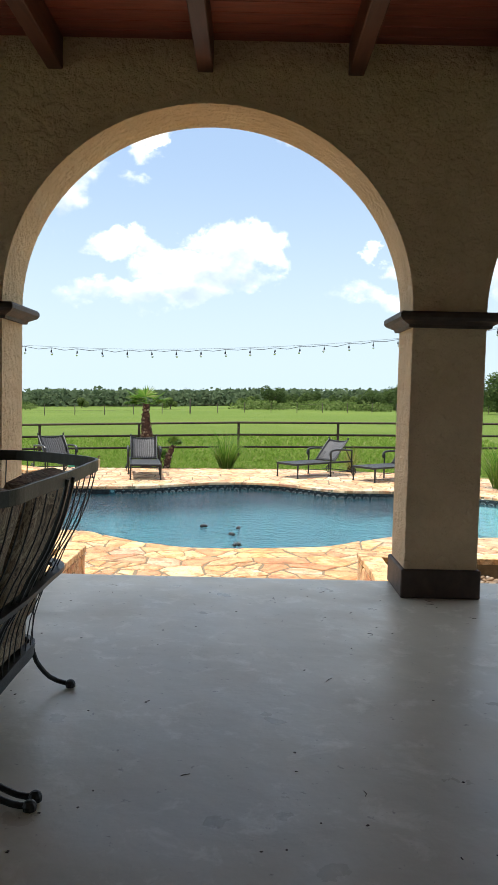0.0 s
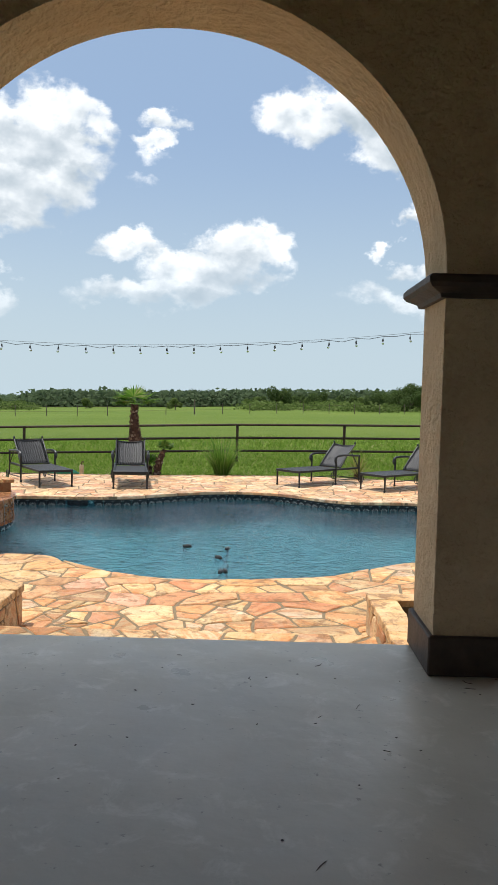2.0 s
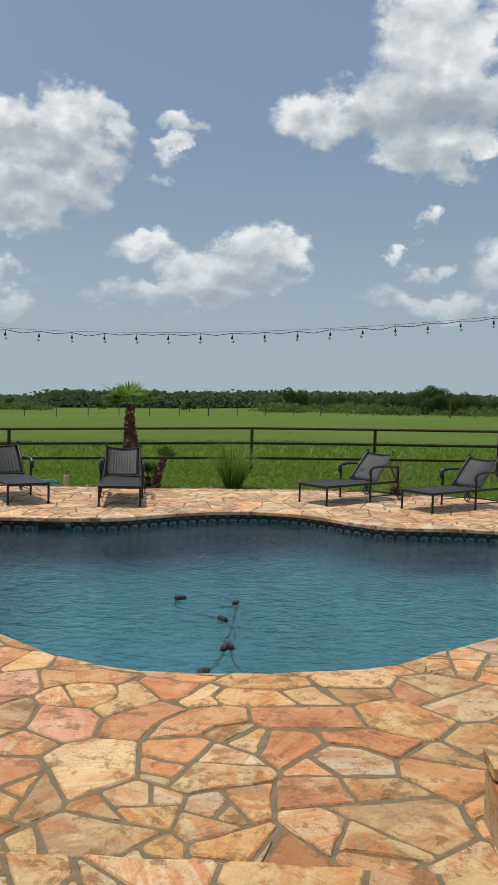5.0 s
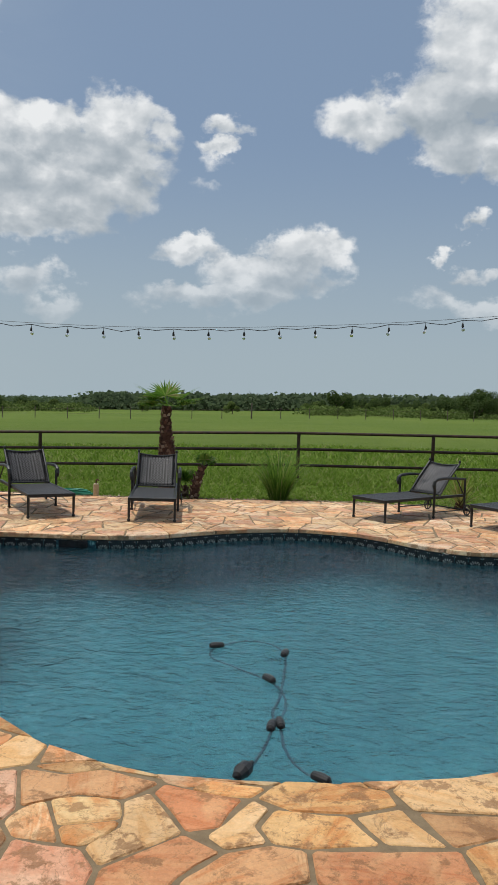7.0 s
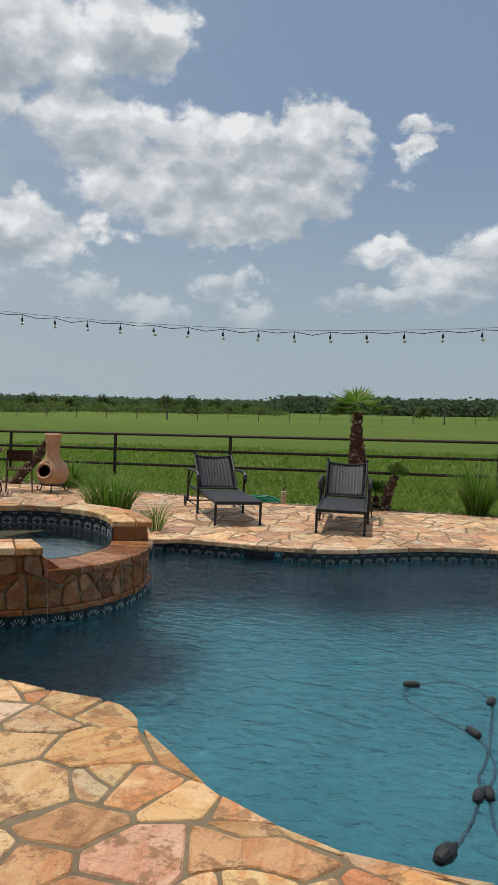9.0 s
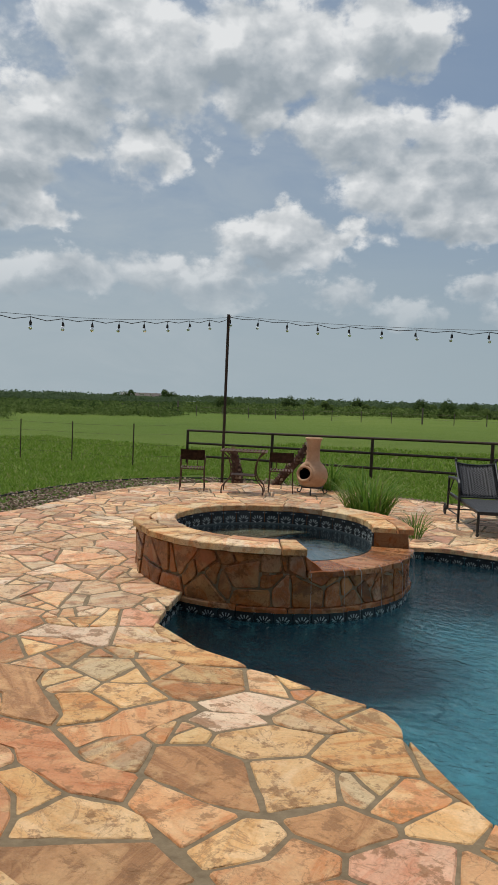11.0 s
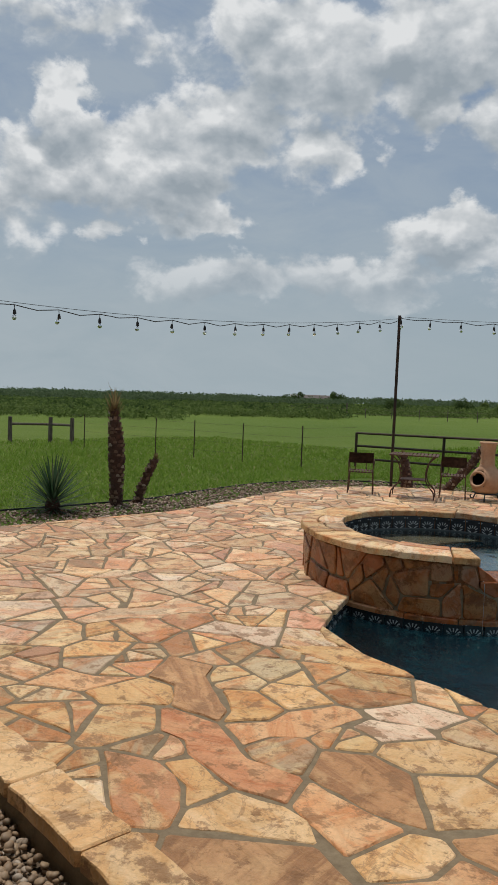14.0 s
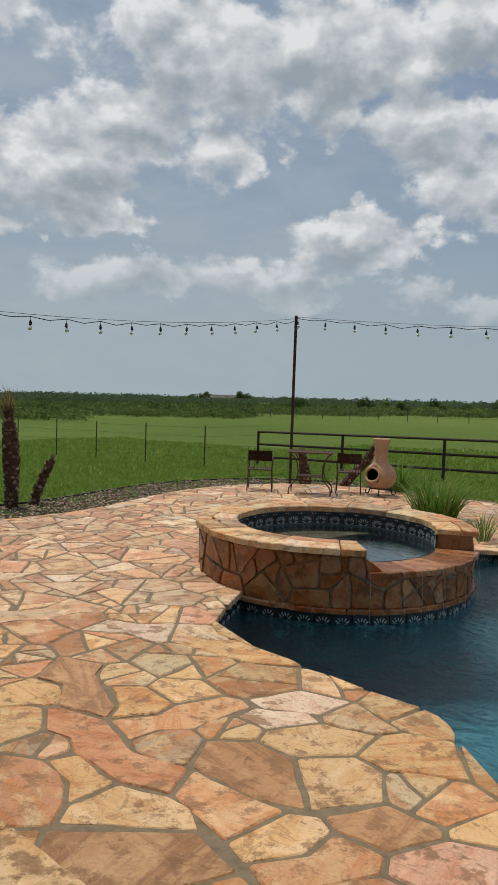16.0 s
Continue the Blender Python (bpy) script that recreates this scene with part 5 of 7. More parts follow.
# ---- porch settee ----
def build_settee():
    """Wrought-iron settee; its back runs along local y, and it faces local -x."""
    th = holder("porch_settee", "dark wrought-iron settee with barred back and brown patterned cushions", "settee")
    half = 0.76
    # how far the barred back stands out at each height: tucked in at the seat, flared at the top
    rise = [0.24, 0.38, 0.50, 0.60, 0.70, 0.80, 0.93, 1.06]
    flare = [-0.05, -0.035, 0.005, 0.065, 0.11, 0.165, 0.215, 0.245]

    def back_line(z, m=72):
        """The plan of the back at height z: a long shallow bow that turns forwards into the arms."""
        o = float(np.interp(z, rise, flare))
        pts = [(-0.36, -half - o * 0.5), (-0.2, -half - o * 0.62), (-0.07 + o * 0.5, -half + 0.06 - o * 0.3), (o * 0.95, -half + 0.17), (o + 0.01, -half + 0.42), (o + 0.02, 0.0)]
        pts = pts + [(x, -y) for x, y in pts[-2::-1]]
        line = spline([(x, y, z) for x, y in pts], closed=False, step=0.02)
        return [line[min(len(line) - 1, round(k * (len(line) - 1) / m))] for k in range(m + 1)]

    def band(line, hgt, thick):
        bm = bmesh.new()
        rows = []
        for i, p in enumerate(line):
            d = (line[min(i + 1, len(line) - 1)] - line[max(i - 1, 0)]).normalized()
            n = Vector((d.y, -d.x, 0))
            rows.append([bm.verts.new(p + n * o + Vector((0, 0, z))) for o, z in ((-thick, -hgt), (thick, -hgt), (thick, hgt), (-thick, hgt))])
        for a, b in zip(rows, rows[1:]):
            for k in range(4):
                bm.faces.new((a[k], a[(k + 1) % 4], b[(k + 1) % 4], b[k]))
        bm.faces.new(rows[0])
        bm.faces.new(rows[-1])
        return bm

    levels = [back_line(z) for z in rise]
    part("top_rail", band(levels[-1], 0.024, 0.006), IRON, th)
    part("mid_rail", band([p + Vector((0.01, 0, 0)) for p in levels[3]], 0.009, 0.026), IRON, th)
    part("seat_rail", band(levels[0], 0.012, 0.012), IRON, th)
    m = 72
    for i in list(range(0, m + 1, 3)) + [35, 37]:
        strap = i in (35, 37)
        bm = bmesh.new()
        run = spline([ln[i] for ln in levels], closed=False, step=0.06)
        tube(bm, [p + Vector((0.012 if strap else 0.0, 0, 0)) for p in run], 0.013 if strap else 0.0045, 6, squash=(1.0, 0.6))
        part("strap" if strap else "bar", bm, IRON, th)
    # bolts that hold the back to the frame
    for i in (12, 60):
        p = levels[5][i]
        bm = bmesh.new()
        tube(bm, [p - Vector((0.05, 0, 0)), p + Vector((0.035, 0, 0)), p + Vector((0.045, 0, 0))], [0.007, 0.007, 0.011], 8)
        part("bolt", bm, IRON, th)
    # pierced seat edge, seat plate and legs
    bm = bmesh.new()
    box(bm, -0.55, -half + 0.06, 0.205, -0.06, half - 0.06, 0.228, 0.01)
    part("seat_plate", bm, IRON, th)
    part("seat_edge", band([p - Vector((0.0, 0, 0.03)) for p in levels[0][6:-6]], 0.016, 0.007), IRON, th)
    for y0, y1, sx in ((half - 0.1, half - 0.03, 0), (-half + 0.1, -half + 0.03, 0), (-0.30, -0.35, 0), (-0.22, -0.29, 0), (half - 0.1, half - 0.03, 1), (-half + 0.1, -half + 0.03, 1)):
        x = -0.07 - 0.42 * sx
        ox = (0.13 if abs(y1) > 0.5 else 0.25) if sx == 0 else -0.1
        bm = bmesh.new()
        tube(bm, spline([(x, y0, 0.22), (x + ox * 0.15, y0 + (y1 - y0) * 0.2, 0.14), (x + ox * 0.55, y0 + (y1 - y0) * 0.6, 0.06), (x + ox, y1, 0.024), (x + ox * 1.2, y1, 0.02)], closed=False, step=0.03), 0.011, 8)
        leg = part("leg", bm, IRON, th)
        bm = bmesh.new()
        lathe(bm, [(0.012, -0.02), (0.022, -0.016), (0.024, 0.0), (0.018, 0.012), (0.008, 0.018)], 10)
        f = part("foot", bm, IRON, leg)
        f.matrix_basis = pose(x + ox * 1.25, y1, 0.021)

    def cushion(name, cx, cy, cz, sx, sy, sz, lean):
        bm = bmesh.new()
        bmesh.ops.create_cube(bm, size=2.0)
        bmesh.ops.subdivide_edges(bm, edges=bm.edges, cuts=7, use_grid_fill=True)
        for v in bm.verts:
            x, y, z = v.co
            k = 1 - 0.30 * (max(abs(y), abs(z)) ** 4)
            v.co = Vector((x * sx * k, y * sy * (1 - 0.05 * z * z), z * sz * (1 - 0.05 * y * y)))
            v.co += 0.008 * noise.noise_vector(v.co * 9 + Vector((cx, cy, cz)))
        c = part(name, bm, CUSHION, th, "plump brown patterned cushion", smooth=True)
        c.matrix_basis = pose(cx, cy, cz, 0, lean, 0)

    for sy in (-0.36, 0.36):
        cushion("back_cushion", -0.025, sy, 0.70, 0.075, 0.335, 0.345, 17)
        cushion("seat_cushion", -0.31, sy, 0.305, 0.25, 0.335, 0.075, 0)
    return th


settee = build_settee()
settee.matrix_world = pose(-0.92, 2.87, SLAB_Z, 0, 0, -2)


# ---- bistro set and chiminea ----
def build_bistro_table():
    th = holder("bistro_table", "rusted metal bistro table with slatted top and curved legs", "table")
    bm = bmesh.new()
    box(bm, -0.36, -0.25, 0.715, 0.36, -0.225, 0.735, 0.003)
    box(bm, -0.36, 0.225, 0.715, 0.36, 0.25, 0.735, 0.003)
    part("top_frame", bm, RUST, th)
    for i in range(13):
        x = -0.35 + 0.7 * i / 12
        part("slat", boxes((x - 0.019, -0.225, 0.72, x + 0.019, 0.225, 0.732)), RUST, th)
    part("shelf", boxes((-0.2, -0.16, 0.30, 0.2, 0.16, 0.315), bevel=0.003), RUST, th)
    for sx in (-1, 1):
        for sy in (-1, 1):
            bm = bmesh.new()
            tube(bm, spline([(sx * 0.33, sy * 0.21, 0.715), (sx * 0.23, sy * 0.19, 0.6), (sx * 0.19, sy * 0.175, 0.4), (sx * 0.22, sy * 0.175, 0.25), (sx * 0.32, sy * 0.2, 0.12), (sx * 0.33, sy * 0.21, 0.0)], closed=False, step=0.05), 0.011, 8)
            part("leg", bm, RUST, th)
    return th


def build_bistro_chair():
    """Faces local +y; the back plate stands at the local -y side."""
    th = holder("bistro_chair", "rusted metal bistro chair with a plain sheet backrest", "chair", "chairs at the bistro table")
    bm = bmesh.new()
    rows = [[bm.verts.new((u * 0.21, -0.2 - 0.03 * (1 - u * u), z)) for u in (-1, -0.5, 0, 0.5, 1)] for z in (0.60, 0.70, 0.80)]
    for a, b in zip(rows, rows[1:]):
        for i in range(4):
            bm.faces.new((a[i], a[i + 1], b[i + 1], b[i]))
    bmesh.ops.solidify(bm, geom=bm.faces, thickness=0.008)
    part("back_plate", bm, RUST, th)
    for i in range(8):
        x = -0.19 + 0.38 * i / 7
        part("seat_slat", boxes((x - 0.017, -0.2, 0.425, x + 0.017, 0.2, 0.435)), RUST, th)
    bm = bmesh.new()
    for y in (-0.2, 0.2):
        box(bm, -0.21, y - 0.01, 0.41, 0.21, y + 0.01, 0.426)
    part("seat_frame", bm, RUST, th)
    for s in (-1, 1):
        for y in (-1, 1):
            bm = bmesh.new()
            tube(bm, [(s * 0.2, y * 0.19, 0.42), (s * 0.215, y * 0.215, 0.0)], 0.010, 8)
            part("leg", bm, RUST, th)
        bm = bmesh.new()
        tube(bm, spline([(s * 0.205, -0.2, 0.42), (s * 0.21, -0.21, 0.6), (s * 0.215, -0.1, 0.655), (s * 0.215, 0.1, 0.645), (s * 0.215, 0.19, 0.60), (s * 0.21, 0.17, 0.5), (s * 0.2, 0.18, 0.43)], closed=False, step=0.05), 0.009, 8)
        part("arm", bm, RUST, th)
        bm = bmesh.new()
        tube(bm, spline([(s * 0.09, -0.21, 0.60), (s * 0.09, -0.2, 0.5), (s * 0.12, -0.2, 0.46), (s * 0.14, -0.2, 0.48)], closed=False, step=0.03), 0.008, 6)
        part("scroll", bm, RUST, th)
    bm = bmesh.new()
    tube(bm, [(-0.21, -0.205, 0.2), (-0.21, 0.205, 0.2)], 0.007, 6)
    tube(bm, [(0.21, -0.205, 0.2), (0.21, 0.205, 0.2)], 0.007, 6)
    part("stretcher", bm, RUST, th)
    return th


table = build_bistro_table()
table.matrix_world = pose(-7.72, 16.06, 0.004, 0, 0, 33)
table.scale = (1.0, 1.0, 0.92)
chair = build_bistro_chair()
chair.matrix_world = axis_pose(-8.48, 15.70, (-0.62, 0.78), 0.004)
chair.scale = (0.92, 0.92, 0.82)
copy_thing(chair, axis_pose(-7.40, 16.66, (-0.55, 0.83), 0.004))


def build_chiminea():
    th = holder("chiminea", "terracotta clay chiminea with round firebox on an iron stand", "chiminea")
    z0 = 0.10
    prof = [(0.06, 0.0), (0.13, 0.005), (0.19, 0.05), (0.235, 0.13), (0.245, 0.21), (0.225, 0.29), (0.175, 0.36), (0.125, 0.405), (0.108, 0.45), (0.102, 0.55), (0.105, 0.66), (0.118, 0.745), (0.135, 0.765), (0.135, 0.785), (0.115, 0.79), (0.098, 0.77)]
    bm = bmesh.new()
    lathe(bm, [(r, z + z0) for r, z in prof], 56, caps=False)
    bm.faces.ensure_lookup_table()
    # mouth: an oval opening that faces local -y
    gone = [f for f in bm.faces if f.calc_center_median().y < -0.05 and (f.calc_center_median().x / 0.125) ** 2 + ((f.calc_center_median().z - z0 - 0.235) / 0.105) ** 2 < 1]
    bmesh.ops.delete(bm, geom=gone, context="FACES")
    bmesh.ops.solidify(bm, geom=bm.faces, thickness=0.018)
    body = part("body", bm, CLAY, th, smooth=True)
    bm = bmesh.new()
    pts = []
    for i in range(33):
        a = 2 * math.pi * i / 32
        x, z = 0.128 * math.cos(a), 0.235 + 0.106 * math.sin(a)
        r = 0.243 if z < 0.25 else 0.243 - (z - 0.25) * 0.5
        pts.append((x, -math.sqrt(max(r * r - x * x, 0.01)) - 0.012, z + z0))
    tube(bm, pts, 0.02, 8, caps=False)
    part("mouth_rim", bm, CLAY, th)
    bm = bmesh.new()
    lathe(bm, [(0.02, z0 + 0.03), (0.15, z0 + 0.05), (0.17, z0 + 0.08)], 32, caps=False)
    part("soot_lining", bm, SOOT, th, "soot-black inside of the firebox")
    bm = bmesh.new()
    lathe(bm, [(r - 0.021, z + z0) for r, z in prof[2:9]], 40, caps=False)
    back = [f for f in bm.faces if f.calc_center_median().y < -0.02 and f.calc_center_median().z < z0 + 0.37]
    bmesh.ops.delete(bm, geom=back, context="FACES")
    part("soot_wall", bm, SOOT, th, "soot-black back of the firebox")
    for z in (0.50, 0.585, 0.67):
        bm = bmesh.new()
        tube(bm, [(-0.03 + 0.03 * math.sin(t * 3.6 - 1.8), -0.106 - 0.004, z0 + z + 0.034 * math.cos(t * 3.6 - 1.8) * -1) for t in [i / 10 for i in range(11)]], 0.006, 6)
        part("relief_loop", bm, CLAY, th)
    bm = bmesh.new()
    tube(bm, [(0.17 * math.cos(2 * math.pi * i / 24), 0.17 * math.sin(2 * math.pi * i / 24), z0 + 0.015) for i in range(25)], 0.010, 6, caps=False)
    part("stand_ring", bm, IRON, th)
    for k in range(3):
        a = radians(-60 + 120 * k)
        c, s = math.cos(a), math.sin(a)
        bm = bmesh.new()
        tube(bm, spline([(0.17 * c, 0.17 * s, z0 + 0.015), (0.2 * c, 0.2 * s, 0.05), (0.22 * c, 0.22 * s, 0.012), (0.26 * c, 0.26 * s, 0.012), (0.275 * c, 0.275 * s, 0.04), (0.255 * c, 0.255 * s, 0.055)], closed=False, step=0.02), 0.010, 6)
        part("stand_leg", bm, IRON, th)
    return th


chim = build_chiminea()
chim.matrix_world = pose(-6.93, 16.86, 0.004, 0, 0, -2)
chim.scale = (1.03, 1.03, 1.03)


# ---- festoon lights ----
CORD = surface("black_cord", (0.012, 0.012, 0.012), 0.6)
BULB = surface("clear_bulb_glass", (0.75, 0.78, 0.78), 0.05)
BULB.node_tree.nodes["Principled BSDF"].inputs["Transmission Weight"].default_value = 0.85


def bulb_meshes():
    bm = bmesh.new()
    tube(bm, [(0, 0, 0.0), (0.002, 0, -0.05)], 0.004, 6)
    lathe(bm, [(0.004, -0.045), (0.014, -0.06), (0.018, -0.085), (0.02, -0.105), (0.006, -0.108)], 10)
    socket = bpy.data.meshes.new("socket")
    bm.to_mesh(socket)
    bm.free()
    bm = bmesh.new()
    lathe(bm, [(0.012, -0.107), (0.02, -0.12), (0.026, -0.14), (0.022, -0.16), (0.006, -0.17)], 12)
    glass = bpy.data.meshes.new("bulb")
    bm.to_mesh(glass)
    bm.free()
    socket.materials.append(CORD)
    glass.materials.append(BULB)
    return socket, glass


SOCKET, GLASS = bulb_meshes()


def build_string(path, label):
    """path: t in 0..1 to a point of the support wire."""
    th = holder("festoon_lights", label, "string lights")
    pts = [path(i / 60) for i in range(61)]
    bm = bmesh.new()
    tube(bm, pts, 0.003, 5)
    part("support_wire", bm, CORD, th)
    total = sum((b - a).length for a, b in zip(pts, pts[1:]))
    n = int(total / 0.535)
    rng = random.Random(n)
    cord = []
    for i in range(n + 1):
        p = path(i / n)
        q = path(min(1, (i + 0.5) / n))
        cord += [p - Vector((0, 0, 0.025)), q - Vector((0, 0, 0.055 + rng.uniform(-0.012, 0.02)))]
        for nm, me in (("socket", SOCKET), ("bulb", GLASS)):
            ob = new(nm, me)
            ob.parent = th
            ob.matrix_basis = pose(p.x, p.y, p.z - 0.02, rng.uniform(-6, 6), rng.uniform(-6, 6), 0) @ Matrix.Scale(1.0, 4)
    bm = bmesh.new()
    tube(bm, spline(cord[:-1], closed=False, step=0.15), 0.0055, 5)
    part("cord", bm, CORD, th)


POLE = Vector((-8.74, 16.8, 0))
build_string(lambda t: Vector((-8.74 + 16.9 * t, 16.85 + 0.8 * min(1, t * 3), 2.68 + 0.0085 * (-5.45 + 16.9 * t) ** 2 - 0.03 * (1 - t))), "black festoon cord with clear bulbs hanging over the pool")
build_string(lambda t: Vector((-8.74 + 0.55 * t, 16.8 - 10.85 * t, 2.45 + 0.0109 * (10.9 * t - 6.2) ** 2)), "black festoon cord with clear bulbs running from pole to house")


def build_pole(x, y, top, z=-0.08):
    th = holder("light_pole", "rusty brown steel pole carrying the festoon lights", "pole")
    bm = bmesh.new()
    tube(bm, [(x, y, z), (x, y, top)], 0.026, 10)
    part("shaft", bm, PIPE, th)
    bm = bmesh.new()
    tube(bm, [(x - 0.03, y, top - 0.03), (x, y, top - 0.012), (x + 0.04, y + 0.01, top - 0.035)], 0.008, 6)
    part("hook", bm, PIPE, th)


build_pole(-8.74, 16.8, 2.92)
build_pole(8.25, 17.65, 3.82, -0.3)

# ---- pool cleaner, standpipe, hose ----
HOSE_GREY = surface("grey_blue_hose", (0.045, 0.07, 0.095), 0.4)
BLACK_RUBBER = surface("black_rubber", (0.014, 0.015, 0.017), 0.5)


def build_cleaner():
    th = holder("pool_cleaner", "grey cleaner hose with black floats lying on the water", "pool cleaner")
    z = WATER_Z + 0.008
    lines = [[(-0.23, 9.22), (-0.16, 9.55), (-0.14, 9.74), (-0.08, 10.0), (-0.10, 10.25), (-0.20, 10.46), (-0.42, 10.66), (-0.62, 10.85), (-0.61, 11.07), (-0.42, 11.25), (-0.22, 11.2), (-0.12, 10.98), (-0.11, 10.6), (-0.12, 10.2), (-0.15, 9.95), (-0.10, 9.77), (-0.06, 9.5), (0.03, 9.28), (0.2, 9.13), (0.35, 9.08)]]
    for ln in lines:
        bm = bmesh.new()
        tube(bm, spline([(x, y, z - 0.03) for x, y in ln], closed=False, step=0.05), 0.009, 8)
        part("hose", bm, HOSE_GREY, th)
    for x, y, a in ((-0.61, 11.06, 20), (-0.12, 10.98, 80), (-0.2, 10.46, 130), (-0.145, 9.74, 85), (-0.10, 9.78, 100), (0.12, 9.18, 145)):
        bm = bmesh.new()
        lathe(bm, [(0.010, -0.055), (0.022, -0.045), (0.027, -0.015), (0.027, 0.015), (0.022, 0.045), (0.010, 0.055)], 12)
        f = part("float", bm, BLACK_RUBBER, th)
        f.matrix_basis = pose(x, y, z, 90, 0, a - 90)
    bm = bmesh.new()
    lathe(bm, [(0.01, -0.08), (0.025, -0.07), (0.042, -0.02), (0.038, 0.03), (0.018, 0.06), (0.010, 0.10)], 12)
    f = part("tail", bm, BLACK_RUBBER, th)
    f.matrix_basis = pose(-0.25, 9.2, z, -90, 0, -20)


build_cleaner()
PVC = surface("weathered_pvc", lambda nt: ramp(nt, noise_tex(nt, 14.0, coords(nt), 6.0), (0.35, (0.36, 0.29, 0.18)), (0.7, (0.5, 0.43, 0.3))), 0.6)
GREEN_HOSE = surface("green_hose", (0.02, 0.22, 0.14), 0.45)


def build_standpipe():
    th = holder("standpipe", "short weathered standpipe with a brass tap by the patio", "standpipe")
    part("pipe", lathe(bmesh.new(), [(0.045, -0.08), (0.045, 0.19), (0.036, 0.2)], 14), PVC, th)
    bm = bmesh.new()
    tube(bm, [(0, 0, 0.2), (0, 0, 0.25), (0.03, -0.02, 0.27), (0.05, -0.03, 0.25)], 0.012, 8)
    part("tap", bm, RUST, th)
    th.matrix_world = pose(-3.37, 17.70, 0.0)
    th = holder("garden_hose", "green garden hose coiled on the ground", "hose")
    bm = bmesh.new()
    pts = []
    rng = random.Random(4)
    for i in range(70):
        a = i * 0.35
        pts.append((0.22 * math.cos(a) * (1.5 - i / 90) + rng.uniform(-0.012, 0.012), 0.12 * math.sin(a), 0.02 + 0.0012 * i))
    tube(bm, pts, 0.012, 6)
    part("coil", bm, GREEN_HOSE, th)
    th.matrix_world = pose(-3.75, 17.82, -0.02)


build_standpipe()

# ---- plants ----
LEAF = surface("green_blade", lambda nt: ramp(nt, put(nt, "ShaderNodeNewGeometry").outputs["Random Per Island"], (0.0, (0.05, 0.13, 0.015)), (0.5, (0.11, 0.22, 0.03)), (0.85, (0.18, 0.28, 0.05)), (1.0, (0.30, 0.29, 0.13))), 0.5, build=leafy, spec=0.2)
AGAVE = surface("blue_green_blade", lambda nt: ramp(nt, put(nt, "ShaderNodeNewGeometry").outputs["Random Per Island"], (0.0, (0.022, 0.05, 0.022)), (0.7, (0.05, 0.085, 0.045)), (1.0, (0.10, 0.12, 0.06))), 0.45, build=leafy, spec=0.2)
YUCCA_LEAF = surface("yellow_green_blade", lambda nt: ramp(nt, put(nt, "ShaderNodeNewGeometry").outputs["Random Per Island"], (0.0, (0.09, 0.12, 0.025)), (0.6, (0.19, 0.20, 0.05)), (1.0, (0.33, 0.29, 0.10))), 0.5, build=leafy, spec=0.2)
TRUNK_FIBRE = surface("palm_trunk_fibre", lambda nt: ramp(nt, noise_tex(nt, 14.0, vop(nt, "MULTIPLY", coords(nt), (1.0, 1.0, 3.0)), 7.0, 0.7), (0.3, (0.028, 0.014, 0.010)), (0.6, (0.09, 0.045, 0.03)), (0.8, (0.16, 0.10, 0.07))), 0.9, bump=lambda nt: noise_tex(nt, 30.0, coords(nt), 6.0), depth=0.01)
STUB = surface("cut_frond_stub", lambda nt: ramp(nt, put(nt, "ShaderNodeNewGeometry").outputs["Random Per Island"], (0.0, (0.045, 0.02, 0.014)), (0.6, (0.10, 0.05, 0.035)), (0.9, (0.2, 0.13, 0.09)), (1.0, (0.36, 0.30, 0.24))), 0.85)


def blade(vs, fs, base, az, lean, length, width, droop, segs=5, twist=0.0):
    """A narrow leaf: starts at lean degrees off the vertical towards az and bends over by droop degrees."""
    p = Vector(base)
    a = radians(az)
    side = Vector((-math.sin(a + twist), math.cos(a + twist), 0))
    o = len(vs)
    for i in range(segs + 1):
        t = i / segs
        w = width * (0.55 + 0.9 * t if t < 0.4 else 0.91 * (1 - t) / 0.6 + 0.02)
        vs += [p - side * w / 2, p + side * w / 2]
        ang = radians(lean + droop * t * t)
        p = p + (length / segs) * Vector((math.sin(ang) * math.cos(a), math.sin(ang) * math.sin(a), math.cos(ang)))
    for i in range(segs):
        fs.append((o + 2 * i, o + 2 * i + 1, o + 2 * i + 3, o + 2 * i + 2))


def from_lists(name, vs, fs, material, parent, label=""):
    me = bpy.data.meshes.new(name)
    me.from_pydata([tuple(v) for v in vs], [], fs)
    me.materials.append(material)
    ob = new(name, me)
    ob.parent = parent
    return tagged(ob, label)


def build_tuft(x, y, z, height, spread, n, material, label, name="ornamental_grass", seed=1, width=0.014, droop=(40, 110), category="grass plant"):
    rng = random.Random(seed)
    th = holder(name, label, category, m=pose(x, y, z))
    vs, fs = [], []
    for _ in range(n):
        az = rng.uniform(0, 360)
        r = spread * 0.3 * math.sqrt(rng.random())
        b = (r * math.cos(radians(az)), r * math.sin(radians(az)), 0.0)
        blade(vs, fs, b, az + rng.uniform(-40, 40), rng.uniform(2, 34), height * rng.uniform(0.6, 1.2), width * rng.uniform(0.7, 1.3), rng.uniform(*droop), 6, rng.uniform(-0.6, 0.6))
    from_lists("blades", vs, fs, material, th)
    return th


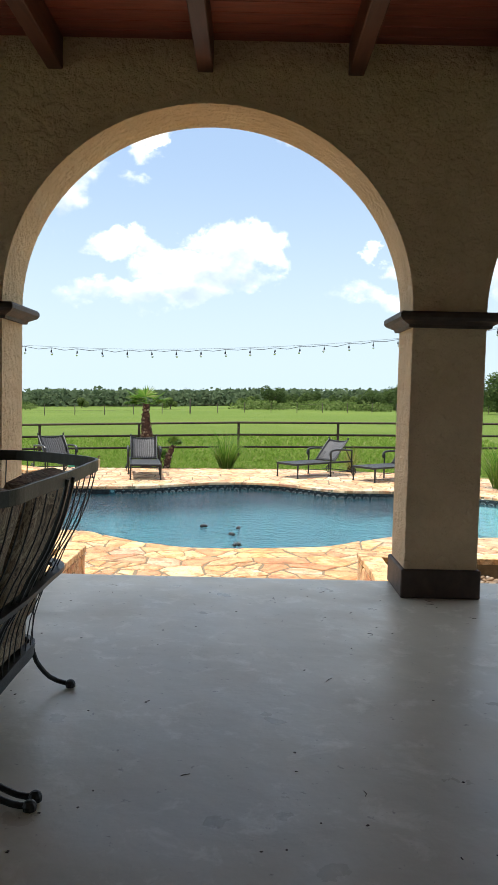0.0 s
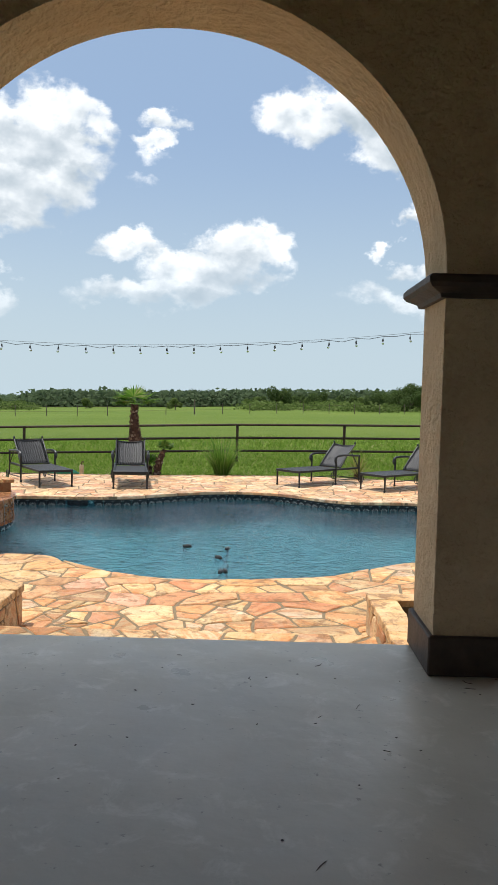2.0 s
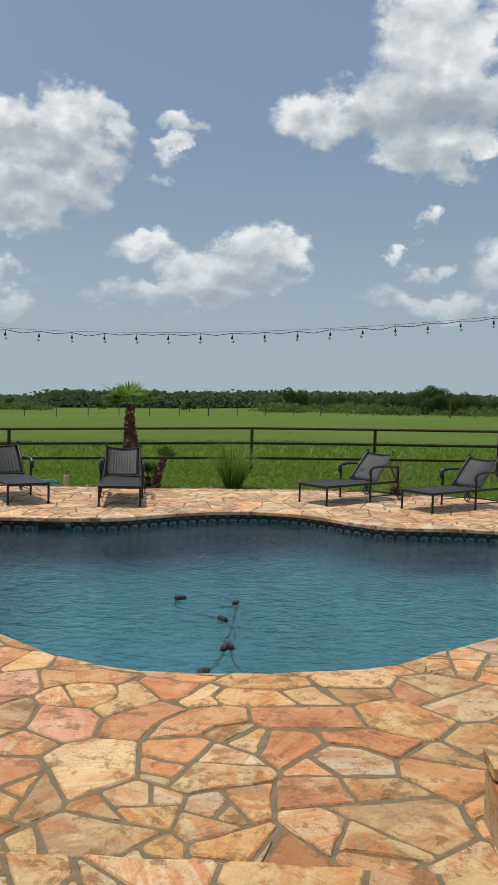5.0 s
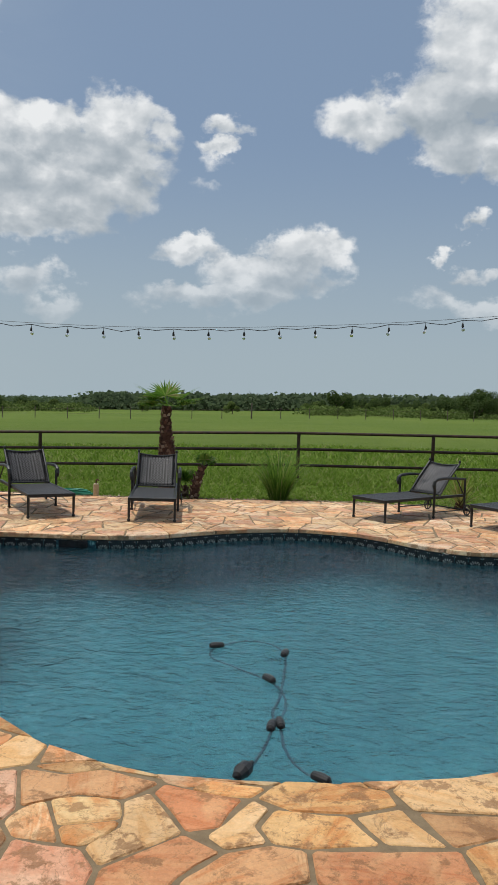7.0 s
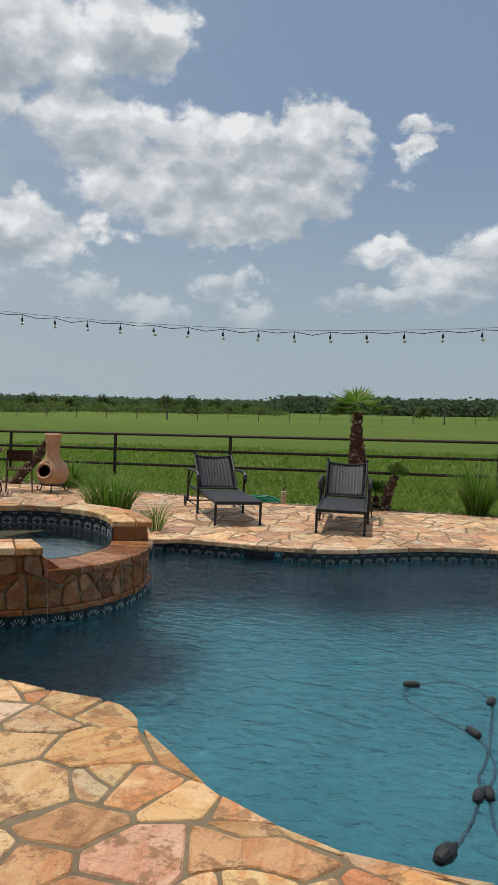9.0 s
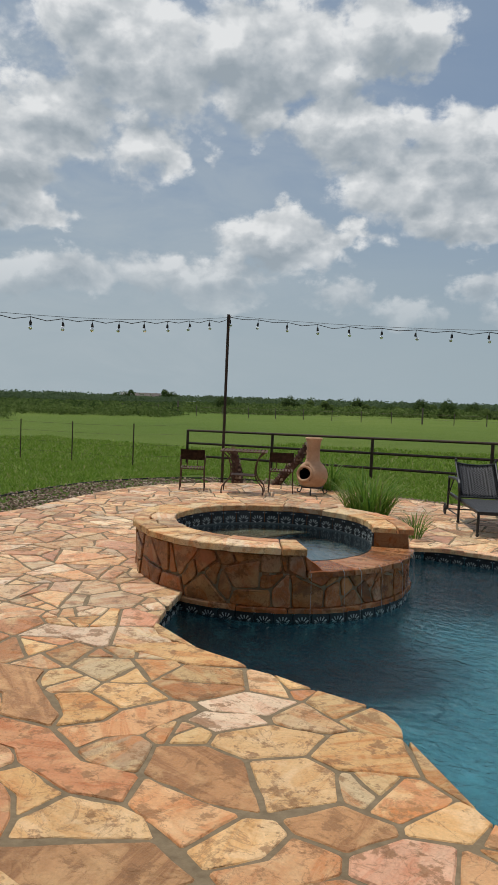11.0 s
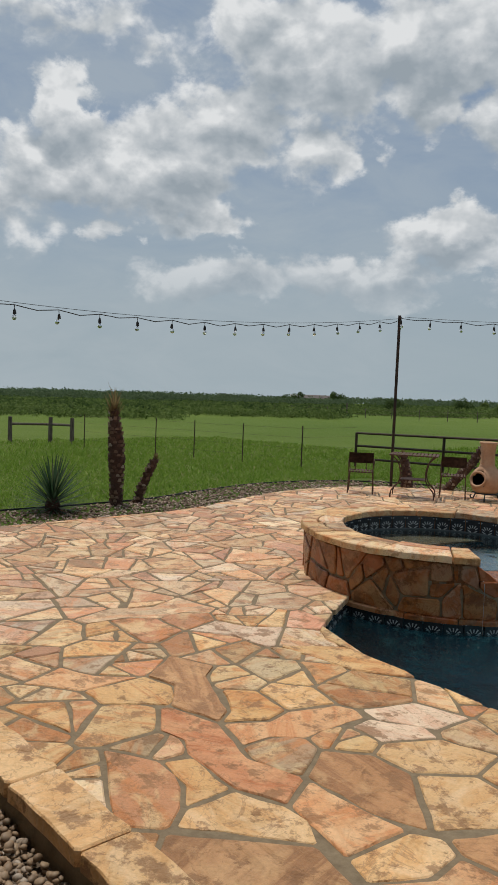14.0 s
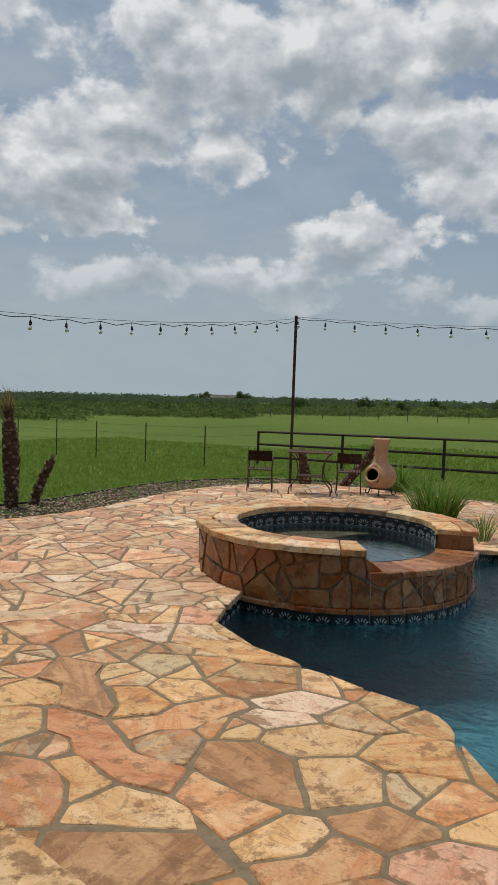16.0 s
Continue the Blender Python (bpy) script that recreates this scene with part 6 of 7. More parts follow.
build_tuft(-0.53, 18.55, -0.05, 0.95, 0.5, 420, LEAF, "tall green fountain grass clump by the patio edge", seed=3)
build_tuft(-5.15, 15.45, 0.0, 0.70, 0.95, 420, LEAF, "arching green lily-like clump beside the spa", seed=5, width=0.018, droop=(60, 140))
build_tuft(-4.05, 14.55, 0.0, 0.42, 0.25, 70, LEAF, "small sprawling tuft beside the spa", seed=6, width=0.01, droop=(70, 150))
build_tuft(4.95, 15.4, 0.0, 0.95, 0.55, 380, LEAF, "tall green fountain grass clump beside the pool", seed=7, width=0.016)
build_tuft(-7.05, 17.62, -0.05, 0.65, 0.5, 220, LEAF, "arching green clump behind the bistro set", seed=8, width=0.018, droop=(60, 140))


def build_spiky(x, y, z, r, n, material, label, seed, width=0.035, name="yucca_plant", category="yucca"):
    rng = random.Random(seed)
    th = holder(name, label, category, m=pose(x, y, z))
    vs, fs = [], []
    for i in range(n):
        lean = 8 + 88 * (i / n) ** 0.8
        blade(vs, fs, (0, 0, 0.02 + 0.16 * (1 - i / n)), i * 137.5, lean, r * rng.uniform(0.8, 1.12), width, rng.uniform(0, 16), 4)
    from_lists("leaves", vs, fs, material, th)
    part("heart", lathe(bmesh.new(), [(0.09, -0.03), (0.10, 0.05), (0.07, 0.16), (0.02, 0.2)], 10), TRUNK_FIBRE, th)
    return th


build_spiky(2.35, 18.12, -0.04, 0.50, 110, YUCCA_LEAF, "yellow-green spiky yucca by the patio edge", 4, 0.026)
build_spiky(-9.35, 10.75, -0.03, 0.62, 150, AGAVE, "dark blue-green spiky yucca in the gravel border", 9, 0.034)


def build_trunk(th, pts, radii, seed, stub=0.038, pale=0.0):
    """A palm trunk with overlapping cut frond bases."""
    rng = random.Random(seed)
    bm = bmesh.new()
    line = spline(pts, closed=False, step=0.06)
    rs = [np.interp(i / (len(line) - 1), [k / (len(radii) - 1) for k in range(len(radii))], radii) for i in range(len(line))]
    tube(bm, line, [float(r) for r in rs], 14)
    part("trunk", bm, TRUNK_FIBRE, th)
    vs, fs = [], []
    for i, p in enumerate(line[:-1]):
        r = float(rs[i])
        m = max(7, int(2 * math.pi * r / 0.055))
        for k in range(m):
            a = 2 * math.pi * (k + 0.5 * (i % 2)) / m + rng.uniform(-0.1, 0.1)
            d = Vector((math.cos(a), math.sin(a), 0))
            s = Vector((-d.y, d.x, 0))
            ln = stub * rng.uniform(0.7, 1.3)
            b = p + d * r * 0.92 + Vector((0, 0, rng.uniform(-0.015, 0.015)))
            tip = b + d * ln * 0.55 + Vector((0, 0, ln))
            w = 0.027
            o = len(vs)
            vs += [b - s * w, b + s * w, tip + s * w * 0.6, tip - s * w * 0.6, b - s * w + d * 0.018 - Vector((0, 0, 0.01)), b + s * w + d * 0.018 - Vector((0, 0, 0.01)), tip + s * w * 0.55 + d * 0.012, tip - s * w * 0.55 + d * 0.012]
            fs += [(o, o + 1, o + 2, o + 3), (o + 4, o + 7, o + 6, o + 5), (o, o + 3, o + 7, o + 4), (o + 1, o + 5, o + 6, o + 2), (o + 3, o + 2, o + 6, o + 7), (o, o + 4, o + 5, o + 1)]
    from_lists("fibre_coat", vs, fs, STUB, th, "overlapping brown cut frond bases")


def fan_frond(vs, fs, base, az, lean, petiole, size, rng, droop=20):
    """A fan-palm leaf: a stalk and a half circle of narrow segments."""
    a = radians(az)
    ang = radians(lean)
    way = Vector((math.sin(ang) * math.cos(a), math.sin(ang) * math.sin(a), math.cos(ang)))
    side = Vector((-math.sin(a), math.cos(a), 0))
    tip = Vector(base) + way * petiole
    o = len(vs)
    w = 0.012
    vs += [Vector(base) - side * w, Vector(base) + side * w, tip + side * w * 0.7, tip - side * w * 0.7]
    fs.append((o, o + 1, o + 2, o + 3))
    n = 22
    for i in range(n):
        t = radians(-105 + 210 * i / (n - 1)) + rng.uniform(-0.04, 0.04)
        d = (way * math.cos(t) + side * math.sin(t)).normalized()
        ln = size * (1 - 0.25 * abs(t) / 1.8) * rng.uniform(0.88, 1.08)
        sag = Vector((0, 0, -1)) * ln * droop / 100
        q = d.cross(way.cross(side)).normalized()
        o = len(vs)
        m1, m2 = tip + d * ln * 0.5 + sag * 0.2, tip + d * ln + sag
        vs += [tip, m1 - q * 0.016, m1 + q * 0.016, m2]
        fs += [(o, o + 1, o + 2), (o + 1, o + 3, o + 2)]


def build_palm(x, y, z, pts, radii, fronds, label, seed, size=0.42, petiole=0.3, name="palm_tree", leaf=None, category="palm"):
    rng = random.Random(seed)
    th = holder(name, label, category, m=pose(x, y, z))
    build_trunk(th, pts, radii, seed)
    vs, fs = [], []
    top = Vector(pts[-1])
    for az, lean in fronds:
        fan_frond(vs, fs, top, az, lean, petiole * rng.uniform(0.8, 1.15), size * rng.uniform(0.85, 1.1), rng, rng.uniform(5, 26))
    from_lists("fronds", vs, fs, leaf or LEAF, th, "green fan-shaped fronds")
    return th


rngp = random.Random(12)
build_palm(-2.37, 18.25, -0.05, [(0, 0, -0.05), (0.01, 0, 0.5), (0.0, 0, 0.9), (-0.02, 0, 1.2), (-0.01, 0, 1.5)], [0.12, 0.105, 0.125, 0.08, 0.045], [(rngp.uniform(0, 360), rngp.uniform(58, 92)) for _ in range(5)] + [(0, 56), (12, 78), (-14, 70), (180, 54), (190, 72), (170, 82), (90, 34), (270, 45)], "young fan palm with shaggy brown trunk beside the fence", 31, 0.40, 0.26)
build_palm(-1.90, 18.22, -0.05, [(0, 0, -0.05), (0.03, 0, 0.2), (0.1, 0, 0.42), (0.16, 0, 0.56)], [0.07, 0.07, 0.06, 0.04], [(rngp.uniform(0, 360), rngp.uniform(10, 75)) for _ in range(8)], "small leaning fan palm by the patio edge", 32, 0.19, 0.1)
build_palm(-2.10, 18.45, -0.05, [(0, 0, -0.05), (0.02, 0, 0.08), (0.03, 0, 0.2)], [0.05, 0.05, 0.03], [(rngp.uniform(0, 360), rngp.uniform(10, 60)) for _ in range(6)], "fan palm seedling beside the larger palm", 33, 0.22, 0.12)
STRAW = surface("dry_straw_leaf", lambda nt: ramp(nt, put(nt, "ShaderNodeNewGeometry").outputs["Random Per Island"], (0.0, (0.10, 0.07, 0.035)), (0.6, (0.26, 0.19, 0.09)), (1.0, (0.20, 0.20, 0.08))), 0.8, build=leafy, spec=0.2)


def build_stump(x, y, pts, radii, label, seed, tuft):
    th = holder("palm_stump", label, "palm", m=pose(x, y, -0.04))
    build_trunk(th, pts, radii, seed, 0.03)
    rng = random.Random(seed)
    vs, fs = [], []
    for _ in range(110):
        az = rng.uniform(0, 360)
        blade(vs, fs, Vector(pts[-1]) - Vector((0, 0, rng.uniform(0.0, tuft * 0.6))), az, rng.uniform(3, 28), tuft * rng.uniform(0.6, 1.1), 0.026, rng.uniform(0, 70), 4)
    from_lists("dry_leaves", vs, fs, STRAW, th, "dry straw-coloured leaf tuft")


build_stump(-9.50, 11.78, [(0, 0, -0.05), (0.0, 0.0, 0.45), (-0.02, -0.01, 0.9), (-0.03, -0.03, 1.08), (-0.04, -0.04, 1.3)], [0.075, 0.08, 0.105, 0.09, 0.05], "trimmed palm trunk with dry straw leaf tuft in gravel", 41, 0.36)
build_stump(-9.50, 12.12, [(0, 0, -0.05), (0.06, 0.06, 0.25), (0.14, 0.14, 0.5), (0.18, 0.18, 0.62)], [0.052, 0.055, 0.05, 0.04], "small leaning trimmed palm stump in gravel", 42, 0.1)
build_stump(-8.05, 17.35, [(0, 0, -0.05), (0.15, 0.1, 0.2), (0.36, 0.24, 0.5), (0.52, 0.34, 0.82)], [0.08, 0.075, 0.07, 0.05], "leaning trimmed palm stump behind the bistro table", 43, 0.12)
build_stump(-8.55, 17.0, [(0, 0, -0.05), (-0.02, 0, 0.2), (-0.06, 0, 0.42), (-0.12, 0, 0.6)], [0.10, 0.09, 0.07, 0.045], "short shaggy palm stump at the pole foot", 44, 0.1)

# ---- gravel borders ----
GRAVEL = surface("red_brown_gravel", lambda nt: ramp(nt, put(nt, "ShaderNodeNewGeometry").outputs["Random Per Island"], (0.0, (0.10, 0.06, 0.042)), (0.4, (0.22, 0.145, 0.10)), (0.8, (0.33, 0.24, 0.175)), (1.0, (0.46, 0.38, 0.30))), 0.85)


def border_spots():
    rng = random.Random(8)
    out = []
    line = [(p.x, p.y) for p in DECK_LINE if p.y > 9.0 and p.x < 5.0]
    while len(out) < 11000:
        i = rng.randrange(len(line) - 1)
        a, b = Vector(line[i]), Vector(line[i + 1])
        d = (b - a).normalized()
        west = 1.0 if a.x < -7.5 else 0.45
        off = rng.random() ** 1.2 * (1.1 if west == 1.0 else 0.42)
        p = a + (b - a) * rng.random() + Vector((-d.y, d.x)) * (off + 0.03)
        out.append((p.x, p.y, -0.06 + rng.uniform(0.0, 0.02)))
    return out


pebble_field("gravel_border", border_spots(), GRAVEL, (0.010, 0.024), "red-brown crushed gravel along the patio edge", "gravel", 25, 0.6, 1)


def build_edging():
    pts = [(-9.75, 9.6), (-9.68, 11.2), (-9.70, 12.4), (-10.0, 13.6), (-10.3, 15.1), (-10.05, 16.6), (-9.3, 17.6), (-8.2, 18.2)]
    bm = bmesh.new()
    tube(bm, spline([(x, y, -0.045) for x, y in pts], closed=False, step=0.2), 0.012, 6, squash=(0.5, 1.2))
    tagged(mesh_ob("border_edging", bm, BLACK_RUBBER), "black plastic edging between gravel and lawn", "edging", kind="structure")


build_edging()


# ---- litter on the slab ----
def build_litter():
    rng = random.Random(17)
    vs, fs = [], []
    for _ in range(110):
        x, y = rng.uniform(-1.6, 1.9), rng.uniform(0.8, 5.7)
        ln, w = rng.uniform(0.002, 0.006), rng.uniform(0.0015, 0.004)
        if rng.random() < 0.2:
            ln, w = rng.uniform(0.012, 0.035), 0.0009
        a = rng.uniform(0, 6.3)
        d, s = Vector((math.cos(a), math.sin(a), 0)), Vector((-math.sin(a), math.cos(a), 0))
        c = Vector((x, y, SLAB_Z + 0.0005))
        bend = s * ln * rng.uniform(-0.5, 0.5)
        o = len(vs)
        vs += [c - d * ln - s * w, c - d * ln + s * w, c + bend - s * w, c + bend + s * w, c + d * ln - s * w, c + d * ln + s * w]
        vs += [v + Vector((0, 0, 0.002)) for v in vs[o:o + 6]]
        fs += [(o + 6, o + 8, o + 9, o + 7), (o + 8, o + 10, o + 11, o + 9), (o, o + 2, o + 8, o + 6), (o + 2, o + 4, o + 10, o + 8), (o + 1, o + 7, o + 9, o + 3), (o + 3, o + 9, o + 11, o + 5), (o, o + 6, o + 7, o + 1), (o + 4, o + 5, o + 11, o + 10)]
    me = bpy.data.meshes.new("leaf_litter")
    me.from_pydata([tuple(v) for v in vs], [], fs)
    me.materials.append(TRIM)
    tagged(new("leaf_litter", me), "dry leaf bits and twigs strewn on the slab", "litter", kind="stuff")


build_litter()

# ---- pasture fences ----
def build_wire_fence():
    th = holder("wire_fence", "thin wire stock fence on slim steel posts", "fence")
    pts = [(-14.25, 22.2), (-15.6, 21.5), (-18.1, 21.5), (-20.1, 21.2), (-21.8, 20.9), (-23.6, 20.6), (-25.6, 20.4), (-27.7, 21.05)]
    for x, y in pts[1:-1]:
        g = terrain(x, y)
        bm = bmesh.new()
        box(bm, x - 0.012, y - 0.012, g - 0.1, x + 0.012, y + 0.012, g + 1.22)
        part("post", bm, PIPE, th)
    for h in (0.3, 0.6, 0.9, 1.15):
        bm = bmesh.new()
        tube(bm, [(x, y, terrain(x, y) + h) for x, y in pts], 0.0025, 4)
        part("wire", bm, PIPE, th)
    th = holder("fence_brace", "weathered wooden corner posts with a cross rail", "fence")
    for x, y in ((-29.4, 19.3), (-28.6, 20.6), (-27.7, 21.05)):
        g = terrain(x, y)
        bm = bmesh.new()
        tube(bm, [(x, y, g - 0.1), (x, y, g + 1.0)], [0.09, 0.075], 10)
        part("post", bm, GREY_WOOD, th)
    bm = bmesh.new()
    tube(bm, [(x, y, terrain(x, y) + 0.72) for x, y in ((-29.4, 19.3), (-28.6, 20.6), (-27.7, 21.05))], 0.05, 8)
    part("rail", bm, GREY_WOOD, th)
    th = holder("field_fence", "far stock fence of thin posts across the pasture", "fence")
    for k in range(44):
        x = -75 + 3.1 * k
        y = 84 + 0.28 * (x + 30) if x > -60 else 76
        g = terrain(x, y)
        bm = bmesh.new()
        tall = 1.7 if k % 9 == 4 else 1.2
        tube(bm, [(x, y, g - 0.1), (x, y, g + tall)], 0.09 if k % 9 == 4 else 0.045, 6)
        part("post", bm, GREY_WOOD, th)
    for h in (0.5, 1.0):
        bm = bmesh.new()
        tube(bm, [(x, 84 + 0.28 * (x + 30) if x > -60 else 76, terrain(x, 84 + 0.28 * (x + 30) if x > -60 else 76) + h) for x in [-75 + 3.1 * k for k in range(44)]], 0.008, 4)
        part("wire", bm, PIPE, th)


GREY_WOOD = surface("weathered_wood", lambda nt: ramp(nt, noise_tex(nt, 5.0, vop(nt, "MULTIPLY", coords(nt), (6.0, 6.0, 0.7)), 7.0), (0.3, (0.06, 0.045, 0.035)), (0.7, (0.16, 0.13, 0.105))), 0.9)
build_wire_fence()

# ---- trees and brush ----
CROWN = surface("oak_foliage", lambda nt: mix(nt, ramp(nt, noise_tex(nt, 0.6, coords(nt), 5.0), (0.3, 0.0), (0.7, 0.7)), ramp(nt, put(nt, "ShaderNodeNewGeometry").outputs["Random Per Island"], (0.0, (0.045, 0.075, 0.022)), (0.6, (0.08, 0.12, 0.034)), (1.0, (0.12, 0.16, 0.05))), (0.05, 0.085, 0.026)), 0.8, build=leafy, spec=0.1)
CROWN_LIGHT = surface("mesquite_foliage", lambda nt: ramp(nt, put(nt, "ShaderNodeNewGeometry").outputs["Random Per Island"], (0.0, (0.08, 0.125, 0.03)), (0.6, (0.12, 0.17, 0.048)), (1.0, (0.16, 0.21, 0.07))), 0.8, build=leafy, spec=0.1)
BARK = surface("bark", lambda nt: ramp(nt, noise_tex(nt, 8.0, coords(nt), 6.0), (0.3, (0.05, 0.04, 0.03)), (0.7, (0.13, 0.105, 0.08))), 0.95)


def crown_lists(rng, w, h, base, n, leaf):
    """Leaf clumps over a cluster of lobes: small tilted quads, denser at the outside."""
    lobes = []
    for _ in range(rng.randint(6, 10)):
        a, r = rng.uniform(0, 6.3), rng.uniform(0.1, 0.62)
        lobes.append((Vector((r * w * math.cos(a), r * w * math.sin(a), base + h * rng.uniform(0.25, 0.72))), rng.uniform(0.26, 0.46)))
    vs, fs = [], []
    for _ in range(n):
        c, s = rng.choice(lobes)
        d = Vector((rng.gauss(0, 1), rng.gauss(0, 1), rng.gauss(0, 1))).normalized()
        q = c + Vector((d.x * w * s, d.y * w * s, d.z * h * s * 0.8)) * rng.uniform(0.72, 1.06)
        u = Vector((rng.gauss(0, 1), rng.gauss(0, 1), rng.gauss(0, 0.6))).normalized()
        v = u.cross(d + Vector((0.1, 0.2, 0.1))).normalized()
        k = leaf * rng.uniform(0.6, 1.4)
        o = len(vs)
        vs += [q - u * k, q - v * k * 0.6, q + u * k, q + v * k * 0.6]
        fs.append((o, o + 1, o + 2, o + 3))
    return vs, fs, lobes


def build_tree(seed, w, h, n, leaf, material):
    """An oak-like tree at the origin: trunk, limbs, crown."""
    rng = random.Random(seed)
    th = holder("oak_tree", "broad dark green tree standing in the pasture", "tree", "trees of the pasture")
    vs, fs, lobes = crown_lists(rng, w, h, -h * 0.04, n, leaf)
    bm = bmesh.new()
    tube(bm, [(0, 0, -0.5), (0.05 * w, 0, h * 0.2), (0.0, 0.03 * w, h * 0.45)], [h * 0.045, h * 0.035, h * 0.02], 8)
    for c, s in lobes[:5]:
        tube(bm, [(0.03 * w, 0, h * 0.2), c * 0.5 + Vector((0, 0, h * 0.12)), c], [h * 0.022, h * 0.016, h * 0.006], 6)
    part("trunk", bm, BARK, th)
    from_lists("crown", vs, fs, material, th)
    return th


def plant_trees():
    rng = random.Random(99)
    kinds = [build_tree(1, 3.6, 5.6, 3600, 0.18, CROWN), build_tree(2, 4.4, 6.6, 4300, 0.19, CROWN), build_tree(3, 3.2, 4.2, 3600, 0.15, CROWN_LIGHT), build_tree(4, 2.4, 3.0, 2600, 0.12, CROWN_LIGHT)]

    def spot(az, d):
        x, y = -d * math.sin(radians(az)), 6.0 + d * math.cos(radians(az))
        return x, y, terrain(x, y)

    used = set()

    def stand(k, az, d, s):
        x, y, z = spot(az, d)
        m = pose(x, y, z, 0, 0, rng.uniform(0, 360))
        if k not in used:
            used.add(k)
            kinds[k].matrix_world = m
            kinds[k].scale = (s, s, s)
        else:
            o = copy_thing(kinds[k], m)
            o.scale = (s, s, s)

    # tree belt ahead: azimuth to the left of north, distance, scale
    for i in range(46):
        az = -24 + 34 * i / 45 + rng.uniform(-0.6, 0.6)
        stand(rng.choice((0, 0, 1, 2, 2)), az, rng.uniform(120, 150) + (60 if az > 1.0 else 0), rng.uniform(0.45, 0.68) * (1.15 if az < -8 else 0.85 if az < 1.0 else 0.75))
    for az, d, k, s in ((-1.6, 118, 1, 0.62), (-19.5, 96, 1, 1.0), (-21.5, 92, 0, 1.1), (-9.0, 112, 0, 0.6), (-11.5, 112, 1, 0.52), (-13.0, 113, 0, 0.58), (6.0, 122, 2, 0.5), (12.5, 140, 2, 0.5)):
        stand(k, az, d, s)
    # open pasture to the west: scattered brush
    for i in range(38):
        az = 17 + 22 * rng.random()
        stand(rng.choice((2, 3, 3, 0)), az, rng.uniform(125, 160), rng.uniform(0.36, 0.6))
    for az, d, k, s in ((45.4, 418, 1, 1.0), (42.4, 418, 1, 1.1), (46.2, 420, 0, 0.8), (43.2, 415, 2, 0.6), (44.8, 415, 2, 0.6), (24.5, 150, 0, 0.62), (29.0, 150, 0, 0.6), (20.8, 160, 0, 0.55), (17.6, 130, 3, 0.4)):
        stand(k, az, d, s)


plant_trees()


def far_woods(name, bands, seed, material, label):
    """Brush and woods too far to count; bands: azimuths, distances, height, clumps."""
    rng = random.Random(seed)
    vs, fs = [], []
    for a0, a1, d0, d1, h0, h1, n in bands:
        for _ in range(n):
            az, d = rng.uniform(a0, a1), d0 + (d1 - d0) * rng.random()
            h = rng.uniform(h0, h1)
            x, y = -d * math.sin(radians(az)), 6 + d * math.cos(radians(az))
            z = terrain(x, y)
            w = h * rng.uniform(1.0, 1.9)
            for _ in range(64):
                t = Vector((rng.gauss(0, 1), rng.gauss(0, 1), abs(rng.gauss(0, 1)))).normalized() * rng.uniform(0.6, 1.0)
                q = Vector((x + t.x * w, y + t.y * w, z + h * (0.06 + 0.84 * t.z)))
                k = h * rng.uniform(0.1, 0.18)
                u = Vector((rng.gauss(0, 1), rng.gauss(0, 1), rng.gauss(0, 0.5))).normalized()
                v = u.cross(Vector((rng.gauss(0, 1), rng.gauss(0, 1), rng.gauss(0, 1)))).normalized()
                o = len(vs)
                vs += [q - u * k, q - v * k * 0.7, q + u * k, q + v * k * 0.7]
                fs.append((o, o + 1, o + 2, o + 3))
    me = bpy.data.meshes.new(name)
    me.from_pydata([tuple(v) for v in vs], [], fs)
    me.materials.append(material)
    tagged(new(name, me), label, "woods", kind="stuff")


# distance haze is put into this leaf colour: greyer and bluer green
HAZY = surface("hazed_foliage", lambda nt: ramp(nt, put(nt, "ShaderNodeNewGeometry").outputs["Random Per Island"], (0.0, (0.07, 0.105, 0.052)), (1.0, (0.115, 0.155, 0.085))), 0.9, build=leafy, spec=0.1)
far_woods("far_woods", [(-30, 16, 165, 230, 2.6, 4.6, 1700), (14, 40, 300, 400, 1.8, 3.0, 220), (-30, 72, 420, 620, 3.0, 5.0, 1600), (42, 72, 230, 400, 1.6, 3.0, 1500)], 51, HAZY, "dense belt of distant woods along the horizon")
far_woods("dark_brush", [(33, 42, 112, 210, 0.8, 1.7, 220), (42, 54, 86, 200, 0.6, 1.5, 230), (54, 72, 70, 190, 0.5, 1.4, 380), (16, 34, 130, 165, 1.0, 1.8, 90)], 53, CROWN, "darker low brush mixed along the pasture edge")
far_woods("brush", [(-22, 0.5, 105, 135, 0.8, 1.8, 200), (33, 42, 106, 200, 0.6, 1.5, 420), (42, 54, 80, 190, 0.5, 1.3, 700), (54, 72, 64, 180, 0.4, 1.2, 1100), (16, 36, 122, 150, 0.8, 1.8, 190)], 52, CROWN_LIGHT, "low green brush along the edge of the pasture")

# ---- far farmhouse ----
WHITE_METAL = surface("pale_metal_roof", (0.7, 0.7, 0.7), 0.4)
BARN_RED = surface("dark_brick", lambda nt: ramp(nt, noise_tex(nt, 2.0, coords(nt), 4.0), (0.3, (0.12, 0.07, 0.05)), (0.7, (0.2, 0.12, 0.09))), 0.9)


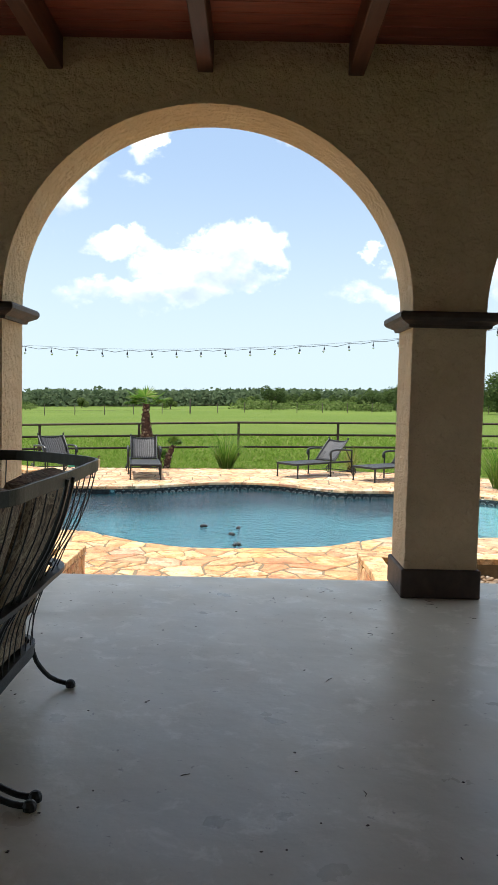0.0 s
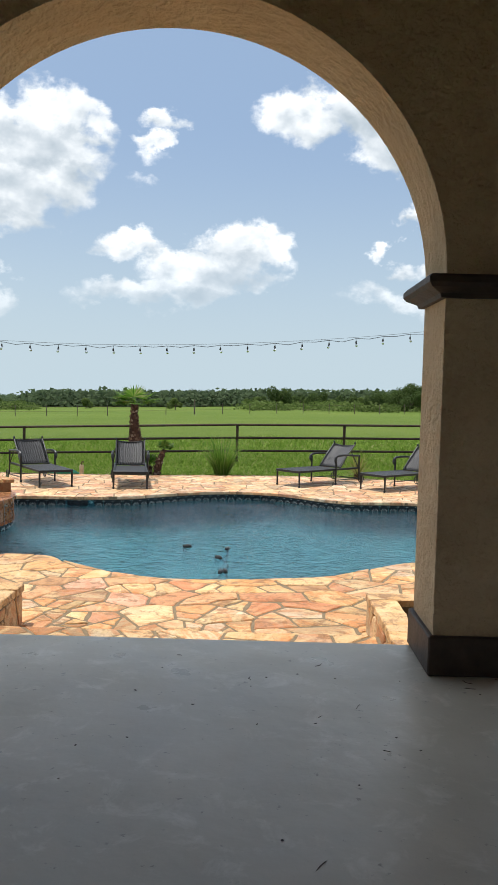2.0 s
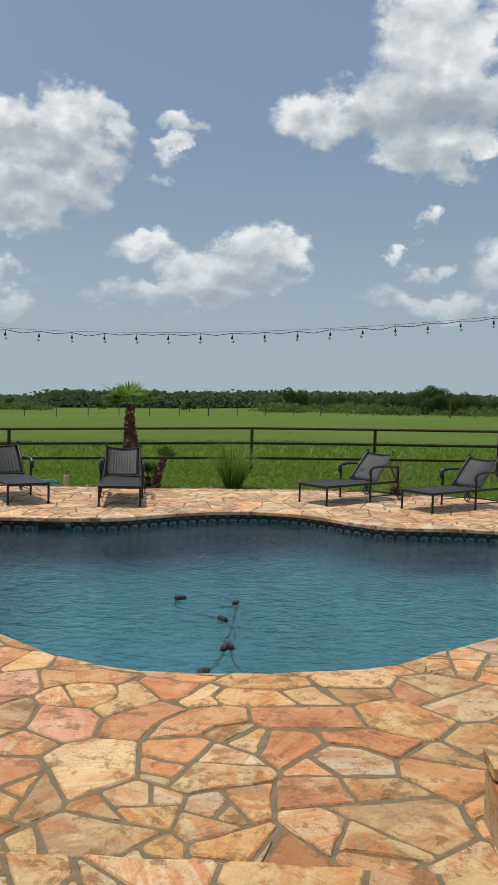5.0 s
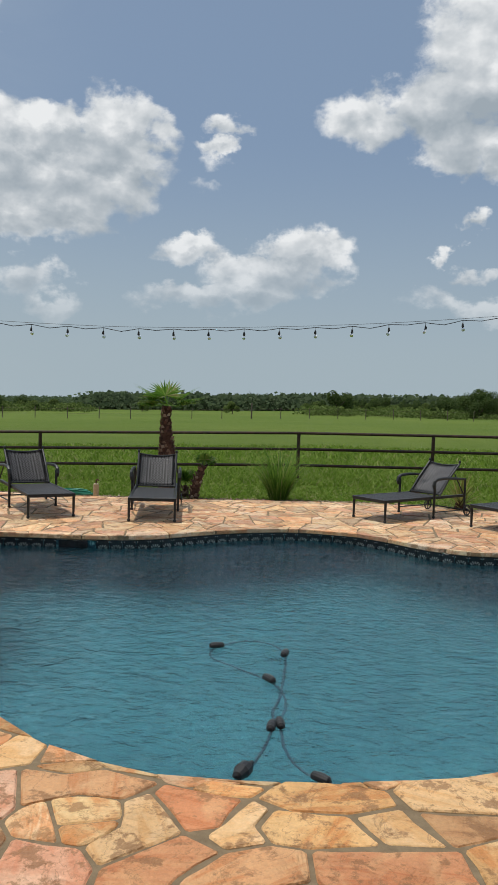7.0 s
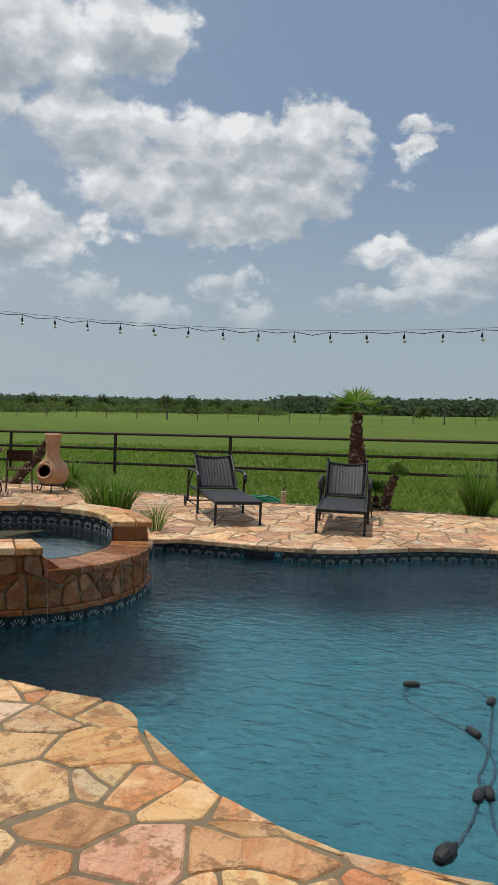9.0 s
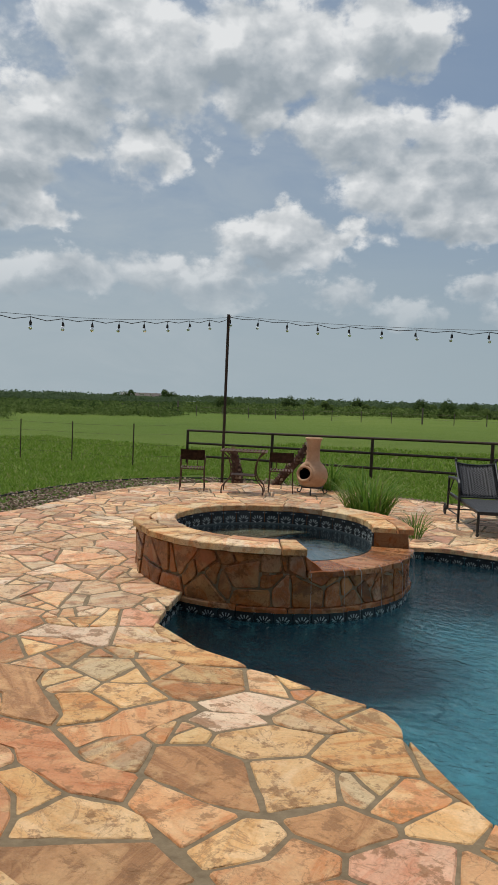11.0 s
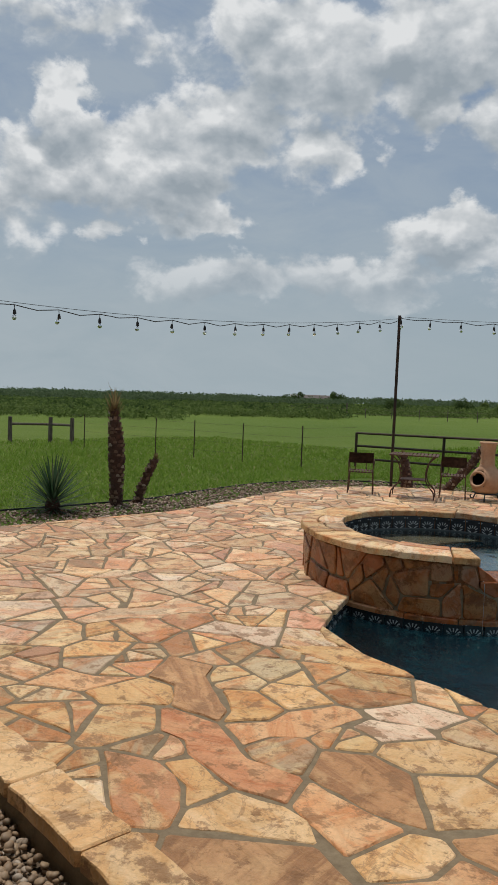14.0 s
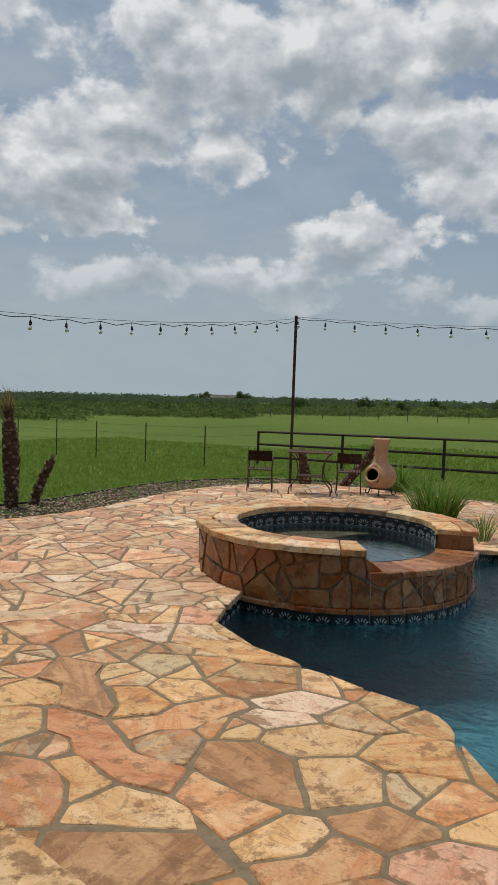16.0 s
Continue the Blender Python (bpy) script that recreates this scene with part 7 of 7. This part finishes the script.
def build_farm():
    d, az = 430, 44.0
    x, y = -d * math.sin(radians(az)), 6 + d * math.cos(radians(az))
    th = holder("farmhouse", "low brick farmhouse with a pale metal roof far away", "house", m=pose(x, y, terrain(x, y) - 0.3, 0, 0, 44))
    part("wall", boxes((-7, -4, -1.5, 7, 4, 2.6)), BARN_RED, th)
    bm = bmesh.new()
    vs = [bm.verts.new(p) for p in ((-7.6, -4.6, 2.6), (7.6, -4.6, 2.6), (7.6, 4.6, 2.6), (-7.6, 4.6, 2.6), (-7.6, 0, 4.6), (7.6, 0, 4.6))]
    for q in ((0, 1, 5, 4), (2, 3, 4, 5), (0, 4, 3), (1, 2, 5), (0, 3, 2, 1)):
        bm.faces.new([vs[i] for i in q])
    part("roof", bm, TRIM, th)
    for u in (-4.5, -1.0, 2.5, 5.0):
        part("window", boxes((u - 0.6, -4.05, 0.6, u + 0.6, -4.0, 1.9)), TILE_DARK, th)
    th = holder("barn", "small white metal barn beside the farmhouse", "barn", m=pose(x - 10 * math.cos(radians(44)), y - 10 * math.sin(radians(44)), terrain(x, y) + 0.5, 0, 0, 44))
    part("wall", boxes((-3.4, -3, -1.5, 3.4, 3, 2.4)), WHITE_METAL, th)
    bm = bmesh.new()
    vs = [bm.verts.new(p) for p in ((-3.7, -3.4, 2.4), (3.7, -3.4, 2.4), (3.7, 3.4, 2.4), (-3.7, 3.4, 2.4), (-3.7, 0, 3.6), (3.7, 0, 3.6))]
    for q in ((0, 1, 5, 4), (2, 3, 4, 5), (0, 4, 3), (1, 2, 5), (0, 3, 2, 1)):
        bm.faces.new([vs[i] for i in q])
    part("roof", bm, WHITE_METAL, th)
    part("door", boxes((-1.2, -3.05, -0.5, 1.2, -3.0, 1.7)), TRIM, th)


build_farm()


# ---- grass ----
GRASS = surface("lawn_blade", lambda nt: ramp(nt, put(nt, "ShaderNodeNewGeometry").outputs["Random Per Island"], (0.0, (0.12, 0.21, 0.026)), (0.5, (0.18, 0.285, 0.042)), (0.85, (0.25, 0.34, 0.075)), (1.0, (0.32, 0.33, 0.13))), 0.6, build=leafy, spec=0.1)


def grass_field(name, areas, seed, label):
    """areas: x0, x1, y0, y1, count, height."""
    rng = random.Random(seed)
    deck = [(p.x, p.y) for p in grow([Vector((p.x, p.y)) for p in DECK_OUT[::-1]], 0.25)]
    vs, fs = [], []
    for x0, x1, y0, y1, n, h0 in areas:
        for _ in range(n):
            x, y = rng.uniform(x0, x1), rng.uniform(y0, y1)
            if x > -9.75 - 0.45 * smooth01(12.0, 15.0, y) and y < 17.9 + 0.4 * smooth01(-3.0, 0.5, x) and x < 5.6:
                continue
            patch = noise.noise(Vector((x * 0.5, y * 0.5, 0)))
            h = h0 * (1 + 0.6 * patch) * rng.uniform(0.6, 1.4)
            a = rng.uniform(0, 6.3)
            w = 0.012 + 0.0011 * max(0, y - 10)
            d = Vector((math.cos(a), math.sin(a), 0))
            b = Vector((x, y, terrain(x, y) - 0.01))
            lean = Vector((rng.gauss(0, 0.6), rng.gauss(0, 0.6), 1)) * h
            o = len(vs)
            vs += [b - d * w, b + d * w, b + lean * 0.55 + d * w * 0.7, b + lean * 0.55 - d * w * 0.7, b + lean + d * h * 0.25]
            fs += [(o, o + 1, o + 2, o + 3), (o + 3, o + 2, o + 4)]
    me = bpy.data.meshes.new(name)
    me.from_pydata([tuple(v) for v in vs], [], fs)
    me.materials.append(GRASS)
    tagged(new(name, me), label, "grass", kind="stuff")


grass_field("grass", [(-14, 9, 17.8, 21.4, 46000, 0.045), (-16, 9, 21.4, 26, 34000, 0.11), (-20, 10, 26, 36, 24000, 0.12), (-24, -9.8, 6.0, 22, 60000, 0.055), (-30, -12, 14, 30, 30000, 0.10)], 61, "uneven green grass around the patio and along the fence")
